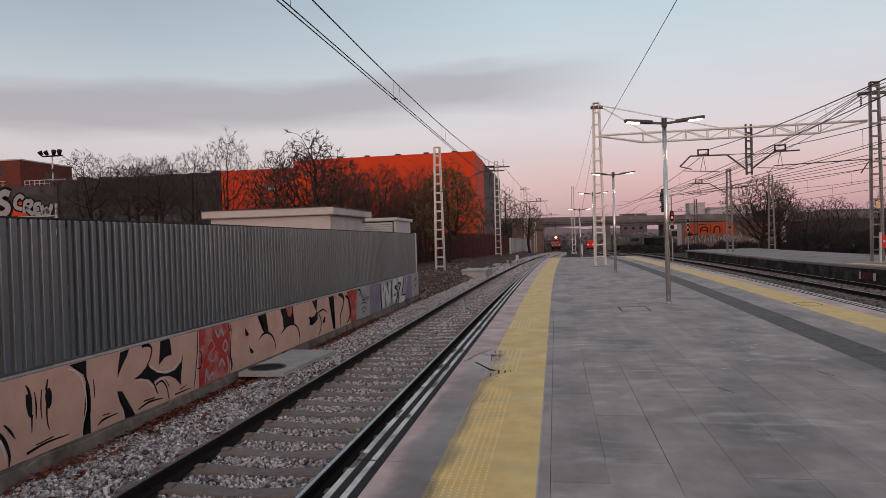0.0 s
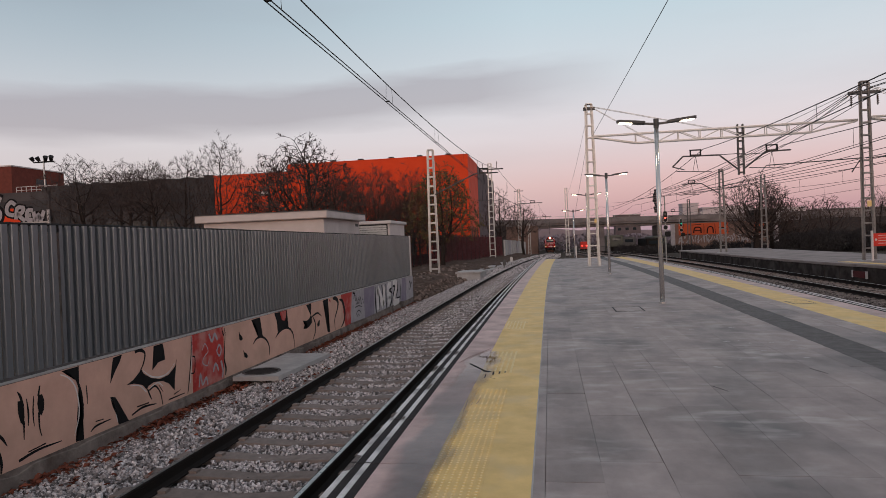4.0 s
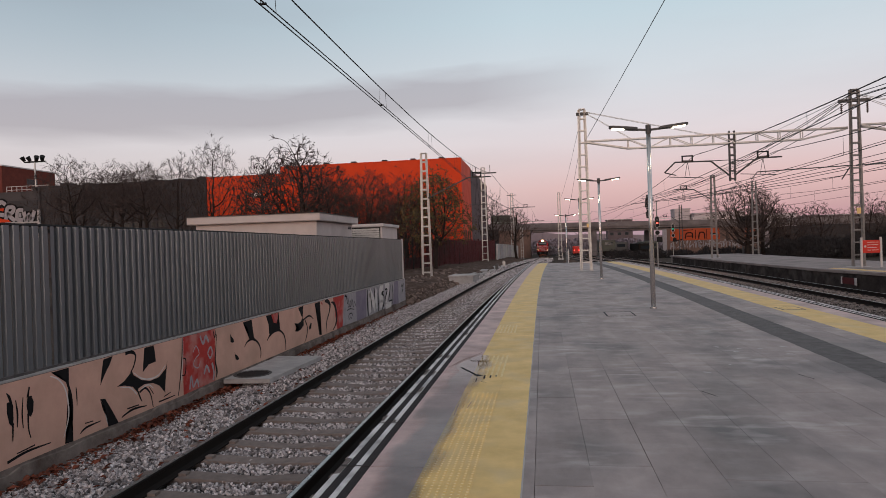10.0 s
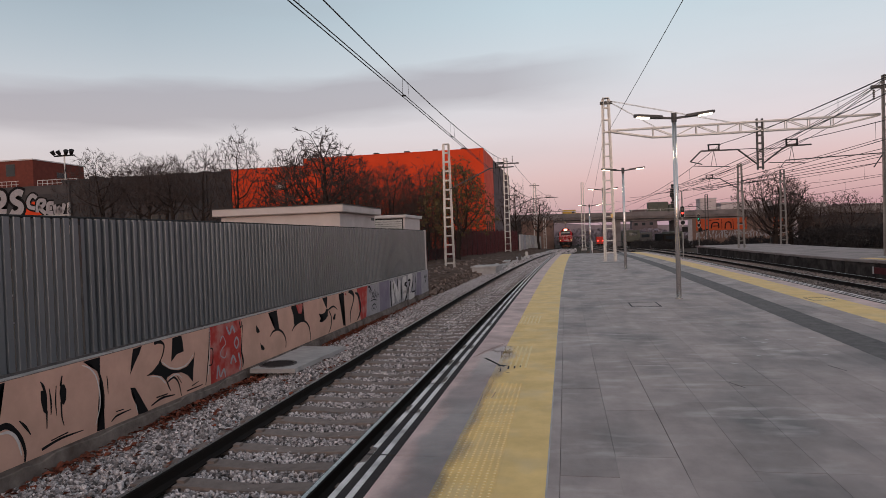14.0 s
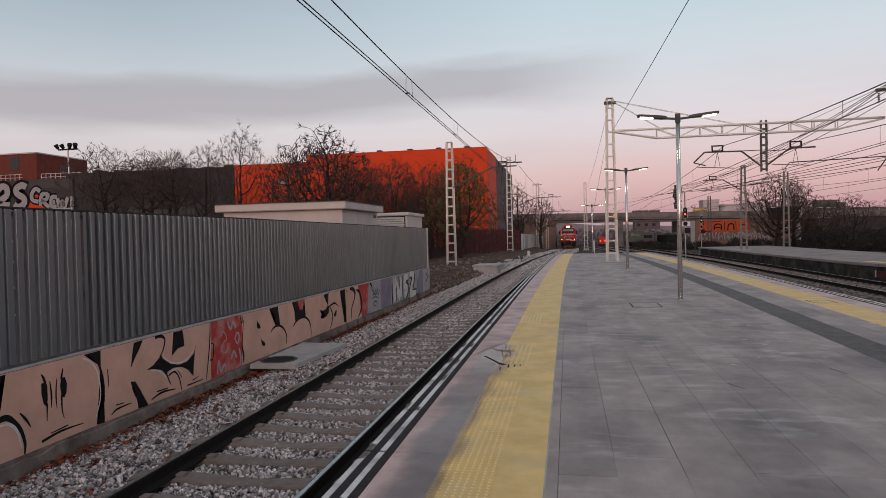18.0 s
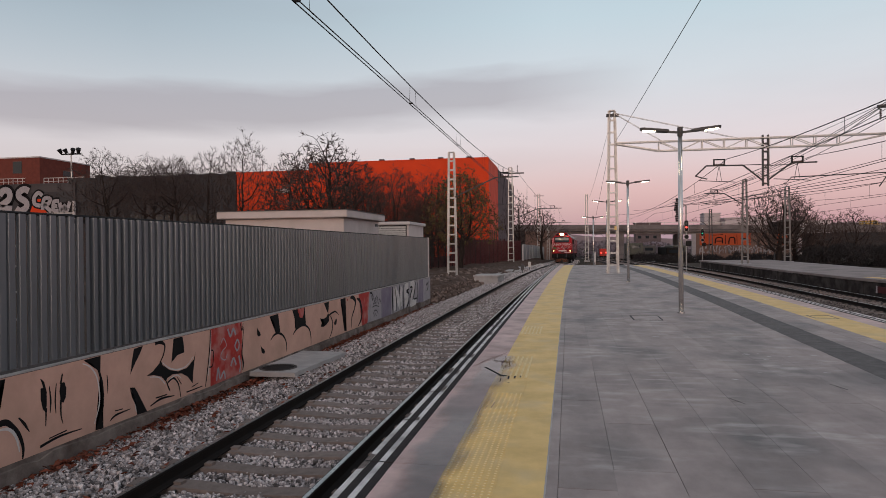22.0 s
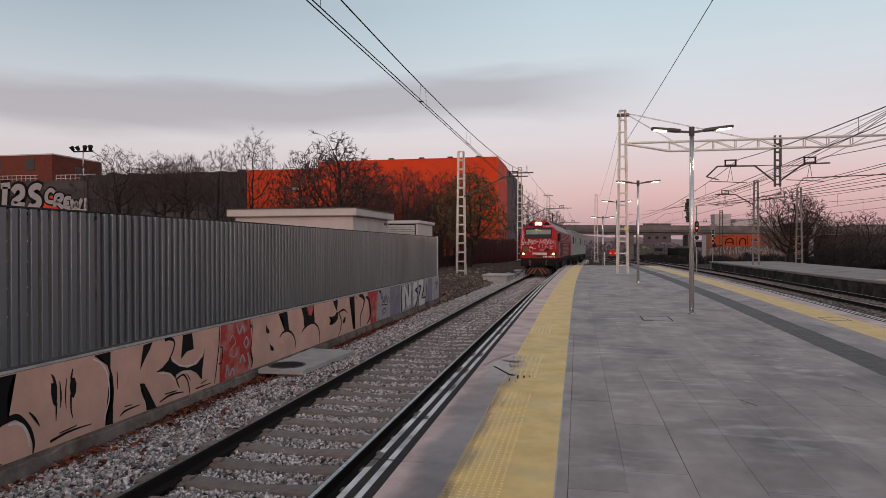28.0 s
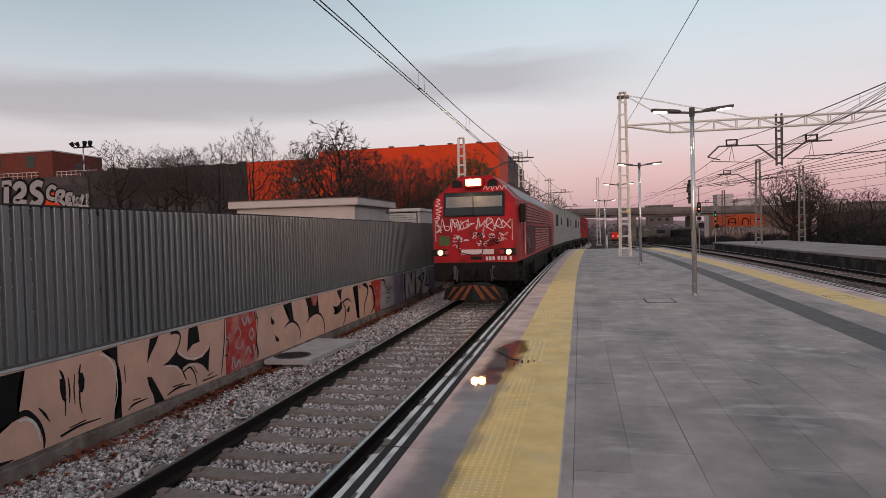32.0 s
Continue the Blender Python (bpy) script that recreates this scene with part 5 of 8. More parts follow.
# feeders
wire("feeder_wire", sag((4.13, -15.0, 8.25), (2.52, PYY, 7.16), 0.12), 0.011, "single dark feeder wire passing overhead")
wire("feeder_wire", sag((2.4, PYY, 8.8), (3.15, 118, 9.0), 0.8), 0.010, "thin feeder wire running along the line")
wire("feeder_wire", sag((2.3, PYY, 7.2), (1.7, 51.5, 2.0), 0.0, 2), 0.008, "thin steel stay wire behind the mast")
for dx, dz in ((-0.62, 0.0), (0.62, 0.0), (-0.3, 0.3), (0.3, 0.3)):
    wire("feeder_wire", sag((16.1 + dx, 36.8, 8.4 + dz), (22.5 + dx * 2, -25.0, 9.0 + dz), 0.9), 0.019, "dark feeder wire from the tall mast")
    wire("feeder_wire", sag((16.1 + dx, 36.8, 8.4 + dz), (14.5 + dx, 96.0, 7.4 + dz), 1.1), 0.019, "dark feeder wire running along the line")
for x0, z0, x1, z1 in ((11.2, 5.2, 26.0, 9.0), (11.4, 5.1, 27.5, 8.2), (11.6, 5.0, 29.0, 7.6), (9.0, 5.0, 24.0, 6.6), (8.0, 4.9, 26.0, 6.0)):
    wire("feeder_wire", sag((x0, 62.0, z0), (x1, 22.0, z1), 0.5), 0.018, "dark cable slanting across the tracks")
wire("feeder_wire", sag((14.5, 59.0, 6.6), (9.0, 96.0, 6.3), 0.5), 0.016, "dark cable slanting across the tracks")
wire("feeder_wire", sag((16.1, 36.8, 5.1), (24.8, 45.0, 6.9), 0.2), 0.03, "dark cable between two masts")


# ---------------------------------------------------------------- signals and signs
def signal(m, label, lit_z, h, lens="redlamp"):
    t = thing("railway_signal", m, label, "signal")
    part("post", br((0, 0, -0.9), (0, 0, h), 0.055, n=8), "steel", t)
    hd = bmesh.new()
    n = 12
    out = [(0.17 * math.cos(math.pi * i / n), 0.30 + 0.17 * math.sin(math.pi * i / n)) for i in range(n + 1)] + [(0.17 * math.cos(math.pi + math.pi * i / n), -0.30 + 0.17 * math.sin(math.pi + math.pi * i / n)) for i in range(n + 1)]
    poly(hd, [(a, -0.10, lit_z + b) for a, b in out], 0.12, (0, 1, 0))
    bmesh.ops.recalc_face_normals(hd, faces=hd.faces[:])
    head = part("signal_head", hd, "dark", t)
    part("white_rim", stroke_mesh([[(a * 1.05, b * 1.03, 0.03) for a, b in [*out[::2], out[0]]]], lambda u, v: (u, -0.112, lit_z + v), 0.0, (0, -1, 0)), "roofing", head)
    part("lit_lamp", br((0, -0.125, lit_z - 0.12), (0, -0.10, lit_z - 0.12), 0.085, n=12), lens, head, "glowing red lens" if lens == "redlamp" else "glowing green lens")
    part("dark_lamp", br((0, -0.125, lit_z + 0.2), (0, -0.10, lit_z + 0.2), 0.085, n=12), "glassy", head)
    part("hood", bx(-0.12, -0.3, lit_z + 0.02, 0.12, -0.1, lit_z + 0.04), "dark", head)
    low = part("round_head", br((0, -0.12, lit_z - 0.95), (0, 0.0, lit_z - 0.95), 0.2, n=14), "dark", t)
    part("rim", stroke_mesh([[(0.2 * math.cos(i * 0.449), 0.2 * math.sin(i * 0.449), 0.035) for i in range(15)]], lambda u, v: (u, -0.124, lit_z - 0.95 + v), 0.0, (0, -1, 0)), "roofing", low)
    part("marker_box", bx(-0.05, -0.1, lit_z - 1.75, 0.42, 0.05, lit_z - 1.3, bev=0.02), "dark", t)
    return t


signal(pose(10.0, 60.0, -0.1), "lattice post signal showing a red light", 3.25, 5.0)
signal(pose(16.6, 88.0, -0.9), "small distant signal on a grey post showing green", 3.9, 4.5, "greenlamp")
back = thing("signal_backboard", pose(9.38, 59.4, 3.5), "tall dark signal backboard with irregular fins", "signal")
rnd = random.Random(3)
for i in range(11):
    part("fin", bx(-0.30 - rnd.uniform(0, 0.16) * (1 if i < 9 else 0.2), -0.05, 0.185 * i, 0.2 + rnd.uniform(0, 0.1), 0.06, 0.185 * i + 0.17), "dark", back)
part("mast", bx(-0.04, 0.06, -4.1, 0.04, 0.14, 1.7), "dull", back)


def red_board():
    t = thing("red_notice_board", pose(16.25, 35.8, -0.11), "red notice board with pale lines on two posts", "sign")
    for s in (-1, 1):
        part("post", bx(s * 0.45 - 0.045, -0.045, 0, s * 0.45 + 0.045, 0.045, 1.5, bev=0.005), "roofing", t)
    bd = part("board", bx(-0.40, -0.02, 0.72, 0.40, 0.02, 1.36, bev=0.004), "signred", t)
    for i, w in enumerate((0.5, 0.5, 0.42, 0.5)):
        part("text_bar", bx(-0.18, -0.026, 1.24 - 0.13 * i, -0.18 + w, -0.021, 1.265 - 0.13 * i), "roofing", bd)
    part("emblem", br((-0.28, -0.026, 1.05), (-0.28, -0.021, 1.05), 0.055, n=12), "roofing", bd)


red_board()
cab = thing("relay_cabin", pose(26.75, 95.0, -1.0), "small white cabin with a black panel on a steel stand", "cabin")
part("cabin", bx(3.45, 0, 3.6, 4.0, 1.2, 5.4, bev=0.03), "roofing", cab)
part("black_panel", bx(0.0, -0.1, 3.8, 3.44, 1.2, 5.4), "dark", cab)
for dx in (0.3, 3.1):
    part("stand_leg", bx(dx, 0.2, -0.4, dx + 0.12, 0.32, 4.0), "dull", cab)
sg = thing("red_track_sign", pose(14.06, 33.2, -0.74), "small red sign with white ends on the platform wall", "sign")
part("plate", bx(-0.02, -0.6, 0, 0.0, 0.6, 0.3), "maroon", sg)
for y in (-0.85, 0.6):
    part("white_end", bx(-0.02, y, -0.02, 0.0, y + 0.22, 0.32), "roofing", sg)
for x, y, c, h in ((2.05, 53.6, "roofing", 0.9), (-4.75, 58.0, "dull", 0.35), (-4.9, 66.0, "steel", 0.4)):
    ps = thing("trackside_post", pose(x + (0 if x > 0 else ease(y)), y, -0.75 if x < 0 else -0.25), "short trackside marker post", "marker post")
    part("post", bx(-0.03, -0.03, -0.2, 0.03, 0.03, h + 0.4), "roofing" if x > 0 else "dull", ps)
    part("plate", bx(-0.14 if x < 0 else -0.06, -0.055, h * 0.5, 0.14 if x < 0 else 0.06, -0.032, h + 0.3), c, ps)


# ---------------------------------------------------------------- shed behind the fence
def shed():
    t = thing("plant_shed", None, "low pale plastered shed with a flat overhanging roof", "shed")
    part("body", bx(-13.45, 24.25, -1.0, -8.5, 29.0, 2.74, bev=0.02), "plaster", t)
    part("roof_slab", bx(-13.7, 24.0, 2.74, -8.28, 29.3, 3.03, bev=0.03), "plaster", t)
    part("roof_flashing", bx(-13.72, 23.98, 3.03, -8.26, 29.32, 3.055), "dull", t)
    part("vent_plate", bx(-8.502, 28.4, 2.5, -8.48, 28.8, 2.62), "dull", t)
    u = thing("ventilation_hut", None, "small pale hut with a louvred front", "shed")
    part("body", bx(-10.9, 33.1, -0.6, -8.1, 36.6, 2.72), "plaster", u)
    part("roof_slab", bx(-11.0, 33.0, 2.72, -8.0, 36.8, 2.88, bev=0.02), "roofing", u)
    for i in range(7):
        part("slat", br((-10.7, 33.06, 1.9 + 0.115 * i), (-8.25, 33.06, 1.9 + 0.115 * i), 0.02, 0.1), "steel", u)
    part("louvre_back", bx(-10.75, 33.075, 1.8, -8.2, 33.095, 2.70), "dark", u)


shed()


# ---------------------------------------------------------------- buildings on the left
def window(parent, x, y, z, w, h, face="y", pale=False):
    """A window set into a wall: a recess with frame and pane."""
    fr = bmesh.new()
    if face == "y":
        box(fr, x - w / 2, y - 0.06, z, x + w / 2, y + 0.02, z + h)
        wn = part("window", fr, "dull", parent)
        part("pane", bx(x - w / 2 + 0.07, y - 0.075, z + 0.07, x + w / 2 - 0.07, y - 0.062, z + h - 0.07), "roofing" if pale else "glassy", wn)
    else:
        box(fr, x - 0.02, y - w / 2, z, x + 0.06, y + w / 2, z + h)
        wn = part("window", fr, "dull", parent)
        part("pane", bx(x + 0.062, y - w / 2 + 0.07, z + 0.07, x + 0.075, y + w / 2 - 0.07, z + h - 0.07), "glassy", wn)
    return wn


def orange_block():
    t = thing("orange_building", None, "large orange-clad building with a grey rear side", "building")
    part("front_wall", bx(-48.9, 120, -2, -14.2, 120.4, 17.6), "orange", t)
    part("side_wall", bx(-14.6, 120.4, -2, -14.2, 136.0, 17.6), "orange", t)
    part("grey_side_wall", bx(-14.55, 136.0, -2, -14.15, 176.0, 17.3), "greywall", t)
    part("rear_wall", bx(-48.9, 175.6, -2, -14.6, 176, 17.3), "greywall", t)
    part("west_wall", bx(-48.9, 120.4, -2, -48.5, 175.6, 17.3), "orange", t)
    part("roof", bx(-48.7, 120.4, 16.7, -14.6, 175.6, 17.0), "darkwall", t)
    part("parapet_cap", bx(-48.95, 119.95, 17.6, -14.15, 120.45, 17.72), "orange", t)
    for x in (-41, -35.5, -29.5, -24.0, -18.6):
        part("roof_vent", bx(x, 122, 17.0, x + 0.9, 123, 18.25), "darkwall", t)
    for i in range(4):
        window(t, -14.2, 122.5 + 3.1 * i, 2.3, 1.4, 2.2, "x")


orange_block()


def wing():
    t = thing("orange_wing", None, "lower orange building wing behind bare trees", "building")
    part("wall", bx(-44.75, 84.0, -2, -31.0, 98, 11.7), "orange", t)
    part("roof", bx(-44.8, 83.9, 11.7, -30.9, 98.1, 11.95), "orange", t)
    window(t, -37.6, 84.0, 8.9, 1.6, 0.7, pale=True)
    u = thing("dark_warehouse", None, "long dark grey warehouse with a flat roofline", "building")
    part("wall", bx(-72.0, 85, -2, -44.9, 97, 11.7), "darkwall", u)
    part("parapet", bx(-72.1, 84.9, 11.7, -44.8, 97.1, 11.95), "darkwall", u)
    rnd = random.Random(8)
    for i in range(7):
        x = -70 + i * 3.6
        part("roof_unit", bx(x, 88, 11.95, x + rnd.uniform(0.8, 2.6), 90, 12.2 + rnd.uniform(0, 0.5)), "darkwall", u)
    for i in range(8):
        part("pilaster", bx(-71.5 + i * 3.7, 84.82, -1, -71.2 + i * 3.7, 85.0, 11.7), "darkwall", u)
    for i in range(6):
        window(u, -69 + i * 4.1, 85, 5.5, 2.2, 0.8)
    b = thing("brick_building", None, "red brick block with a flat roof and dark windows", "building")
    part("wall", bx(-125, 105, -2, -94.9, 118.0, 18.4), "brick", b)
    part("roof_edge", bx(-125.1, 104.9, 18.4, -94.8, 118.1, 18.62), "roofing", b)
    for x in (-99.6, -107, -114):
        window(b, x, 105, 15.6, 1.9, 2.2)
    window(b, -94.9, 112, 15.6, 2.6, 1.0, "x")
    gw = thing("graffiti_wall", None, "high grey wall with silver and black bubble graffiti", "wall")
    part("wall", bx(-112, 84.6, -2, -70.6, 85.2, 11.3), "gwall", gw)
    part("lower_field", bx(-90.0, 84.52, 6.2, -70.9, 84.6, 10.0), "darkwall", gw)
    part("orange_field", bx(-78.0, 84.46, 7.0, -74.6, 84.52, 9.0), "orange", gw)
    lines = [[(-85.3, 10.6, 1), (-83.6, 10.7, 1)], [(-84.5, 10.5, 1), (-84.7, 7.7, 1)], [(-83.2, 9.7, 1), (-82.5, 10.4, 1), (-81.6, 10.2, 1), (-81.6, 9.1, 1), (-83.1, 8.0, 1), (-81.1, 7.6, 1)],
             [(-78.2, 10.2, 1), (-79.0, 10.5, 1), (-79.9, 10.0, 1), (-79.8, 9.3, 1), (-78.7, 8.6, 1), (-78.7, 7.8, 1), (-79.7, 7.3, 1), (-80.4, 7.7, 1)]]
    crew = [[(-75.9, 9.5, 1), (-76.6, 9.9, 1), (-77.3, 9.2, 1), (-77.2, 8.3, 1), (-76.2, 8.0, 1)], [(-75.9, 7.4, 1), (-75.6, 9.0, 1), (-74.6, 9.0, 1), (-74.9, 8.3, 1), (-75.5, 8.1, 1), (-74.4, 7.1, 1)],
            [(-73.1, 8.6, 1), (-73.9, 8.6, 1), (-74.1, 7.9, 1), (-74.0, 7.3, 1), (-73.2, 7.2, 1)], [(-73.9, 7.9, 1), (-73.4, 7.9, 1)], [(-73.0, 8.4, 1), (-72.7, 7.1, 1), (-72.2, 8.0, 1), (-71.9, 7.1, 1), (-71.3, 8.5, 1)]]
    for wide, lift, mat, nm in ((1.75, 84.45, "gblack", "black_outlines"), (0.95, 84.41, "ggrey", "silver_letters")):
        for grp, f in ((lines, 1.0), (crew, 0.62)):
            part(nm, stroke_mesh([[(a, c, wide * f) for a, c, _ in ln] for ln in grp], lambda a, c: (a, lift, c), 0.0, (0, -1, 0)), mat, gw)
    part("white_post", bx(-70.7, 84.2, 4, -70.4, 84.5, 8.6), "roofing", gw)
    part("white_ledge", bx(-88.0, 84.3, 6.75, -70.4, 84.5, 6.95), "pale", gw)
    for i, (xa, xb, z) in enumerate(((-106, -97.5, 13.5), (-93.5, -85.2, 13.4))):
        rl = part("railing_base", bx(xa, 104.2, z - 3.0, xb, 104.9, z - 0.55), "brick", b)
        part("rail", br((xa, 104.4, z + 1.1), (xb, 104.4, z + 1.1), 0.1), "roofing", rl)
        part("rail", br((xa, 104.4, z + 0.5), (xb, 104.4, z + 0.5), 0.08), "roofing", rl)
        k = 0
        while xa + k < xb:
            part("baluster", br((xa + k, 104.4, z - 0.6), (xa + k, 104.4, z + 1.1), 0.08), "roofing", rl)
            k += 1.0
    f = thing("floodlight_mast", pose(-74.0, 88.0, -1.4), "tall floodlight mast with four dark lamps", "floodlight")
    part("mast", br((0, 0, 0), (0, 0, 17.6), 0.16, n=8, r2=0.1), "steel", f)
    part("crossbar", bx(-1.7, -0.1, 17.3, 1.7, 0.1, 17.5), "dark", f)
    for i, x in enumerate((-1.5, -0.55, 0.45, 1.4)):
        part("floodlight", br((x - 0.1, -0.1, 17.55), (x + (0.25 if i > 1 else -0.25), -0.45, 18.1), 0.22, n=8, r2=0.36), "dark", f)


wing()


def maroon_fence():
    t = thing("maroon_palisade", None, "dark red sheet and paling fence along the bank", "fence")
    y, k = 46.0, 0
    while y < 92:
        x = -11.8 + (y - 50) * 0.125
        z = -0.35 + dip(y)
        part("panel", br((x, y, z + 1.35), (x + 0.24, y + 1.95, z + 1.32), 0.03, 2.6) if y > 58 else br((x, y, z + 0.6), (x + 0.24, y + 1.95, z + 0.6), 0.03, 0.9), "maroon", t)
        part("post", bx(x - 0.05, y - 0.05, z - 0.2, x + 0.05, y + 0.05, z + 2.85), "dark", t)
        for j in range(6):
            yy = y + 0.16 + j * 0.32
            part("paling", bx(x + 0.05 + (yy - y) * 0.125, yy - 0.03, z + 0.2, x + 0.08 + (yy - y) * 0.125, yy + 0.05, z + (2.8 if j % 2 else 2.65)), "maroon" if y > 56 else "dark", t)
        y += 2.0
    w = thing("pale_yard_wall", None, "weathered pale wall with faded graffiti", "wall")
    for i in range(9):
        y = 93 + i * 6.0
        x = -6.4 + (i * 0.12)
        part("panel", bx(x, y, -1.6 + dip(y) * 0.7, x + 0.2, y + 5.9, 1.9 + dip(y)), ("pale", "ggrey", "pale")[i % 3], w)


maroon_fence()


# ---------------------------------------------------------------- road bridge
def bridge():
    t = thing("road_bridge", None, "concrete road bridge crossing over the railway", "bridge")
    a, b = (-60, 7.0), (120, 4.6)

    def z(x):
        return a[1] + (b[1] - a[1]) * (x - a[0]) / (b[0] - a[0])
    for y0, y1, z0, z1, nm, mt in ((188, 199, -0.9, -0.1, "deck", "bridge"), (187.6, 188, -0.35, 0.95, "parapet", "bridge"), (199, 199.4, -0.35, 0.95, "parapet", "bridge")):
        verts = [(x, y, z(x) + h) for x in (a[0], b[0]) for y, h in ((y0, z0), (y0, z1), (y1, z1), (y1, z0))]
        raw(nm, verts, [(0, 1, 2, 3), (7, 6, 5, 4), (0, 4, 5, 1), (1, 5, 6, 2), (2, 6, 7, 3), (3, 7, 4, 0)], mt, t)
    for i in range(46):
        x = -58 + i * 3.8
        part("railing_post", bx(x, 187.7, z(x) + 0.94, x + 0.12, 187.8, z(x) + 1.5), "steel", t)
    part("handrail", br((a[0], 187.75, a[1] + 1.5), (b[0], 187.75, b[1] + 1.5), 0.1), "steel", t)
    for y in (189.5, 193.5, 197.5):
        part("girder", br((-3.5, y, z(-3.5) - 1.3), (62, y, z(62) - 1.3), 0.9, 0.5), "bridge", t)
    part("abutment", bx(-12, 186.5, -3, -3.2, 200, z(-7) - 0.9), "brown", t, "brown brick abutment")
    for x in (14.5, 30.0, 46.0):
        part("pier", bx(x - 0.7, 189, -3, x + 0.7, 198, z(x) - 1.6, bev=0.1), "bridge", t)
    part("approach_bank", bx(-60, 187, -3, -12, 199.5, z(-30) - 0.9), "bush", t)
    part("approach_bank", bx(64, 187, -3, 120, 199.5, z(90) - 0.9), "bush", t)
    return z


BRIDGE_Z = bridge()


def lorry():
    t = thing("lorry", None, "dark olive lorry driving over the bridge", "lorry")
    part("box_body", bx(-3.4, -1.2, 1.0, 2.0, 1.2, 3.7, bev=0.06), "truck", t)
    part("cab", bx(2.2, -1.15, 0.7, 4.1, 1.15, 3.0, bev=0.15), "truck", t)
    part("windscreen", bx(4.05, -0.95, 1.8, 4.13, 0.95, 2.7), "glassy", t)
    part("chassis", bx(-3.4, -1.0, 0.6, 4.0, 1.0, 0.98), "grime", t)
    for x in (-2.4, 3.1):
        for s in (-1, 1):
            w = part("wheel", br((x, s * 0.85, 0.5), (x, s * 1.15, 0.5), 0.5, n=14), "dark", t)
    return t


def van():
    t = thing("van", None, "yellow van driving over the bridge", "van")
    part("body", bx(-2.4, -0.95, 0.45, 1.4, 0.95, 2.2, bev=0.12), "yellowpaint", t)
    part("bonnet", bx(1.4, -0.9, 0.45, 2.5, 0.9, 1.3, bev=0.12), "yellowpaint", t)
    part("side_window", bx(0.2, -0.965, 1.3, 1.2, -0.94, 1.95), "glassy", t)
    for x in (-1.5, 1.7):
        for s in (-1, 1):
            part("wheel", br((x, s * 0.75, 0.34), (x, s * 0.97, 0.34), 0.34, n=12), "dark", t)
    return t


LORRY, VAN = lorry(), van()


# ---------------------------------------------------------------- right side beyond the platform, and the distance
def orange_hoarding():
    t = thing("painted_hoarding", None, "orange painted wall with large dark letters", "wall")
    part("wall", bx(21.6, 120, -1.5, 37.5, 120.3, 3.35), "brown", t)
    for xa, xb in ((22.2, 30.4), (34.6, 36.2)):
        part("orange_field", bx(xa, 119.96, 1.3, xb, 120.0, 3.3), "hoard", t)
    part("grey_end", bx(20.9, 120.02, -1.5, 21.6, 120.28, 3.3), "ggrey", t)
    L3 = lambda a, c: (a, 119.94, c)
    lines = [[(23.0, 3.2, 0.10), (23.0, 1.5, 0.12), (24.2, 1.45, 0.2)], [(24.3, 3.0, 0.10), (26.0, 3.1, 0.10)], [(24.7, 1.6, 0.2), (24.9, 2.5, 0.2), (25.8, 2.5, 0.2), (25.9, 1.6, 0.2)], [(24.9, 2.0, 0.16), (25.8, 2.0, 0.16)], [(26.4, 3.1, 0.08), (26.4, 1.5, 0.10)],
             [(26.9, 1.5, 0.2), (27.1, 2.5, 0.2), (27.8, 2.5, 0.2), (27.9, 1.5, 0.2)], [(28.2, 3.1, 0.08), (28.25, 1.4, 0.10)], [(28.8, 2.4, 0.2), (29.9, 2.3, 0.25)], [(34.8, 2.0, 0.2), (35.8, 2.0, 0.2)]]
    for ln in lines:
        part("dark_letter", stroke_mesh([ln], L3, 0.0, (0, -1, 0)), "gblack", t)
    rs = random.Random(6)
    part("base_scrawl", stroke_mesh([[(22.3 + i * 0.3 + rs.uniform(-0.3, 0.3), rs.uniform(-0.2, 1.25), rs.uniform(0.05, 0.16)) for _ in range(4)] for i in range(46)], L3, 0.0, (0, -1, 0)), "ggrey", t)
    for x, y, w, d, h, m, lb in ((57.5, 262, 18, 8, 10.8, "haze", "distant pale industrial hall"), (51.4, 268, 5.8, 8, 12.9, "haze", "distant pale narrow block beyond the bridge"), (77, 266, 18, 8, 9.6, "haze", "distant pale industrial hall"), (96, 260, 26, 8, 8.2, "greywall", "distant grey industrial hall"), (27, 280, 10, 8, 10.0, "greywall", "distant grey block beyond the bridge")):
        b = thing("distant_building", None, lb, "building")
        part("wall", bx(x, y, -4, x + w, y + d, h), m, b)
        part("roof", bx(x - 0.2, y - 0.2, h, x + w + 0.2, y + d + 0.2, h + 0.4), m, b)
        n = int(w // 3)
        for i in range(n if m == "greywall" else 0):
            for k in range(2):
                window(b, x + 1.6 + 3 * i, y, h - 3.0 - 3.2 * k, 1.4, 1.2)


orange_hoarding()


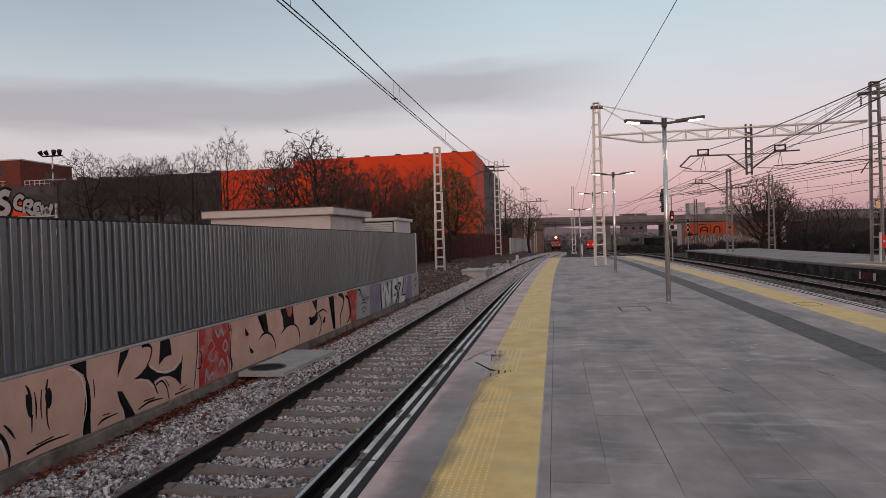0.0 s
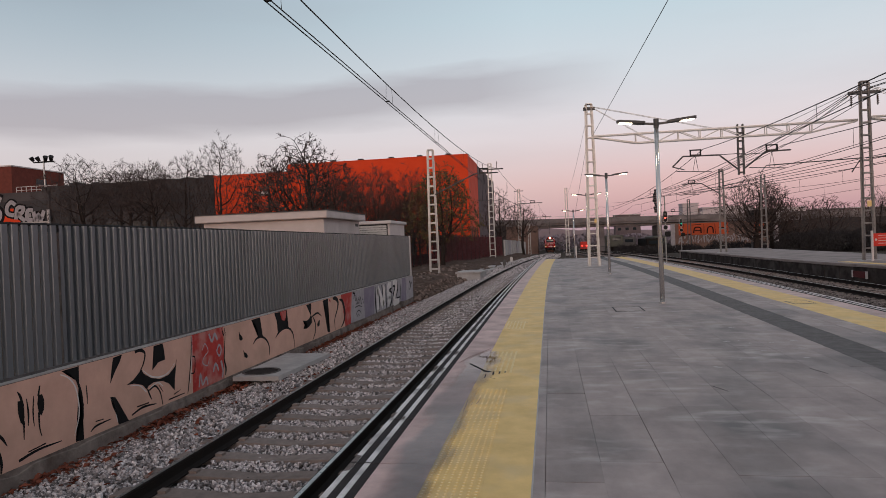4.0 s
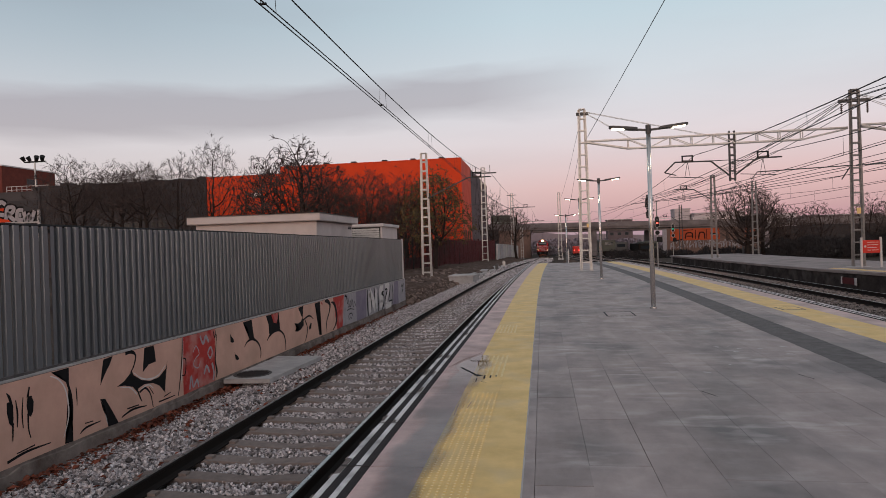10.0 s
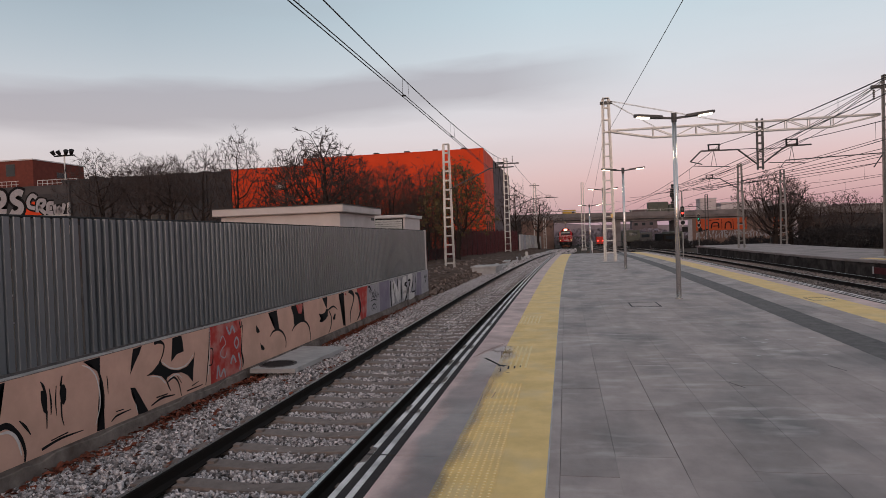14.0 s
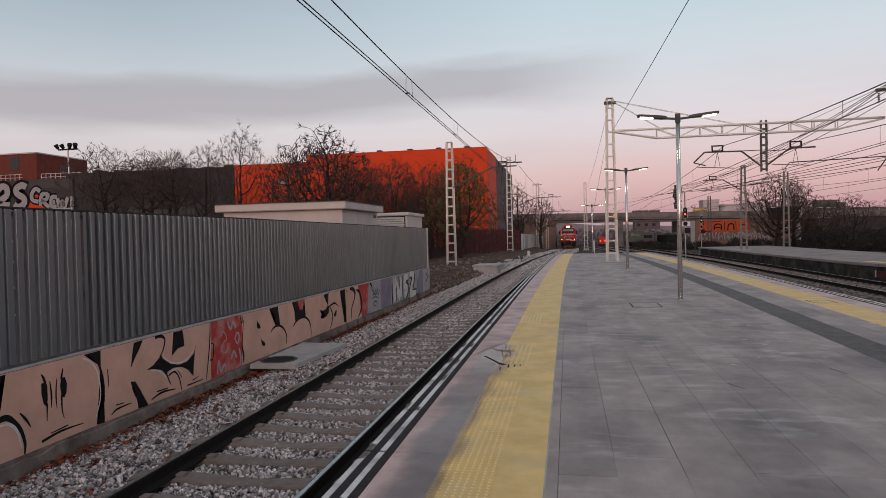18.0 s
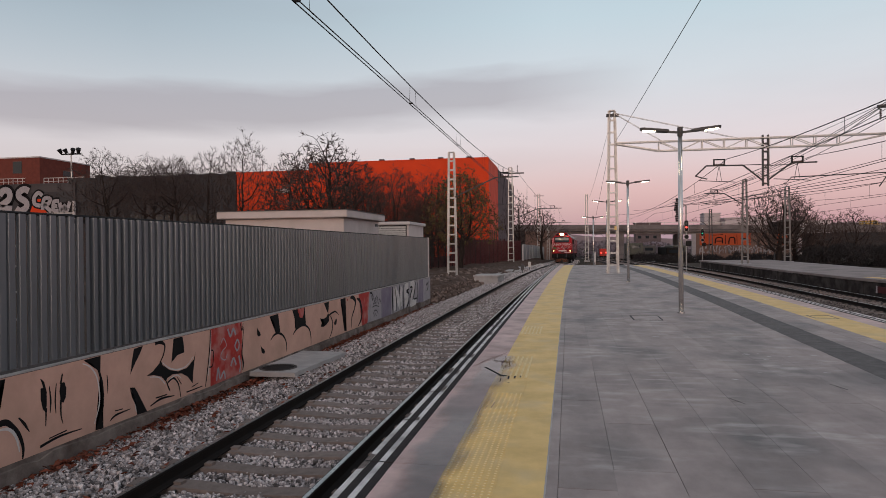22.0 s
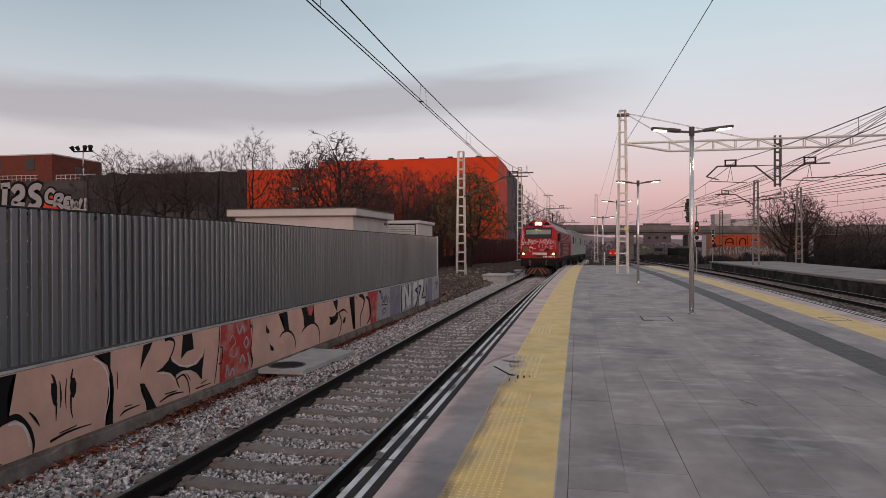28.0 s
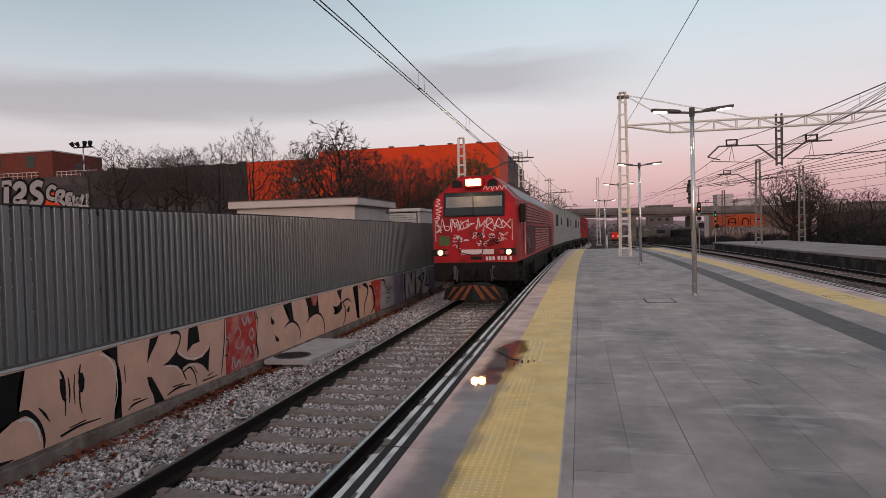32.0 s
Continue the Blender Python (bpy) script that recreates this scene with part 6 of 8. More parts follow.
def parked_wagons():
    for i, (x, y, w, h, m, lb) in enumerate(((14.6, 150, 2.9, 3.6, "truck", "dark green wagon parked under the bridge"), (18.4, 160, 3.0, 3.2, "dull", "grey wagon parked beside the far tracks"), (22.4, 150, 3.0, 2.6, "grime", "dark flat wagon parked beside the far tracks"), (26.0, 164, 3.0, 3.2, "truck", "dark wagon parked beside the far tracks"))):
        t = thing("parked_wagon", pose(x, y, -0.9 + dip(y)), lb, "wagon", "parked wagons")
        part("body", bx(-w / 2, 0, 1.1, w / 2, 14, h, bev=0.1), m, t)
        part("frame", bx(-w / 2 + 0.1, 0.2, 0.75, w / 2 - 0.1, 13.8, 1.09), "grime", t)
        for yy in (2.0, 11.5):
            part("bogie", bx(-1.1, yy - 1.0, 0.05, 1.1, yy + 1.0, 0.75, bev=0.1), "grime", t)
        part("end_window", bx(-w * 0.3, -0.03, h - 1.2, w * 0.3, 0.0, h - 0.5), "glassy", t)
    t = thing("maintenance_trolley", pose(7.6, 150, -1.55), "small red rail trolley with lit lamps", "trolley")
    part("body", bx(-0.85, 0, 0.6, 0.85, 2.4, 2.2, bev=0.1), "signred", t)
    part("frame", bx(-0.9, -0.1, 0.25, 0.9, 2.5, 0.6), "grime", t)
    for s in (-0.5, 0.5):
        part("lamp", br((s, -0.06, 1.3), (s, 0.0, 1.3), 0.14, n=10), "redlamp", t)
    # pale site fencing and stacked material past the platform end
    f = thing("site_fence", None, "pale mesh site fence past the platform end", "fence")
    for i in range(12):
        x = 2.2 + 0.55 * i
        part("bar", bx(x, 98, -1.25, x + 0.05, 98.04, 0.2), "dull", f)
    for z in (-0.3, 0.35):
        part("rail", bx(2.2, 98.06, z - 0.2, 8.5, 98.1, z - 0.15), "dull", f)
    g = thing("gravel_heap", pose(3.0, 72, -1.0 + dip(72)), "low heap of grey gravel beyond the platform end", "heap", kind="stuff")
    rr = random.Random(11)
    vs, fs, n = [(0, 0, 0.85)], [], 16
    for j, (r, z) in enumerate(((0.5, 0.7), (1.1, 0.35), (1.7, 0.0))):
        vs += [(r * math.cos(2 * math.pi * i / n) * rr.uniform(0.85, 1.15), 3.5 * r * math.sin(2 * math.pi * i / n), z * rr.uniform(0.8, 1.1)) for i in range(n)]
    for i in range(n):
        fs.append((0, 1 + i, 1 + (i + 1) % n))
        for j in range(2):
            p = 1 + j * n
            fs.append((p + i, p + n + i, p + n + (i + 1) % n, p + (i + 1) % n))
    raw("heap", vs, fs, "mud", g)
    d = thing("platform_end_ramp", None, "concrete ramp at the platform end", "ramp", kind="structure")
    part("ramp", poly(bmesh.new(), [(-0.4, 53.0, -0.02), (-0.4, 57.5, -0.95), (-0.4, 53.0, -0.95)], 7.0, (1, 0, 0)), "concrete", d)


parked_wagons()


def tufts(name, spots, material, label, seed, size=(0.5, 1.1), category="bush", thin=1.0):
    """A mass of small leaf clumps, or of bare twigs where the blades are thin."""
    r = np.random.default_rng(seed)
    verts, faces = [], []
    for (cx, cy, cz, rx, ry, rz, n) in spots:
        p = r.normal(size=(n, 3))
        p /= np.linalg.norm(p, axis=1)[:, None]
        p *= r.uniform(0.35, 1.0, size=(n, 1)) ** 0.5
        for q in p:
            c = np.array((cx + q[0] * rx, cy + q[1] * ry, cz + q[2] * rz))
            s = r.uniform(*size) * 0.3
            u, v = r.normal(size=3), r.normal(size=3)
            u, v = u / np.linalg.norm(u) * s, v / np.linalg.norm(v) * s * thin
            u[2] = abs(u[2]) * (1.0 if thin > 0.5 else 1.4)
            k = len(verts)
            verts += [c - u, c + v, c + u * 1.1, c - v]
            faces.append((k, k + 1, k + 2, k + 3))
    return tagged(raw(name, verts, faces, material), label, category, kind="stuff")


rh = random.Random(21)
tufts("hedge", [(27.0 + i * 1.5, 82 + rh.uniform(-3, 3), -0.2 + 0.045 * i, 2.0, 2.0, 1.25 + 0.075 * i + rh.uniform(-0.3, 0.6), 3400 + 90 * i) for i in range(22)], "bush", "dark bare hedge and scrub behind the opposite platform", 1, (0.22, 0.7), thin=0.22)
tufts("scrub", [(11.5 + i * 1.6, 108 + rh.uniform(-3, 3), -1.1, 1.7, 1.5, 1.0 + rh.uniform(-0.3, 0.5), 1400) for i in range(16)], "bush", "dark scrub before the painted wall", 2, (0.35, 1.0), thin=0.2)
tufts("far_woods", [(-40 + i * 9, 250 + rh.uniform(-15, 15), 0.0, 7, 5, 2.4 + rh.uniform(-0.8, 1.0), 700) for i in range(26)], "hill", "bare woods in the distance, paled as if by haze", 3, (0.8, 2.2), "woods")
tufts("bank_scrub", [(-11 - i * 1.7, 64 + rh.uniform(-3, 3), (1.6 if i > 15 else 2.9 if i > 9 else 2.7) + rh.uniform(-0.4, 0.6), 2.3, 2.2, 2.9 + rh.uniform(-0.6, 0.8), 3800 if i < 10 else 700) for i in range(28)], "brush", "brown tangle of scrub under the bare trees", 4, (0.4, 1.2), thin=0.05)
rw = random.Random(4)
hills = bmesh.new()
prev = None
for i in range(61):
    a = radians(-75 + 150 * i / 60)
    h = 16 + 7 * math.sin(i * 0.7) + rw.uniform(-3, 3)
    cur = (hills.verts.new((1300 * math.sin(a), 1300 * math.cos(a), -6)), hills.verts.new((1300 * math.sin(a), 1300 * math.cos(a), h)))
    if prev:
        hills.faces.new((prev[0], cur[0], cur[1], prev[1]))
    prev = cur
tagged(part("backdrop", hills, "hill"), "low line of distant hills, paled as if by haze", "hills", kind="structure")


# ---------------------------------------------------------------- bare trees
def tree(base, height, width, seed, label, low=0.3, leaves=None, count=950, fine=0.013, name="bare_tree", shape=1.0, grain=0.030, twigs_each=6):
    """A bare tree: boughs grow towards points strewn through the crown, and thicken towards the trunk; fine twigs at the ends."""
    r = np.random.default_rng(seed)
    h0 = height * low
    p = r.normal(size=(count * 3, 3))
    p /= np.linalg.norm(p, axis=1)[:, None]
    p *= (r.uniform(0.12, 1.0, size=(len(p), 1)) ** 0.45) * r.uniform(0.82, 1.0, size=(len(p), 1))
    lump = 1.0 + 0.22 * np.sin(3 * np.arctan2(p[:, 1], p[:, 0]) + seed) * np.cos(4 * p[:, 2] + seed)
    p *= lump[:, None]
    p = p[:count]
    taper = np.clip(1.0 - 0.35 * shape * p[:, 2], 0.4, 1.4)
    pts = np.stack((p[:, 0] * width / 2 * taper, p[:, 1] * width / 2 * taper, h0 + (p[:, 2] + 1) / 2 * (height - h0)), 1)
    step = height * grain
    nodes, parent = [np.array((0.0, 0.0, -0.3))], [-1]
    lean = r.normal(size=2) * 0.04
    z = 0.0
    while z < h0 * 0.95:
        nodes.append(nodes[-1] + np.array((lean[0] * step + r.normal() * 0.03, lean[1] * step, step)))
        parent.append(len(nodes) - 2)
        z += step
    near = np.zeros(count, int)
    dist = np.full(count, 1e9)
    alive = np.ones(count, bool)
    fresh = list(range(len(nodes)))
    spawned = {}
    for _ in range(110):
        for k in fresh:
            d = np.linalg.norm(pts - nodes[k], axis=1)
            m = d < dist
            dist[m], near[m] = d[m], k
        alive &= dist > step * 1.15
        if not alive.any():
            break
        fresh = []
        for k in np.unique(near[alive]):
            if spawned.get(k, 0) >= 3:
                alive[near == k] = False
                continue
            spawned[k] = spawned.get(k, 0) + 1
            d = pts[alive & (near == k)] - nodes[k]
            v = (d / np.linalg.norm(d, axis=1)[:, None]).sum(0)
            v = v / (np.linalg.norm(v) + 1e-6) + r.normal(size=3) * 0.13
            if parent[k] >= 0:
                v += 0.5 * (nodes[k] - nodes[parent[k]]) / step
            nodes.append(nodes[k] + v / np.linalg.norm(v) * step)
            parent.append(int(k))
            fresh.append(len(nodes) - 1)
        if len(nodes) > 9000:
            break
    n = len(nodes)
    kids = [0] * n
    area = np.zeros(n)
    for i in range(n - 1, 0, -1):
        if area[i] == 0:
            area[i] = fine ** 2.1
        area[parent[i]] += area[i]
        kids[parent[i]] += 1
    rad = np.maximum(area, fine ** 2.1) ** (1 / 2.1)
    limbs, twigs, tips = [], [], []
    for i in range(1, n):
        a, b = Vector(nodes[parent[i]]), Vector(nodes[i])
        ra = min(rad[parent[i]], rad[i] * 1.5)
        (limbs if rad[i] > fine * 3.2 else twigs).append(([a, b], [ra, rad[i]]))
        if kids[i] == 0 or (rad[i] < fine * 2.4 and i % 2):
            along = (b - a).normalized()
            for _ in range(twigs_each if kids[i] == 0 else 2):
                q = b
                d = (along + Vector(r.normal(size=3)) * 0.5 + Vector((0, 0, 0.25))).normalized()
                path = [q, q + d * step * float(r.uniform(0.7, 1.7))]
                q = path[1]
                twigs.append((path, [fine * 0.8, fine * 0.45]))
                tips.append(q)
    k = 1.0
    r = random.Random(seed)
    t = thing(name, pose(*base), label, "tree", "bare trees")

    def tubes(nm, paths, sides, mat):
        verts, faces = [], []
        for pts, rr in paths:
            s0 = len(verts)
            for i, (p, rad) in enumerate(zip(pts, rr)):
                d = (pts[min(i + 1, len(pts) - 1)] - pts[max(i - 1, 0)]).normalized()
                u = d.orthogonal().normalized()
                v = d.cross(u)
                for j in range(sides):
                    a = 2 * math.pi * j / sides
                    c = p + (u * math.cos(a) + v * math.sin(a)) * rad
                    verts.append((c.x * k, c.y * k, c.z * k))
            for i in range(len(pts) - 1):
                for j in range(sides):
                    a, b = s0 + i * sides + j, s0 + i * sides + (j + 1) % sides
                    faces.append((a, b, b + sides, a + sides))
        return raw(nm, verts, faces, mat, t)

    tubes("trunk", limbs, 6, "bark")
    cr = tubes("crown", twigs, 3, "twig")
    if leaves:
        mat, share, size = leaves
        verts, faces = [], []
        for p in tips:
            if r.random() > share:
                continue
            for _ in range(2):
                c = p * k + Vector((r.uniform(-0.15, 0.15), r.uniform(-0.15, 0.15), r.uniform(-0.15, 0.15)))
                u = Vector((r.uniform(-1, 1), r.uniform(-1, 1), r.uniform(-1, 1))).normalized() * size
                v = u.orthogonal().normalized() * size * 0.7
                s0 = len(verts)
                verts += [c - u, c + v, c + u, c - v]
                faces.append((s0, s0 + 1, s0 + 2, s0 + 3))
        raw("leaves", verts, faces, mat, t)
    return t


tree((-31.3, 60, -0.4), 13.2, 6.0, 11, "tall slender bare tree behind the shed", low=0.2, shape=0.3, count=2200, fine=0.012, twigs_each=9)
tree((-22.9, 60, -0.4), 12.6, 11.8, 12, "broad dark bare tree with seed clusters", leaves=("leaf_d", 0.05, 0.09), fine=0.025, count=1900, low=0.16, grain=0.034, twigs_each=8)
tree((-27.2, 62, -0.4), 11.2, 6.6, 13, "dark bare tree with seed clusters", leaves=("leaf_d", 0.05, 0.10), fine=0.019, count=900)
tree((-46.5, 60, -0.4), 12.2, 8.2, 14, "bare tree before the dark warehouse", count=1500, fine=0.0125, twigs_each=8, low=0.46)
tree((-42.3, 62, -0.4), 11.2, 7.4, 15, "bare tree before the dark warehouse", count=1500, fine=0.0125, twigs_each=8, low=0.46)
tree((-38.8, 60, -0.4), 11.1, 7.0, 16, "bare tree before the dark warehouse", count=1500, fine=0.0125, twigs_each=8, low=0.46)
tree((-35.6, 61, -0.4), 12.0, 5.6, 17, "slender bare tree before the dark warehouse", shape=0.3, count=2000, fine=0.0125, twigs_each=9)
tree((-51.0, 66, -0.4), 10.8, 7.6, 18, "bare tree before the graffiti wall", count=2000, fine=0.0135, twigs_each=8)
tree((-19.0, 58, -0.4), 9.4, 7.6, 19, "twiggy bare tree before the orange building", low=0.08, count=2000, fine=0.0095, shape=0.3, twigs_each=8)
tree((-15.2, 57, -0.4), 9.2, 7.4, 20, "twiggy bare tree before the orange building", low=0.08, count=2000, fine=0.0095, shape=0.3, twigs_each=8)
tree((-12.0, 58, -0.4), 8.8, 6.6, 23, "twiggy bare tree before the orange building", low=0.08, count=1800, fine=0.0095, shape=0.3, twigs_each=8)
tree((-21.0, 63, -0.4), 9.6, 7.0, 41, "twiggy bare tree before the orange building", low=0.06, count=2000, fine=0.0095, shape=0.3, twigs_each=8)
tree((-17.0, 63, -0.4), 9.8, 7.6, 42, "twiggy bare tree before the orange building", low=0.06, count=1800, fine=0.0095, shape=0.3, twigs_each=8)
tree((-13.4, 63, -0.4), 9.2, 7.0, 43, "twiggy bare tree before the orange building", low=0.06, count=2000, fine=0.0095, shape=0.3, twigs_each=8)
tree((-49.0, 70, -0.4), 13.0, 7.4, 44, "bare tree before the dark warehouse", count=1500, fine=0.0125, twigs_each=8, low=0.46)
tree((-44.0, 68, -0.4), 12.4, 7.0, 45, "bare tree before the dark warehouse", count=1500, fine=0.0125, twigs_each=8, low=0.46)
tree((-8.9, 55, -0.5), 8.6, 6.2, 24, "slim tree with a few turning leaves", leaves=("leaf_o", 0.95, 0.085), low=0.2, name="turning_tree", count=1500, twigs_each=5)
tree((-7.4, 99, -1.0), 10.4, 6.0, 25, "bare tree beside the lattice mast", fine=0.015, count=1500, low=0.22)
tree((-4.3, 112, -1.2), 9.4, 6.0, 26, "bare tree leaning over the pale wall", fine=0.018, count=800)
tree((23.2, 80, -0.9), 8.9, 8.8, 27, "round bare tree behind the opposite platform", fine=0.014, count=3000, low=0.12, shape=0.1, twigs_each=8)
tree((26.2, 84, -0.9), 7.6, 6.5, 28, "round bare tree behind the opposite platform", fine=0.016, low=0.15)
for x, y, h, w, seed in ((30.0, 86, 6.4, 6.0, 29), (34.0, 88, 6.6, 6.5, 30), (38.0, 84, 6.9, 6.5, 31), (42.5, 88, 7.2, 7.0, 33), (47.0, 90, 6.6, 6.0, 34)):
    tree((x, y, -0.9), h, w, seed, "bare tree in the scrub beyond the platforms", fine=0.0115, low=0.1, count=1300, shape=0.3, twigs_each=8)


# ---------------------------------------------------------------- the train
def bogie(parent, yc, wheels, keyed):
    b = part("bogie", bx(-1.12, yc - 2.1, 0.42, -0.98, yc + 2.1, 0.86, bev=0.03), "grime", parent)
    part("side_frame", bx(0.98, yc - 2.1, 0.42, 1.12, yc + 2.1, 0.86, bev=0.03), "grime", b)
    part("bolster", bx(-1.0, yc - 0.4, 0.5, 1.0, yc + 0.4, 0.95), "grime", b)
    for dy in (-1.2, 1.2):
        for s in (-1, 1):
            part("spring", br((s * 1.06, yc + dy, 0.55), (s * 1.06, yc + dy, 1.0), 0.12, n=10), "grime", b)
            part("axle_box", bx(s * 1.06 - 0.09, yc + dy * 1.5 - 0.16, 0.36, s * 1.06 + 0.09, yc + dy * 1.5 + 0.16, 0.62, bev=0.02), "grime", b)
    for dy in wheels:
        w = thing("wheelset", pose(0, yc + dy, 0.5))
        w.parent = parent
        bm = bmesh.new()
        for s in (-1, 1):
            bar(bm, (s * 0.80, 0, 0), (s * 0.93, 0, 0), 0.5, n=24)
            bar(bm, (s * 0.76, 0, 0), (s * 0.80, 0, 0), 0.53, n=24)
            bar(bm, (s * 0.93, 0, 0), (s * 0.955, 0, 0), 0.2, n=12)
            for k in range(5):
                a = 2 * math.pi * k / 5
                bar(bm, (s * 0.93, 0.33 * math.cos(a), 0.33 * math.sin(a)), (s * 0.945, 0.33 * math.cos(a), 0.33 * math.sin(a)), 0.06, n=8)
        bar(bm, (-0.8, 0, 0), (0.8, 0, 0), 0.08, n=10)
        part("wheelset", bm, "grime", w)
        keyed.append((w, yc + dy))


LW = 1.36                                   # half width behind the cab


def front_y(z):
    return 0.0 if z <= 2.72 else (z - 2.72) * 0.27 if z <= 3.56 else 0.227 + (z - 3.56) * 0.75


def locomotive():
    t = thing("diesel_locomotive", None, "red diesel freight locomotive covered in white graffiti tags", "locomotive")
    keyed = []
    side = [(1.0, 1.31), (1.0, 1.6), (1.0, 2.72), (0.99, 3.30), (0.80, 3.56), (0.56, 3.90), (0.40, 4.08)]   # share of half width, height
    sections = [(0.0, 1.315), (0.35, 1.335), (1.8, LW), (3.2, LW), (18.6, LW), (21.6, LW)]
    verts, faces = [], []
    k = 2 * len(side)
    for i, (y, w) in enumerate(sections):
        ring = [(-a * w, z) for a, z in side] + [(a * w, z) for a, z in reversed(side)]
        for x, z in ring:
            yy = y + front_y(z) if i == 0 else y + max(0.0, front_y(z) - 0.1) * 0.8 if i == 1 else y
            verts.append((x, yy, z))
    for i in range(len(sections) - 1):
        for j in range(k):
            a, b = i * k + j, i * k + (j + 1) % k
            faces.append((b, a, a + k, b + k))
    n = len(side)
    for j in range(n - 1):
        faces.append((j, j + 1, k - 2 - j, k - 1 - j))
        e = (len(sections) - 1) * k
        faces.append((e + k - 1 - j, e + k - 2 - j, e + j + 1, e + j))
    body = raw("body", verts, faces, "loco", t)

    def on_front(u, v):
        return (u, front_y(v) - 0.012, v)

    def front_plate(nm, x0, z0, x1, z1, mat, lift, parent, thick=0.02):
        pts = [(x0, front_y(z0) - lift, z0), (x1, front_y(z0) - lift, z0), (x1, front_y(z1) - lift, z1), (x0, front_y(z1) - lift, z1)]
        bm = poly(bmesh.new(), pts, thick, (0, -1, 0))
        bmesh.ops.recalc_face_normals(bm, faces=bm.faces[:])
        return part(nm, bm, mat, parent)

    scr = front_plate("windscreen", -0.98, 2.76, 0.98, 3.54, "dark", 0.004, t)
    front_plate("glass_pane", -0.92, 2.81, 0.92, 3.49, "glassy", 0.026, scr, 0.006)
    # pale reflection across the upper glass, painted as a grey plate
    front_plate("blind", -0.90, 3.06, 0.90, 3.40, "blind", 0.034, scr, 0.004)
    part("wiper", br((0.0, front_y(2.8) - 0.06, 2.8), (-0.03, front_y(3.42) - 0.06, 3.42), 0.025), "dark", scr)
    part("wiper", br((-0.35, front_y(2.8) - 0.06, 2.79), (0.05, front_y(2.83) - 0.06, 2.83), 0.022), "dark", scr)
    # upper headlamp box and two round horns
    hb = part("headlamp_box", bx(-0.30, 0.12, 3.68, 0.30, 0.62, 4.0, bev=0.03), "loco", t)
    # no lamp itself: the bezel glows to imitate glare round the two lamps
    part("lamp_bezel", bx(-0.25, 0.10, 3.73, 0.25, 0.125, 3.95, bev=0.02), "lamp_glare", hb, "bezel made to glow for the headlamps' glare")
    for dx in (-0.115, 0.115):
        part("headlamp", br((dx, 0.075, 3.84), (dx, 0.11, 3.84), 0.095, n=18), "head", hb, "bright warm headlamp")
    for s in (-1, 1):
        part("horn_grille", br((s * 0.58, 0.33, 3.78), (s * 0.58, 0.55, 3.78), 0.17, n=18), "dark", t)
        lamp = part("lamp_cluster", bx(s * 1.08 - 0.26, -0.035, 1.53, s * 1.08 + 0.22, 0.02, 1.74, bev=0.02), "dark", t)
        part("low_headlamp", br((s * 1.09, -0.06, 1.63), (s * 1.09, -0.03, 1.63), 0.085, n=18), "headlow", lamp, "lit round headlamp")
        part("tail_lamp", br((s * 0.88, -0.055, 1.63), (s * 0.88, -0.03, 1.63), 0.075, n=18), "gred", lamp)
        part("handrail", br((s * 1.22, -0.07, 2.0), (s * 1.22, -0.07, 2.65), 0.015, n=6), "steel", t)
        part("buffer_plate", br((s * 0.87, -0.48, 1.02), (s * 0.87, -0.42, 1.02), 0.24, n=18), "grime", t)
        part("buffer_shank", br((s * 0.87, -0.42, 1.02), (s * 0.87, 0.2, 1.02), 0.12, n=12), "grime", t)
        part("rail_guard", bx(s * 0.87 - 0.05, 0.1, 0.1, s * 0.87 + 0.05, 0.25, 0.5), "grime", t)
        part("brake_hose", br((s * 0.32, -0.1, 1.1), (s * 0.40, -0.16, 0.62), 0.03, n=6), "dark", t)
        part("brake_hose", br((s * 0.52, -0.1, 1.1), (s * 0.56, -0.14, 0.72), 0.025, n=6), "dull", t)
    front_plate("white_band", -0.42, 1.56, 0.62, 1.72, "tag", 0.006, t, 0.008)
    front_plate("white_band", 0.92, 1.55, 1.3, 1.73, "tag", 0.003, t, 0.003)
    front_plate("green_patch", -1.12, 1.86, -0.78, 2.16, "green", 0.006, t, 0.004)
    front_plate("dark_socket", -0.12, 1.40, 0.24, 1.50, "dark", 0.006, t, 0.02)
    # running number and lettering as plain bars
    x = 0.36
    for i in range(9):
        if i in (3, 7):
            x += 0.06
            continue
        front_plate("number_bar", x, 1.37, x + 0.075, 1.49, "tag", 0.006, t, 0.003)
        x += 0.105
    # white spray tags
    r = random.Random(6)
    tags = []
    xx = -1.26
    big = [[(0, 0.32), (0.16, 0.34), (0.02, 0.2), (0.2, 0.12), (0.02, 0.0), (0.22, 0.02)], [(0, 0.3), (0.06, 0.02), (0.2, 0.06), (0.26, 0.32)], [(0.0, 0.0), (0.05, 0.3), (0.12, 0.06), (0.2, 0.3), (0.26, 0.02)],
           [(0.28, 0.28), (0.06, 0.22), (0.04, 0.04), (0.3, 0.1)], [(0.0, 0.15), (0.2, 0.18)], [(0.0, 0.0), (0.06, 0.32), (0.1, 0.12), (0.26, 0.3)], [(0.05, 0.02), (0.08, 0.3), (0.24, 0.26), (0.06, 0.14), (0.26, 0.0)],
           [(0.0, 0.0), (0.16, 0.34), (0.26, 0.02), (0.04, 0.12)], [(0.0, 0.3), (0.26, 0.02)], [(0.26, 0.3), (0.02, 0.0)]]
    for s in big:
        tags.append([(xx + a * 1.05, 2.32 + b * 1.15 + 0.05 * r.uniform(-1, 1), 0.028) for a, b in s])
        xx += 0.27 if s is not big[-2] else 0.0
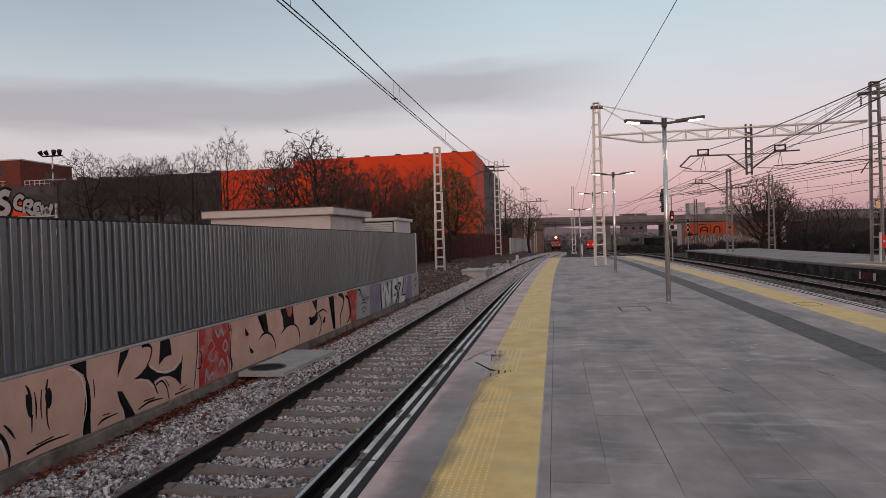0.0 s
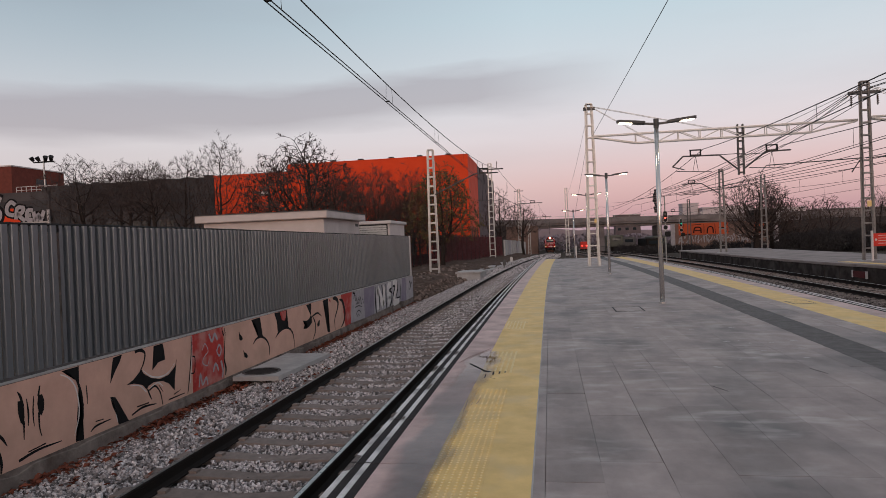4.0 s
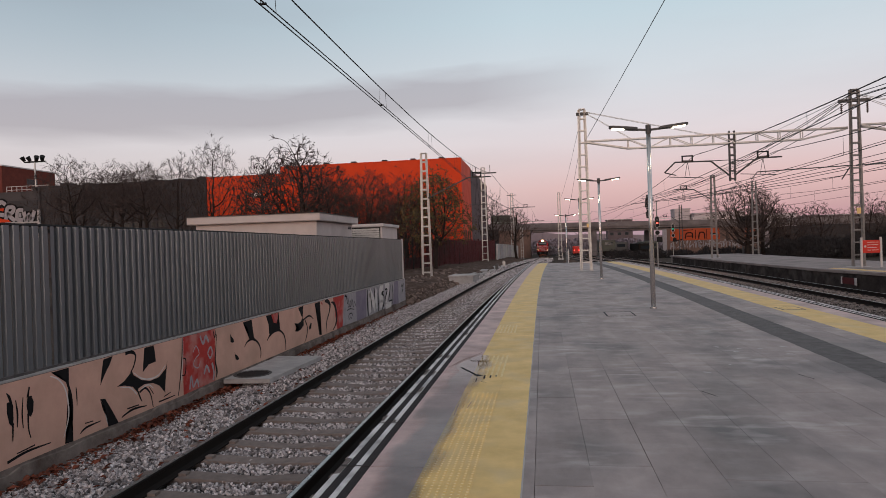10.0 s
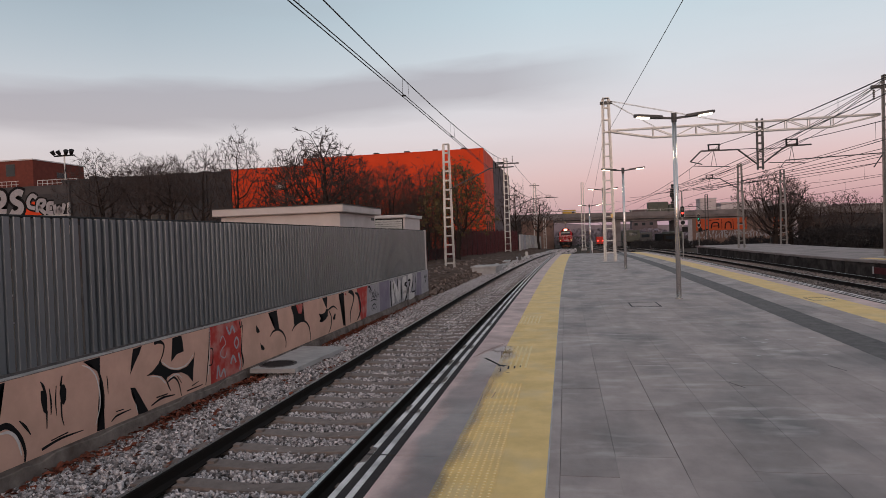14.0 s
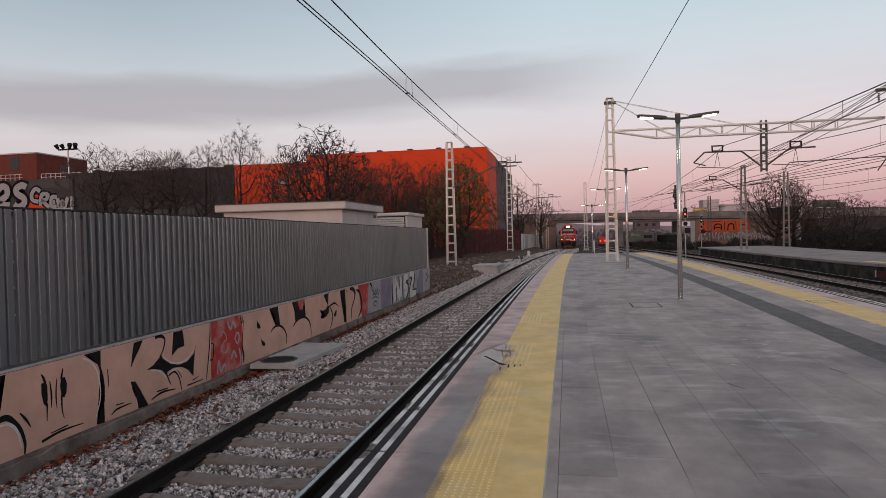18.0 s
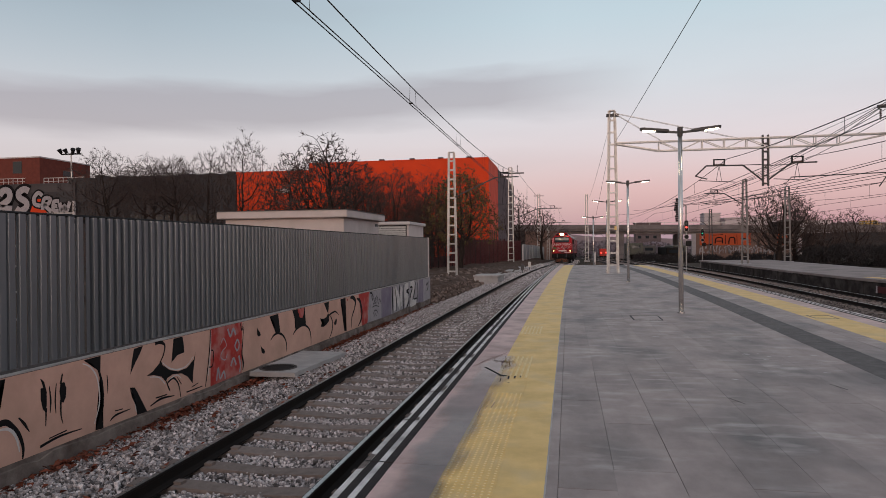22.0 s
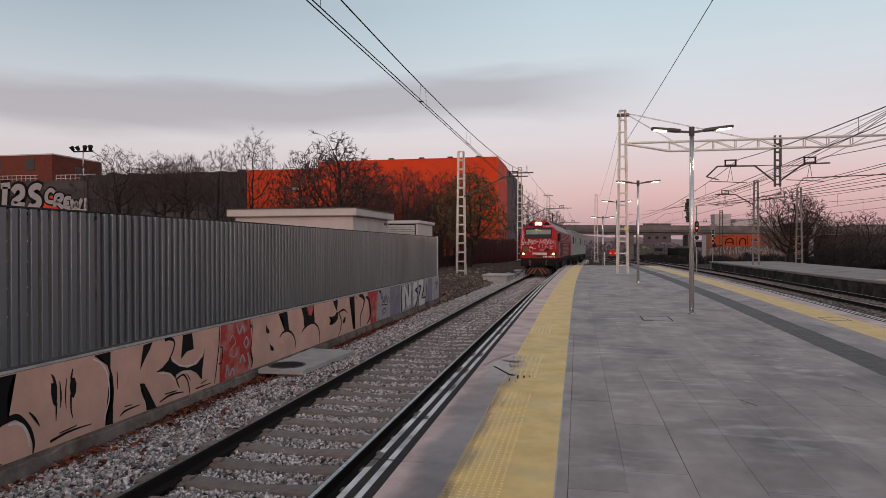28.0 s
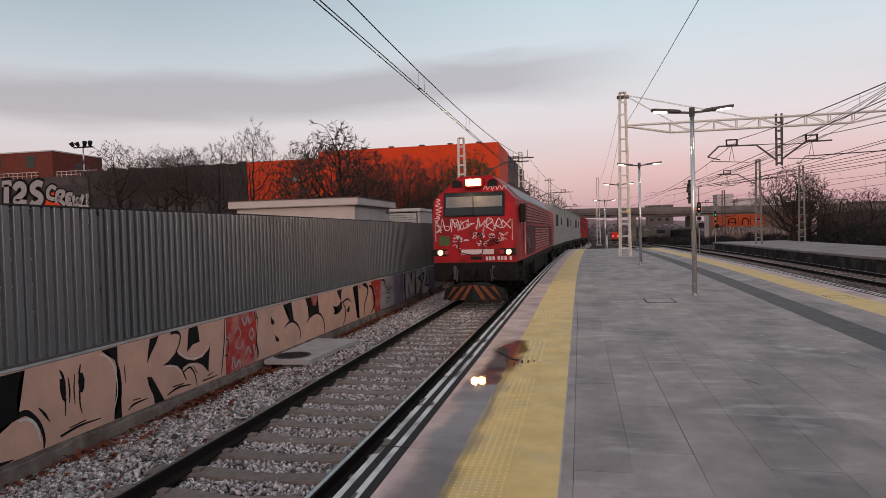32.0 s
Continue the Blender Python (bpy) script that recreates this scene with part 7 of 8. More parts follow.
    for i in range(5):     # vertical scrawl down the left corner
        tags.append([(-1.27 + r.uniform(0, 0.06), 2.78 + 0.12 * i, 0.02), (-1.08 + r.uniform(-0.05, 0.05), 2.83 + 0.12 * i, 0.022), (-1.22, 2.88 + 0.12 * i, 0.02)])
    for i in range(5):     # top right
        tags.append([(0.28 + 0.15 * i, 3.58 + r.uniform(-0.02, 0.04), 0.02), (0.36 + 0.15 * i, 3.74 + r.uniform(-0.03, 0.03), 0.022), (0.42 + 0.15 * i, 3.60, 0.02)])
    for i in range(9):     # second layer of thin strokes over the large tag
        tags.append([(-1.2 + 0.25 * i + r.uniform(-0.1, 0.2), 2.3 + r.uniform(0, 0.42), 0.014) for _ in range(5)])
    for i in range(22):     # small scribbles on the nose
        cx, cz = r.uniform(-0.6, 1.0), r.uniform(1.80, 2.2)
        tags.append([(cx + r.uniform(-0.1, 0.1), cz + r.uniform(-0.07, 0.07), 0.014) for _ in range(6)])
    for i in range(4):
        tags.append([(-0.62 + r.uniform(-0.08, 0.08), 1.85 + 0.1 * i + r.uniform(0, 0.06), 0.018) for _ in range(4)])
    part("white_tags", stroke_mesh(tags, on_front, 0.0, (0, -1, 0)), "tag", t)
    dark_tags = [[(-0.45, 2.1, 0.03), (-0.5, 1.8, 0.03), (-0.4, 1.62, 0.03), (0.0, 1.55, 0.03), (0.25, 1.6, 0.03), (0.28, 1.9, 0.03), (0.18, 2.18, 0.03)], [(0.1, 2.2, 0.05), (0.24, 2.2, 0.05), (0.24, 2.12, 0.03)]]
    part("hanging_hose", stroke_mesh(dark_tags, lambda u, v: (u, -0.06, v), 0.0, (0, -1, 0)), "dark", t)
    part("dark_tags", stroke_mesh([[(0.55 + r.uniform(-0.2, 0.25), 2.0 + r.uniform(-0.18, 0.2), 0.02) for _ in range(7)] for _ in range(3)], on_front, 0.0, (0, -1, 0)), "gblack", t)
    # buffer beam, coupling, striped plough
    part("buffer_beam", bx(-1.3, -0.06, 0.72, 1.3, 0.5, 1.31, bev=0.03), "grime", t)
    part("coupling_hook", bx(-0.09, -0.42, 0.88, 0.09, -0.06, 1.12, bev=0.03), "grime", t)
    part("coupling_link", br((0, -0.36, 0.95), (0.02, -0.30, 0.45), 0.045), "grime", t)
    for s in (-1, 1):
        part("pipe_valve", bx(s * 0.62 - 0.06, -0.14, 0.78, s * 0.62 + 0.06, -0.06, 1.2, bev=0.02), "dull", t)
    pl = bmesh.new()
    for s in (-1, 1):
        pts = [(0.0, -0.55, 0.14), (s * 1.0, -0.19, 0.16), (s * 0.92, -0.12, 0.5), (s * 0.42, -0.28, 0.70), (0.0, -0.42, 0.70)]
        poly(pl, pts, 0.05, (0, 1, 0))
    bmesh.ops.recalc_face_normals(pl, faces=pl.faces[:])
    plough = part("plough", pl, "dark", t)
    for s in (-1, 1):
        def on_plough(u, v):
            return (s * u, -0.555 + 0.366 * u + 0.24 * (v - 0.14) - 0.012, v)
        for i in range(4):
            c = 0.12 + 0.30 * i
            w = 0.13
            if i == 3:
                w = 0.10
            pts = [on_plough(c + 0.16, 0.17), on_plough(c + 0.16 + w, 0.17), on_plough(max(0, c - 0.20) + w, 0.62 - 0.03 * i), on_plough(max(0.0, c - 0.20), 0.62 - 0.03 * i)]
            pts = [(p[0], p[1], p[2]) for p in pts if abs(p[0]) < 1.0]
            if len(pts) > 2:
                bm = poly(bmesh.new(), pts, 0.01, (0, -1, 0))
                bmesh.ops.recalc_face_normals(bm, faces=bm.faces[:])
                part("stripe", bm, "chev", plough)
    # sides
    for s in (-1, 1):
        X = s * (LW + 0.004)

        def sp(nm, y0, z0, y1, z1, mat, th=0.02, parent=t):
            return part(nm, bx(min(X, X + s * th), y0, z0, max(X, X + s * th), y1, z1), mat, parent)
        d = sp("cab_door", 1.95, 1.4, 2.65, 3.2, "loco", 0.02)
        part("door_glass", bx(X + s * 0.021 - 0.003, 2.05, 2.45, X + s * 0.021 + 0.003, 2.55, 3.05), "glassy", d)
        part("grab_rail", br((X + s * 0.07, 1.86, 1.5), (X + s * 0.07, 1.86, 2.9), 0.015, n=6), "steel", d)
        sp("cab_window", 1.0, 2.5, 1.7, 3.12, "glassy", 0.012)
        m = part("mirror", bx(X, 0.85, 2.55, X + s * 0.18, 0.95, 3.15, bev=0.03), "dark", t)
        for (y0, y1) in ((3.0, 5.6), (5.8, 8.8), (9.0, 12.0), (12.2, 15.2), (15.4, 18.0)):
            g = sp("louvre_panel", y0, 2.55, y1, 3.26, "locodark", 0.01)
            for i in range(6):
                part("louvre_slat", bx(min(X + s * 0.01, X + s * 0.05), y0 + 0.05, 2.60 + 0.11 * i, max(X + s * 0.01, X + s * 0.05), y1 - 0.05, 2.655 + 0.11 * i), "louvre", g)
        for (y0, y1) in ((6.6, 9.6), (9.8, 12.8), (13.0, 15.6)):
            g = sp("louvre_panel", y0, 1.45, y1, 2.45, "locodark", 0.01)
            for i in range(8):
                part("louvre_slat", bx(min(X + s * 0.01, X + s * 0.05), y0 + 0.05, 1.50 + 0.115 * i, max(X + s * 0.01, X + s * 0.05), y1 - 0.05, 1.56 + 0.115 * i), "louvre", g)
        for (y0, y1) in ((3.2, 4.7), (4.8, 6.3), (16.0, 17.4), (17.5, 18.9)):
            sp("equipment_door", y0, 1.40, y1, 2.48, "locodark", 0.014)
        # bright sloping roof edge
        sl = bmesh.new()
        for y0, y1 in ((1.6, 5.0), (5.1, 9.4), (9.5, 13.8), (13.9, 18.0)):
            pts = [(s * LW * 0.955, y0, 3.36), (s * LW * 0.955, y1, 3.36), (s * LW * 0.60, y1, 3.86), (s * LW * 0.60, y0, 3.86)]
            poly(sl, pts, 0.02, (s * 0.8, 0, 0.6))
        bmesh.ops.recalc_face_normals(sl, faces=sl.faces[:])
        part("roof_edge_panel", sl, "contgrey", t, "pale grey sloping roof panels")
        part("skirt", bx(s * LW - 0.03, 1.5, 1.12, s * LW + 0.01, 20.5, 1.31), "grime", t)
        part("step", bx(s * 1.15 - 0.18, 2.0, 0.55, s * 1.15 + 0.18, 2.6, 0.6), "grime", t)
        part("step", bx(s * 1.15 - 0.18, 2.0, 0.85, s * 1.15 + 0.18, 2.6, 0.9), "grime", t)
        part("side_tag", stroke_mesh([[(3.2 + 0.5 * i + r.uniform(-0.15, 0.15), 1.6 + r.uniform(0, 0.6), 0.04) for _ in range(5)] for i in range(3)], lambda u, v: (X + s * 0.03, u, v), 0.0, (s, 0, 0)), "tag", t)
    part("fuel_tank", bx(-1.25, 7.6, 0.35, 1.25, 13.6, 1.12, bev=0.1), "grime", t)
    part("underframe", bx(-1.2, 0.6, 0.92, 1.2, 21.4, 1.31), "grime", t)
    for y in (6.5, 9.5, 12.5):
        part("roof_fan", br((0, y, 4.06), (0, y, 4.22), 0.7, n=20), "dull", t)
    part("exhaust", bx(-0.3, 15.0, 4.06, 0.3, 16.2, 4.28, bev=0.04), "dark", t)
    bogie(t, 4.2, (-1.8, 0.0, 1.8), keyed)
    bogie(t, 17.2, (-1.8, 0.0, 1.8), keyed)
    return t, keyed


def container_wagon(mat, label, seed):
    """A flat wagon with a tall box container on it."""
    t = thing("container_wagon", None, label, "wagon", "wagons of the train")
    r = random.Random(seed)
    part("frame", bx(-1.25, 0.3, 0.95, 1.25, 13.9, 1.2, bev=0.02), "grime", t)
    c = part("container", bx(-1.24, 0.5, 1.2, 1.24, 13.6, 3.95, bev=0.02), mat, t)
    for s in (-1, 1):
        y = 0.75
        while y < 13.4:
            part("rib", bx(min(s * 1.24, s * 1.28), y, 1.3, max(s * 1.24, s * 1.28), y + 0.14, 3.86), mat, c)
            y += 0.62
        part("dark_logo", bx(min(s * 1.281, s * 1.29), 3.0, 2.5, max(s * 1.281, s * 1.29), 5.2, 3.3), "darkwall", c)
        part("dark_logo", bx(min(s * 1.281, s * 1.29), 8.4, 2.6, max(s * 1.281, s * 1.29), 9.6, 3.2), "darkwall", c)
        part("top_rail", bx(min(s * 1.2, s * 1.30), 0.45, 3.86, max(s * 1.2, s * 1.30), 13.65, 3.97), mat, c)
        part("buffer", br((s * 0.87, -0.1, 1.02), (s * 0.87, 0.3, 1.02), 0.2, n=12), "grime", t)
    part("end_door_bar", bx(-0.1, 0.46, 1.3, 0.1, 0.5, 3.85), "dull", c)
    for i in range(3):
        part("stowage_box", bx(0.95, 4.6 + 2.0 * i, 0.5, 1.3, 5.8 + 2.0 * i, 0.95, bev=0.03), "grime", t)
    bogie(t, 2.4, (), [])
    bogie(t, 11.7, (), [])
    for yc in (2.4, 11.7):
        for dy in (-0.9, 0.9):
            bm = bmesh.new()
            for s in (-1, 1):
                bar(bm, (s * 0.78, yc + dy, 0.46), (s * 0.93, yc + dy, 0.46), 0.46, n=20)
            part("wheelset", bm, "grime", t)
    return t


LOCO, WHEELS = locomotive()
WAGONS = []
offset = 22.4
first = container_wagon("contgrey", "tall grey container wagon with dark painted patches", 1)
WAGONS.append((first, offset))
for i in range(2):
    offset += 14.4
    WAGONS.append((copy_thing(first, pose(0, 0, 0)), offset))
redw = container_wagon("contred", "tall red container wagon", 2)
offset += 14.4
WAGONS.append((redw, offset))
for i in range(3):
    offset += 14.4
    WAGONS.append((copy_thing(redw, pose(0, 0, 0)), offset))


# ---------------------------------------------------------------- platform edges and bands
def edge_rows():
    grime = random.Random(77)
    for side, name in ((-1, "left"), (1, "right")):
        def X(a, y):
            return -1.54 + a + ease(y) if side < 0 else edge_r(y) - a
        for a, mat, nm, top in ((0.0, "white", "white_strip", 0.004), (0.047, "black", "dark_strip", 0.002), (0.112, "white", "white_strip", 0.004), (0.159, "black", "dark_strip", 0.002)):
            wide = 0.045 if mat == "white" else 0.063
            verts, faces = [], []
            for y in PYS:
                p, q = X(a, y), X(a + wide, y)
                p, q = min(p, q), max(p, q)
                verts += [(p, y, -0.09), (p, y, top), (q, y, top), (q, y, -0.09)]
            for i in range(len(PYS) - 1):
                for j in range(3):
                    faces.append((i * 4 + j, i * 4 + j + 1, i * 4 + j + 5, i * 4 + j + 4))
            faces += [(0, 3, 2, 1)]
            raw(nm, verts, faces, mat, PLATFORM)
        # edge slabs behind the strips, one by one
        y = -6.05
        while y < PY1 - 0.3:
            y1 = min(y + 1.2, PY1)
            ya, yb = y + 0.004, y1 - 0.004
            a0, a1 = 0.225, 0.628
            pts = [(X(a0, ya), ya, -0.07), (X(a1, ya), ya, -0.07), (X(a1, yb), yb, -0.07), (X(a0, yb), yb, -0.07)]
            if side > 0:
                pts = pts[::-1]
            part("edge_slab", poly(bmesh.new(), pts, 0.07, (0, 0, 1)), "edge", PLATFORM)
            if y < 20:
                h = 0.008 + 0.006 * abs(math.sin(y * 3.1))
                part("joint_stain", poly(bmesh.new(), [(X(0.0, y - h), y - h, 0.0), (X(0.22, y - h * 0.6), y - h * 0.6, 0.0), (X(0.22, y + h * 0.5), y + h * 0.5, 0.0), (X(0.0, y + h), y + h, 0.0)][::side * -1], 0.0062, (0, 0, 1)), "black", PLATFORM)
                for a in (0.0, 0.112):
                    if grime.random() < 0.45:
                        continue
                    ya, yb, w = y + grime.uniform(-0.2, 0.05), y + grime.uniform(0.08, 0.34), grime.uniform(0.5, 1.0) * 0.045
                    part("joint_stain", poly(bmesh.new(), [(X(a, ya), ya, 0.0), (X(a + w, ya + 0.03), ya + 0.03, 0.0), (X(a + w, yb - 0.02), yb - 0.02, 0.0), (X(a, yb), yb, 0.0)][::side * -1], 0.0054, (0, 0, 1)), "stripdirt", PLATFORM)
            y = y1


edge_rows()


def tactile_mesh(dots, ribs, w=0.40, d=0.40):
    bm = box(bmesh.new(), 0.0004, 0.0004, -0.06, w - 0.0004, d - 0.0004, 0.0)
    if ribs:
        for i in range(6):
            box(bm, 0.03 + i * 0.065, 0.0, 0.0, 0.03 + i * 0.065 + 0.028, d, 0.006)
    me = bpy.data.meshes.new("tactile_slab")
    bm.to_mesh(me)
    bm.free()
    me.materials.append(M["yellow"])
    me.materials.append(M["rib"])
    if ribs:
        for p in me.polygons:
            if p.center.z > 0.004:
                p.material_index = 1
    if dots:
        verts, faces, base = [tuple(v.co) for v in me.vertices], [tuple(p.vertices) for p in me.polygons], len(me.polygons)
        k, n = 8, 6
        for i in range(k):
            for j in range(k):
                cx, cy = (i + 0.5) * w / k, (j + 0.5) * d / k
                s = len(verts)
                for r, z in ((0.0155, 0.0), (0.010, 0.005)):
                    verts += [(cx + r * math.cos(2 * math.pi * q / n), cy + r * math.sin(2 * math.pi * q / n), z) for q in range(n)]
                for q in range(n):
                    faces.append((s + q, s + (q + 1) % n, s + n + (q + 1) % n, s + n + q))
                faces.append(tuple(range(s + n, s + 2 * n)))
        me2 = bpy.data.meshes.new("tactile_slab")
        me2.from_pydata(verts, [], faces)
        me2.materials.append(M["yellow"])
        me2.materials.append(M["dot"])
        for p in me2.polygons:
            if len(p.vertices) == n:
                p.material_index = 1
        me = me2
    return me


DOTTED, RIBBED = tactile_mesh(True, False), tactile_mesh(False, True)


def yellow_bands():
    y = -6.0
    while y < 13.0:
        kind = "dots" if y < 7.2 else "ribs" if 8.0 <= y < 9.3 or 12.0 <= y < 13.0 else "flat"
        if kind != "flat":
            ob = new("tactile_slab", DOTTED if kind == "dots" else RIBBED)
            ob.parent, ob.location = PLATFORM, (-0.910, y, 0.001)
        else:
            part("tactile_slab", bx(-0.9095, y + 0.0004, -0.06, -0.5105, y + 0.3996, 0.001), "yellow", PLATFORM)
        part("yellow_slab", bx(-0.5095, y + 0.0004, -0.06, -0.181, y + 0.3996, 0.001), "yellow", PLATFORM)
        y += 0.4
    y0 = y
    ys = [y0 + (PY1 - y0) * i / 16 for i in range(17)]
    for nm, a, b in (("yellow_band", -0.91, -0.18),):
        verts, faces = [], []
        for yy in ys:
            verts += [(a + ease(yy), yy, -0.05), (a + ease(yy), yy, 0.001), (b + ease(yy), yy, 0.001), (b + ease(yy), yy, -0.05)]
        for i in range(len(ys) - 1):
            for j in range(3):
                faces.append((i * 4 + j, i * 4 + j + 1, i * 4 + j + 5, i * 4 + j + 4))
        raw(nm, verts, faces, "yellow", PLATFORM)
    verts, faces = [], []
    for yy in PYS:
        p, q = edge_r(yy) - 1.36, edge_r(yy) - 0.63
        verts += [(p, yy, -0.05), (p, yy, 0.001), (q, yy, 0.001), (q, yy, -0.05)]
    for i in range(len(PYS) - 1):
        for j in range(3):
            faces.append((i * 4 + j, i * 4 + j + 1, i * 4 + j + 5, i * 4 + j + 4))
    raw("yellow_band", verts, faces, "yellow", PLATFORM)
    # pale drain strip beside the yellow band, far ends of dotted patches
    verts, faces = [], []
    for yy in PYS:
        verts += [(-0.178 + ease(yy), yy, -0.05), (-0.178 + ease(yy), yy, 0.0), (-0.10 + ease(yy), yy, 0.0), (-0.10 + ease(yy), yy, -0.05)]
    for i in range(len(PYS) - 1):
        for j in range(3):
            faces.append((i * 4 + j, i * 4 + j + 1, i * 4 + j + 5, i * 4 + j + 4))
    raw("drain_strip", verts, faces, "slab_far", PLATFORM)


yellow_bands()


# ---------------------------------------------------------------- paving slabs
def paving():
    rnd = random.Random(9)
    cols = [-0.097, 0.29, 0.73, 1.17, 1.61, 2.05, 2.49, 2.93, 3.37, 3.63]
    cols_r = [4.16, 4.58, 4.985]
    meshes = {}

    def slab(w, d):
        key = (round(w, 3), round(d, 3))
        if key not in meshes:
            bm = box(bmesh.new(), 0, 0, -0.05, w, d, 0.0)
            me = bpy.data.meshes.new("paving_slab")
            bm.to_mesh(me)
            bm.free()
            me.materials.append(M["slab"])
            meshes[key] = me
        return meshes[key]
    starts = [0.35, 0.77, 0.35, 0.53, 0.53, 0.15, 0.62, 0.2, 0.4]
    far_v, far_f = [], []
    made = 0
    for ci, (a, b) in enumerate([*zip(cols, cols[1:]), *zip(cols_r, cols_r[1:])]):
        ln = 1.27
        y = -4.8 + (starts[ci] if ci < 9 else 0.3 * ci)
        while y < PY1:
            d = min(ln, PY1 - y)
            z = rnd.uniform(-0.0012, 0.0008)
            sh = ease(y) * (1 - (a + 0.1) / 3.8) if a < 3.7 else edge_r(y) - 6.26
            g, gy = rnd.choice((0.0002, 0.0003, 0.0012, 0.0024)), rnd.choice((0.0002, 0.0003, 0.0006, 0.0030))
            if -1.5 < y < 17.5 and made < 300:
                ob = new("paving_slab", slab(b - a - 2 * g, d - 2 * gy))
                ob.parent, ob.location = PLATFORM, (a + g + sh, y + gy, z)
                made += 1
            else:
                s = len(far_v)
                x0, x1, y0, y1 = a + g + sh, b - g + sh, y + gy, y + d - gy
                far_v += [(x0, y0, z), (x1, y0, z), (x1, y1, z), (x0, y1, z), (x0, y0, -0.05), (x1, y0, -0.05), (x1, y1, -0.05), (x0, y1, -0.05)]
                far_f += [(s, s + 1, s + 2, s + 3), (s, s + 4, s + 5, s + 1), (s + 1, s + 5, s + 6, s + 2), (s + 2, s + 6, s + 7, s + 3), (s + 3, s + 7, s + 4, s)]
            y += d
    tagged(raw("far_paving_slabs", far_v, far_f, "slab_far", PLATFORM), kind="stuff")
    # mortar bed that closes the joints beside the guide band and the yellow edging
    for nm, mat, za, fa, fb in (("mortar_strip", "slab_far", -0.0016, lambda y: 3.45, lambda y: 3.633 + (edge_r(y) - 6.26) * 0.9), ("mortar_strip", "slab_far", -0.0016, lambda y: 4.157 + (edge_r(y) - 6.26) * 0.9, lambda y: 4.40 + (edge_r(y) - 6.26)), ("pale_edging", "pale", 0.0025, lambda y: -0.188 + ease(y), lambda y: -0.176 + ease(y))):
        vs, fs = [], []
        for y in PYS:
            vs += [(fa(y), y, za), (fb(y), y, za)]
        for i in range(len(PYS) - 1):
            fs.append((2 * i, 2 * i + 1, 2 * i + 3, 2 * i + 2))
        raw(nm, vs, fs, mat, PLATFORM)
    # dark grey guide band
    y = -4.0
    while y < PY1 - 0.1:
        d = min(0.6 if y < 20 else 3.0, PY1 - y)
        sh = (edge_r(y) - 6.26) * 0.9
        part("band_slab", bx(3.635 + sh, y + 0.002, -0.05, 4.155 + sh, y + d - 0.002, 0.0), "band", PLATFORM)
        y += d


paving()


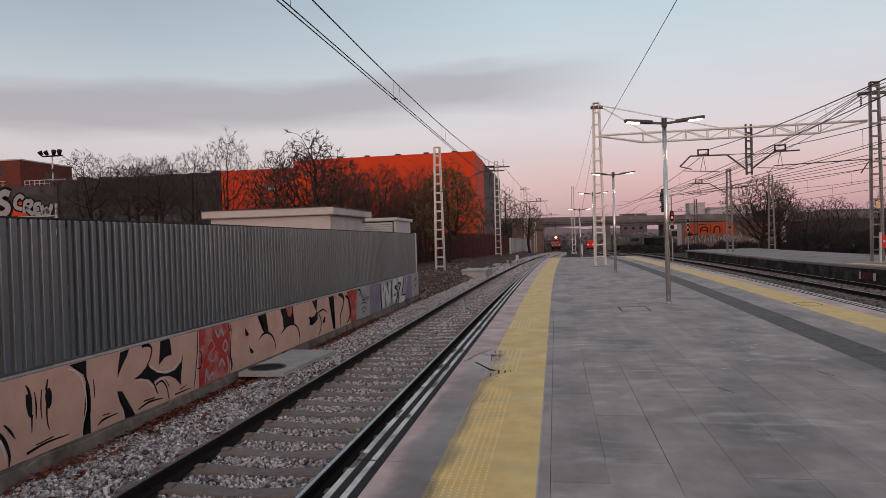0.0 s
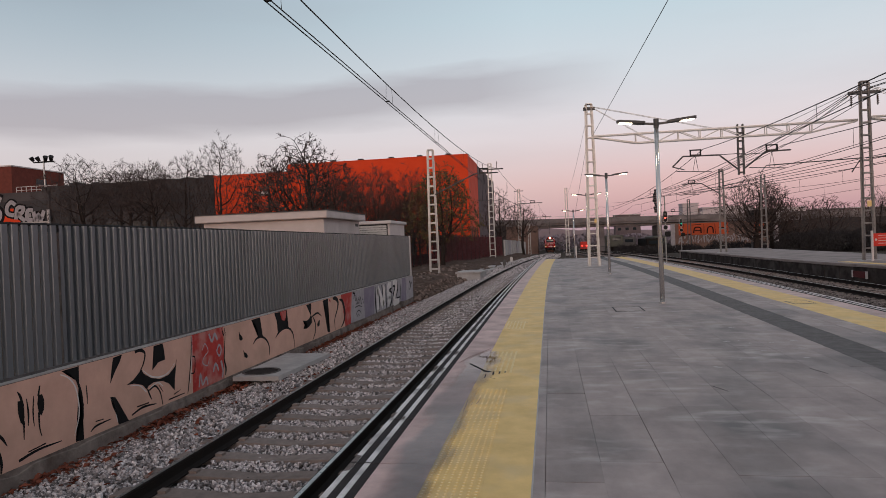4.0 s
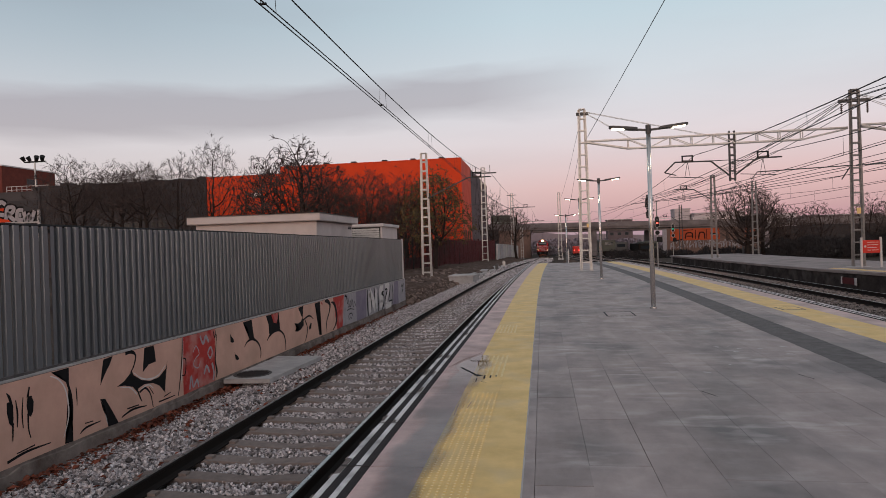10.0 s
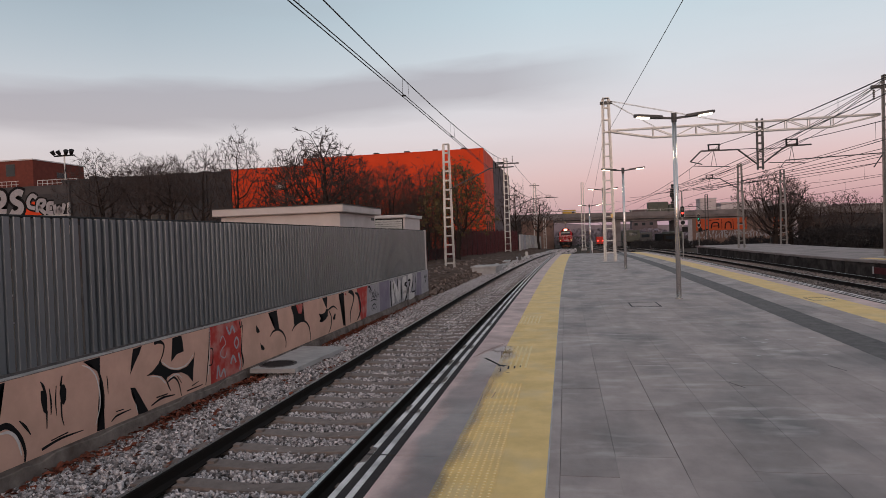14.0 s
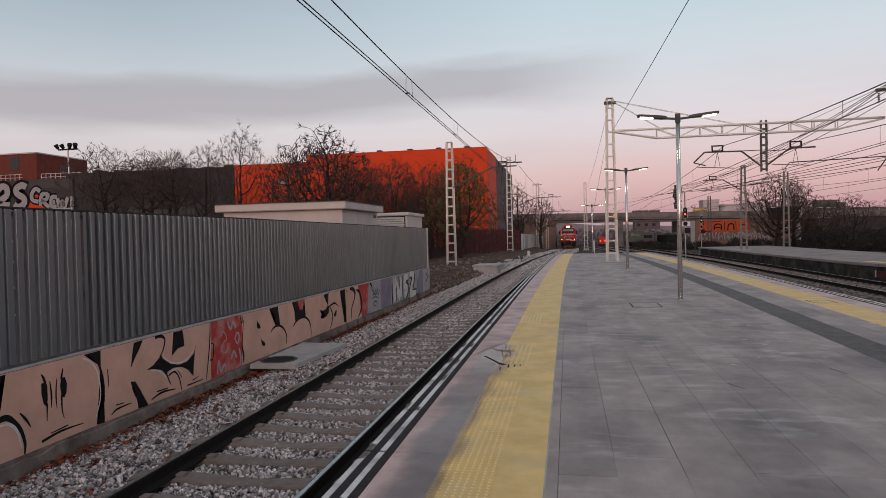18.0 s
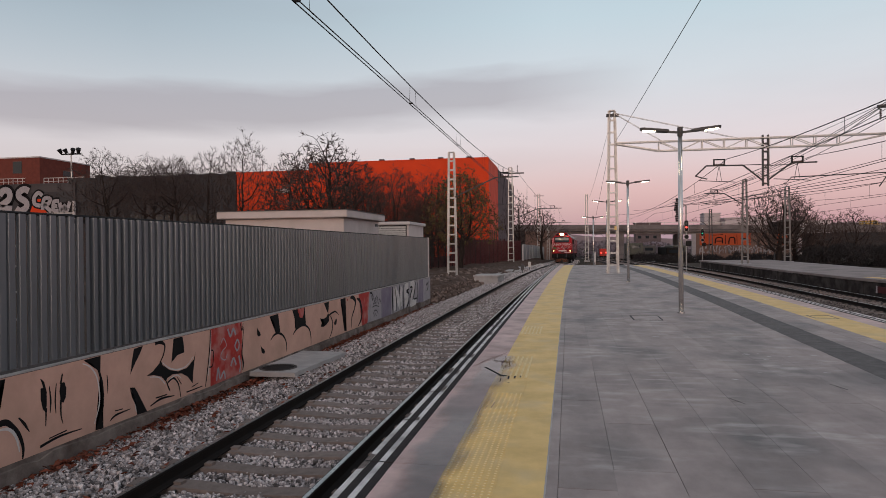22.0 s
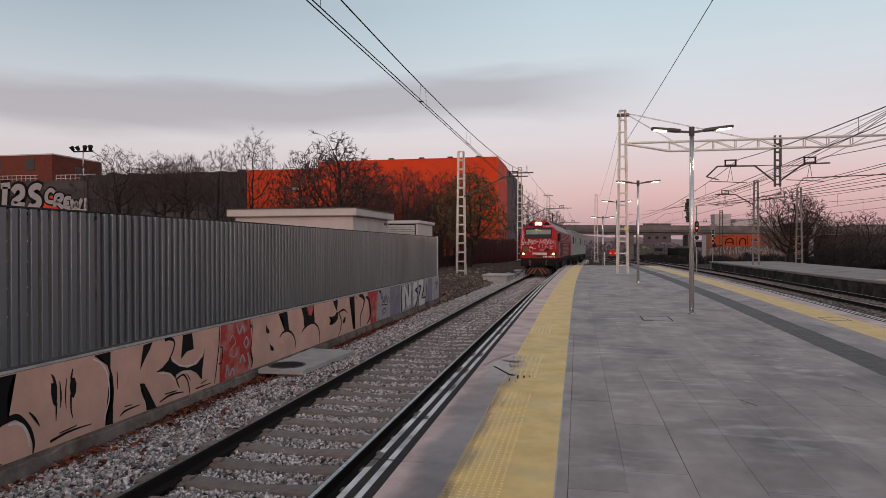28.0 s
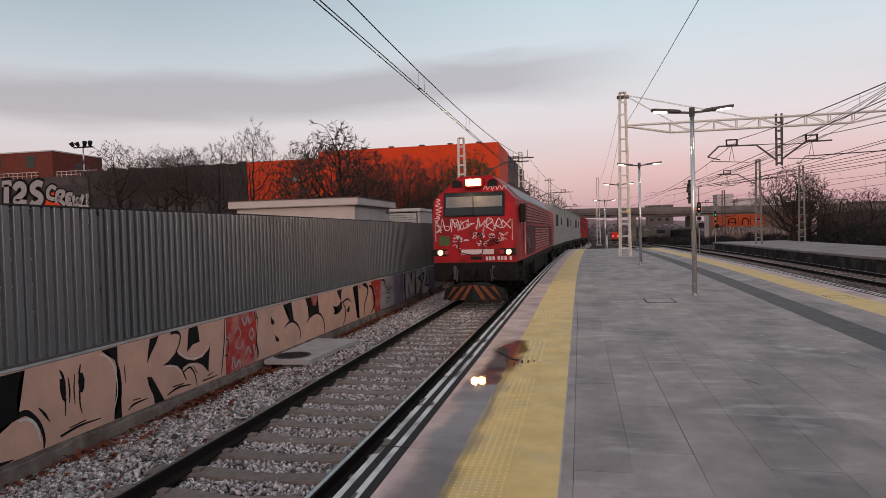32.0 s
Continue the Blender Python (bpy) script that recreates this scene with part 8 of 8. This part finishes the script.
def hatch():
    t = thing("inspection_hatch", None, "grey paving hatch cover framed in steel, set flush", "hatch cover")
    part("cover", bx(1.36, 14.58, 0.0005, 1.92, 15.42, 0.003), "slab", t)
    for x0, y0, x1, y1 in ((1.33, 14.55, 1.36, 15.45), (1.92, 14.55, 1.95, 15.45), (1.36, 14.55, 1.92, 14.58), (1.36, 15.42, 1.92, 15.45)):
        part("frame_bar", bx(x0, y0, 0.0, x1, y1, 0.004), "dark", t)
    u = thing("inspection_hatch", None, "small hatch outlined in the yellow band", "hatch cover")
    for x0, y0, x1, y1 in ((5.15, 15.3, 5.17, 15.9), (5.60, 15.3, 5.62, 15.9), (5.15, 15.3, 5.62, 15.32), (5.15, 15.88, 5.62, 15.9)):
        part("frame_bar", bx(x0, y0, 0.001, x1, y1, 0.004), "dull", u)
    # dark marks beside the ribs, cracks, and pale scuffs
    rr = random.Random(12)
    sc = thing("paving_cracks", None, "short dark cracks, marks and pale scuffs on the paving", "crack")
    flat = lambda u, v: (u, v, 0.0018)
    for pts, w in (([(1.62, 7.3), (1.72, 7.05)], 0.012), ([(2.9, 8.2), (2.98, 7.9)], 0.012)):
        part("crack", stroke_mesh([[(a, b, w) for a, b in pts]], flat, 0.0, (0, 0, 1)), "black", sc)
    for pts, w in (([(-1.11, 8.66), (-0.99, 8.42), (-0.86, 8.15)], 0.035), ([(-0.87, 8.16), (-0.79, 8.10)], 0.07), ([(-0.75, 8.12), (-0.74, 7.92)], 0.022), ([(-0.675, 8.12), (-0.67, 7.97)], 0.02), ([(-0.61, 8.14), (-0.605, 8.04)], 0.014), ([(-0.83, 7.95), (-0.825, 7.75)], 0.012), ([(-0.76, 7.75), (-0.70, 7.70)], 0.012)):
        part("dark_mark", stroke_mesh([[(a, b, w) for a, b in pts]], lambda u, v: (u, v, 0.0095), 0.0, (0, 0, 1)), "black", sc)
    margin = [[(-0.94, 9.87, 0.02), (-1.05, 9.52, 0.035), (-1.17, 9.18, 0.03), (-1.25, 8.8, 0.025), (-1.31, 8.63, 0.01)], [(-0.93, 9.9, 0.012), (-1.1, 9.92, 0.012), (-1.3, 9.92, 0.008)], [(-1.2, 8.05, 0.008), (-1.0, 8.06, 0.01), (-0.92, 8.06, 0.006)],
              [(-0.89, 6.65, 0.012), (-0.885, 6.45, 0.016), (-0.88, 6.2, 0.01)], [(-0.77, 6.75, 0.012), (-0.785, 6.5, 0.016)], [(-0.83, 6.6, 0.008), (-0.835, 6.45, 0.010)], [(-0.9, 11.86, 0.01), (-0.75, 11.9, 0.02)], [(-0.52, 12.95, 0.02), (-0.48, 12.9, 0.012)]]
    margin = [[(a, b, w * 0.55) for a, b, w in ln] for ln in margin]
    for ln in margin:
        part("dark_mark", stroke_mesh([ln], lambda u, v: (u, v, 0.0078), 0.0, (0, 0, 1)), "tide", sc)
    for i in range(36):
        x, y = (rr.gauss(2.35, 0.5), rr.gauss(9.2, 1.3)) if i < 16 else (rr.uniform(0.3, 3.4), rr.uniform(6.5, 24))
        l = rr.uniform(0.04, 0.16)
        t1, w = rr.uniform(-0.06, 0.06), rr.uniform(0.012, 0.05)
        part("scuff", stroke_mesh([[(x, y, 0.006), (x + l * 0.3, y + t1 * 0.6, w), (x + l * 0.65, y + t1, w * 0.6), (x + l, y + t1 * rr.uniform(0, 1.5), 0.005)]], flat, 0.0, (0, 0, 1)), "scuff", sc)


hatch()


# ---------------------------------------------------------------- standing water along the edge slabs
def puddle():
    bm = bmesh.new()
    rows = [(bm.verts.new((-1.30, y, 0.0085)), bm.verts.new((-0.50, y, 0.0085))) for y in (2.3, 4.2, 6.0, 7.8, 9.6)]
    for p, q in zip(rows, rows[1:]):
        bm.faces.new((p[0], p[1], q[1], q[0]))
    ob = part("puddle", bm, "puddle")
    tagged(ob, "thin film of rainwater on the platform edge", "puddle", kind="structure")


puddle()


# ---------------------------------------------------------------- ballast stones
def stones(name, boxes, material, label, seed, skip, coarse=False):
    """Loose angular stones: low icosahedra, each turned and squeezed."""
    r = np.random.default_rng(seed)
    g = (1 + 5 ** 0.5) / 2
    ico = np.array([(-1, g, 0), (1, g, 0), (-1, -g, 0), (1, -g, 0), (0, -1, g), (0, 1, g), (0, -1, -g), (0, 1, -g), (g, 0, -1), (g, 0, 1), (-g, 0, -1), (-g, 0, 1)]) / 1.9
    tri = np.array([(0, 11, 5), (0, 5, 1), (0, 1, 7), (0, 7, 10), (0, 10, 11), (1, 5, 9), (5, 11, 4), (11, 10, 2), (10, 7, 6), (7, 1, 8), (3, 9, 4), (3, 4, 2), (3, 2, 6), (3, 6, 8), (3, 8, 9), (4, 9, 5), (2, 4, 11), (6, 2, 10), (8, 6, 7), (9, 8, 1)])
    if coarse:
        ico = np.array([(1, 0, 0), (-1, 0, 0), (0, 1, 0), (0, -1, 0), (0, 0, 1), (0, 0, -1)]) * 1.12
        tri = np.array([(0, 2, 4), (2, 1, 4), (1, 3, 4), (3, 0, 4), (2, 0, 5), (1, 2, 5), (3, 1, 5), (0, 3, 5)])
    k = len(ico)
    cen, siz = [], []
    for (line, x0, x1, y0, y1, dens, size, z) in boxes:
        n = int((x1 - x0) * (y1 - y0) * dens)
        p = np.stack((r.uniform(x0, x1, n), r.uniform(y0, y1, n), np.full(n, z)), 1)
        keep = np.array([not skip(a, b, r.random()) for a, b, _ in p])
        p = p[keep]
        p[:, 2] -= 0.092 * np.clip(-1.6 - p[:, 0], 0, 1.3) * (p[:, 0] > -4)
        p[:, 0] += np.array([line(b) for b in p[:, 1]])
        p[:, 2] += r.uniform(-0.012, 0.022, len(p)) + np.array([dip(b) for b in p[:, 1]])
        cen.append(p)
        siz.append(r.uniform(0.7, 1.35, len(p)) * size)
    cen, siz = np.concatenate(cen), np.concatenate(siz)
    n = len(cen)
    q = r.normal(size=(n, 4))
    q /= np.linalg.norm(q, axis=1)[:, None]
    w, x, y, z = q.T
    R = np.stack([1 - 2 * (y * y + z * z), 2 * (x * y - z * w), 2 * (x * z + y * w), 2 * (x * y + z * w), 1 - 2 * (x * x + z * z), 2 * (y * z - x * w), 2 * (x * z - y * w), 2 * (y * z + x * w), 1 - 2 * (x * x + y * y)], 1).reshape(n, 3, 3)
    shape = ico[None] * r.uniform(0.6, 1.25, (n, 1, 3)) * r.uniform(0.82, 1.15, (n, k, 1))
    v = np.einsum("nij,nkj->nki", R, shape) * siz[:, None, None] + cen[:, None, :]
    f = (tri[None] + k * np.arange(n)[:, None, None]).reshape(-1)
    me = bpy.data.meshes.new(name)
    me.vertices.add(n * k)
    me.vertices.foreach_set("co", v.reshape(-1).astype(np.float32))
    me.loops.add(len(f))
    me.loops.foreach_set("vertex_index", f.astype(np.int32))
    me.polygons.add(len(f) // 3)
    me.polygons.foreach_set("loop_start", np.arange(0, len(f), 3, dtype=np.int32))
    me.update(calc_edges=True)
    me.polygons.foreach_set("use_smooth", np.zeros(len(f) // 3, dtype=bool))
    me.materials.append(M[material])
    return tagged(new(name, me), label, "ballast", kind="stuff")


def near_skip(dx, y, u):
    if abs(abs(dx) - 0.87) < 0.085:
        return True
    k = (y + 6.0 - 0.25) % 0.6
    on = (k < 0.135 or k > 0.465) and abs(dx) < 1.32
    return on and u > (0.03 if abs(dx) < 1.0 else 0.45)


ZS = BED + 0.028
stones("ballast_stones", [(track1, -2.80, 1.70, 4.2, 11.0, 1300, 0.0205, ZS), (track1, -2.80, 1.70, -5.0, 4.2, 160, 0.034, ZS)], "stone", "loose pale grey ballast stones round the near track", 7, near_skip)
stones("ballast_stones", [(track1, -2.80, 1.70, 11.0, 18.0, 640, 0.028, ZS), (track1, -2.80, 1.70, 18.0, 29.0, 380, 0.036, ZS), (track1, -2.6, 1.70, 29.0, 44.0, 300, 0.040, ZS), (track1, -2.6, 1.70, 44.0, 50.0, 140, 0.058, ZS), (track1, -2.75, 1.70, 50.0, 80.0, 46, 0.10, ZS), (track1, -2.75, 1.70, 80.0, 125.0, 17, 0.16, ZS),
                          (track1, -2.0, -1.35, 4.2, 29.0, 240, 0.029, ZS + 0.03)], "stone", "loose pale grey ballast stones further along the near track", 27, near_skip, True)
stones("dark_ballast_stones", [(track2, 0.6, 2.6, 10.0, 36.0, 170, 0.045, ZS), (track3, -2.2, 1.7, 12.0, 45.0, 60, 0.05, ZS)], "stone2", "dark brown ballast stones between the far tracks", 8,
       lambda dx, y, u: abs(abs(dx) - 0.87) < 0.09, True)


BANK = lambda y: 0.9 * ease(y)
stones("rubble", [(BANK, -8.6 + 0.35 * i, -8.25 + 0.35 * i, 29.2, 62.0, 7 + 3.5 * i, 0.115, -0.36 - 0.075 * i) for i in range(8)] + [(BANK, -7.2, -5.9, 29.2, 40.0, 14, 0.055, -0.62)], "mudstone", "loose brown rubble on the earth bank", 17, lambda dx, y, u: False)


def fallen_leaves():
    r = random.Random(14)
    verts, faces = [], []

    def leaf(x, y, z, s):
        a, t = r.uniform(0, 6.28), r.uniform(-0.5, 0.5)
        u = Vector((math.cos(a), math.sin(a), t)) * s
        v = Vector((-math.sin(a), math.cos(a), r.uniform(-0.5, 0.5))) * s * 0.6
        c = Vector((x, y, z))
        k = len(verts)
        verts.extend([c - u, c + v + Vector((0, 0, s * 0.35)), c + u, c - v + Vector((0, 0, s * 0.3))])
        faces.append((k, k + 1, k + 2))
        faces.append((k, k + 2, k + 3))
    for _ in range(1500):
        y = r.uniform(5.5, 28.5)
        x = WX + 0.05 + abs(r.gauss(0, 0.14))
        leaf(x, y, -0.975 + r.uniform(0, 0.03), r.uniform(0.025, 0.055))
    for cy, n, sp in ((9.2, 130, 0.35), (10.3, 100, 0.3), (11.5, 130, 0.3), (16.5, 160, 0.8), (18.5, 160, 0.9), (20.5, 140, 0.9), (7.0, 30, 0.3)):
        for _ in range(n):
            leaf(WX + 0.06 + abs(r.gauss(0, 0.16)), r.gauss(cy, sp), -0.96 + r.uniform(0, 0.05), r.uniform(0.03, 0.06))
    for _ in range(170):
        leaf(r.uniform(-5.4, -4.4), r.uniform(5.5, 24), -0.865 + r.uniform(0, 0.03), r.uniform(0.03, 0.06))
    for cx, cy in ((-5.35, 6.6), (-5.5, 7.4), (-5.2, 9.0), (-5.6, 8.3)):
        for _ in range(14):
            leaf(r.gauss(cx, 0.07), r.gauss(cy, 0.1), -0.92 + r.uniform(0, 0.05), r.uniform(0.03, 0.06))
    tagged(raw("fallen_leaves", verts, faces, "leaf_fall"), "reddish fallen leaves along the foot of the wall", "leaves", kind="stuff")


fallen_leaves()


# ---------------------------------------------------------------- motion along the line
RUN = [(0.0, 192.0), (3.0, 182.5), (6.0, 173.0), (9.0, 163.0), (12.0, 150.8), (14.0, 141.5), (17.0, 123.0), (20.0, 103.0), (22.0, 89.8), (24.0, 76.5),
       (25.5, 66.6), (28.0, 48.7), (29.0, 41.9), (30.0, 34.9), (31.0, 27.8), (32.0, 20.6)]


def nose_at(t):
    """Where the front of the train stands at t seconds, by a smooth curve through RUN."""
    n = len(RUN)
    i = max(0, min(n - 2, next((k for k in range(n - 1) if RUN[k + 1][0] >= t), n - 2)))
    (t0, a), (t1, b) = RUN[i], RUN[i + 1]

    def slope(k):
        k0, k1 = max(0, k - 1), min(n - 1, k + 1)
        return (RUN[k1][1] - RUN[k0][1]) / (RUN[k1][0] - RUN[k0][0])
    h = t1 - t0
    u = (t - t0) / h
    return (2 * u ** 3 - 3 * u ** 2 + 1) * a + (u ** 3 - 2 * u ** 2 + u) * h * slope(i) + (-2 * u ** 3 + 3 * u ** 2) * b + (u ** 3 - u ** 2) * h * slope(i + 1)


def on_track(y, p0, p1):
    """The pose of a vehicle whose front is at y and whose bogies stand p0 and p1 behind it."""
    ya, yb = y + p0, y + p1
    xa, xb, za, zb = track1(ya), track1(yb), RAIL + dip(ya), RAIL + dip(yb)
    yaw = -math.atan2(xb - xa, yb - ya)
    pit = math.atan2(zb - za, yb - ya)
    return pose(xa + math.sin(yaw) * p0, y, za - math.tan(pit) * p0, math.degrees(pit), 0, math.degrees(yaw))


def motions():
    times = [0.5 * i for i in range(65)]
    walk(LOCO, [(t, on_track(nose_at(t), 4.2, 17.2)) for t in times])
    for w, off in WAGONS:
        walk(w, [(t, on_track(nose_at(t) + off, 2.4, 11.7)) for t in times])
    for w, yc in WHEELS:
        walk(w, [(0.1 * i, pose(0, yc, 0.5, math.degrees((192.0 - nose_at(0.1 * i)) / 0.5) % 360)) for i in range(321)])
    walk(LORRY, [(t, pose(x, 193.0, BRIDGE_Z(x) - 0.06)) for t, x in ((0.0, -55.0), (7.0, -36.0), (12.0, 8.1), (13.0, 17.3), (14.0, 26.3), (25.0, 118.0), (32.0, 119.0))])
    walk(VAN, [(t, pose(x, 193.2, BRIDGE_Z(x) - 0.06)) for t, x in ((0.0, -58.0), (9.0, -44.0), (14.0, 1.8), (20.0, 56.0), (26.0, 108.0), (32.0, 109.0))])


motions()
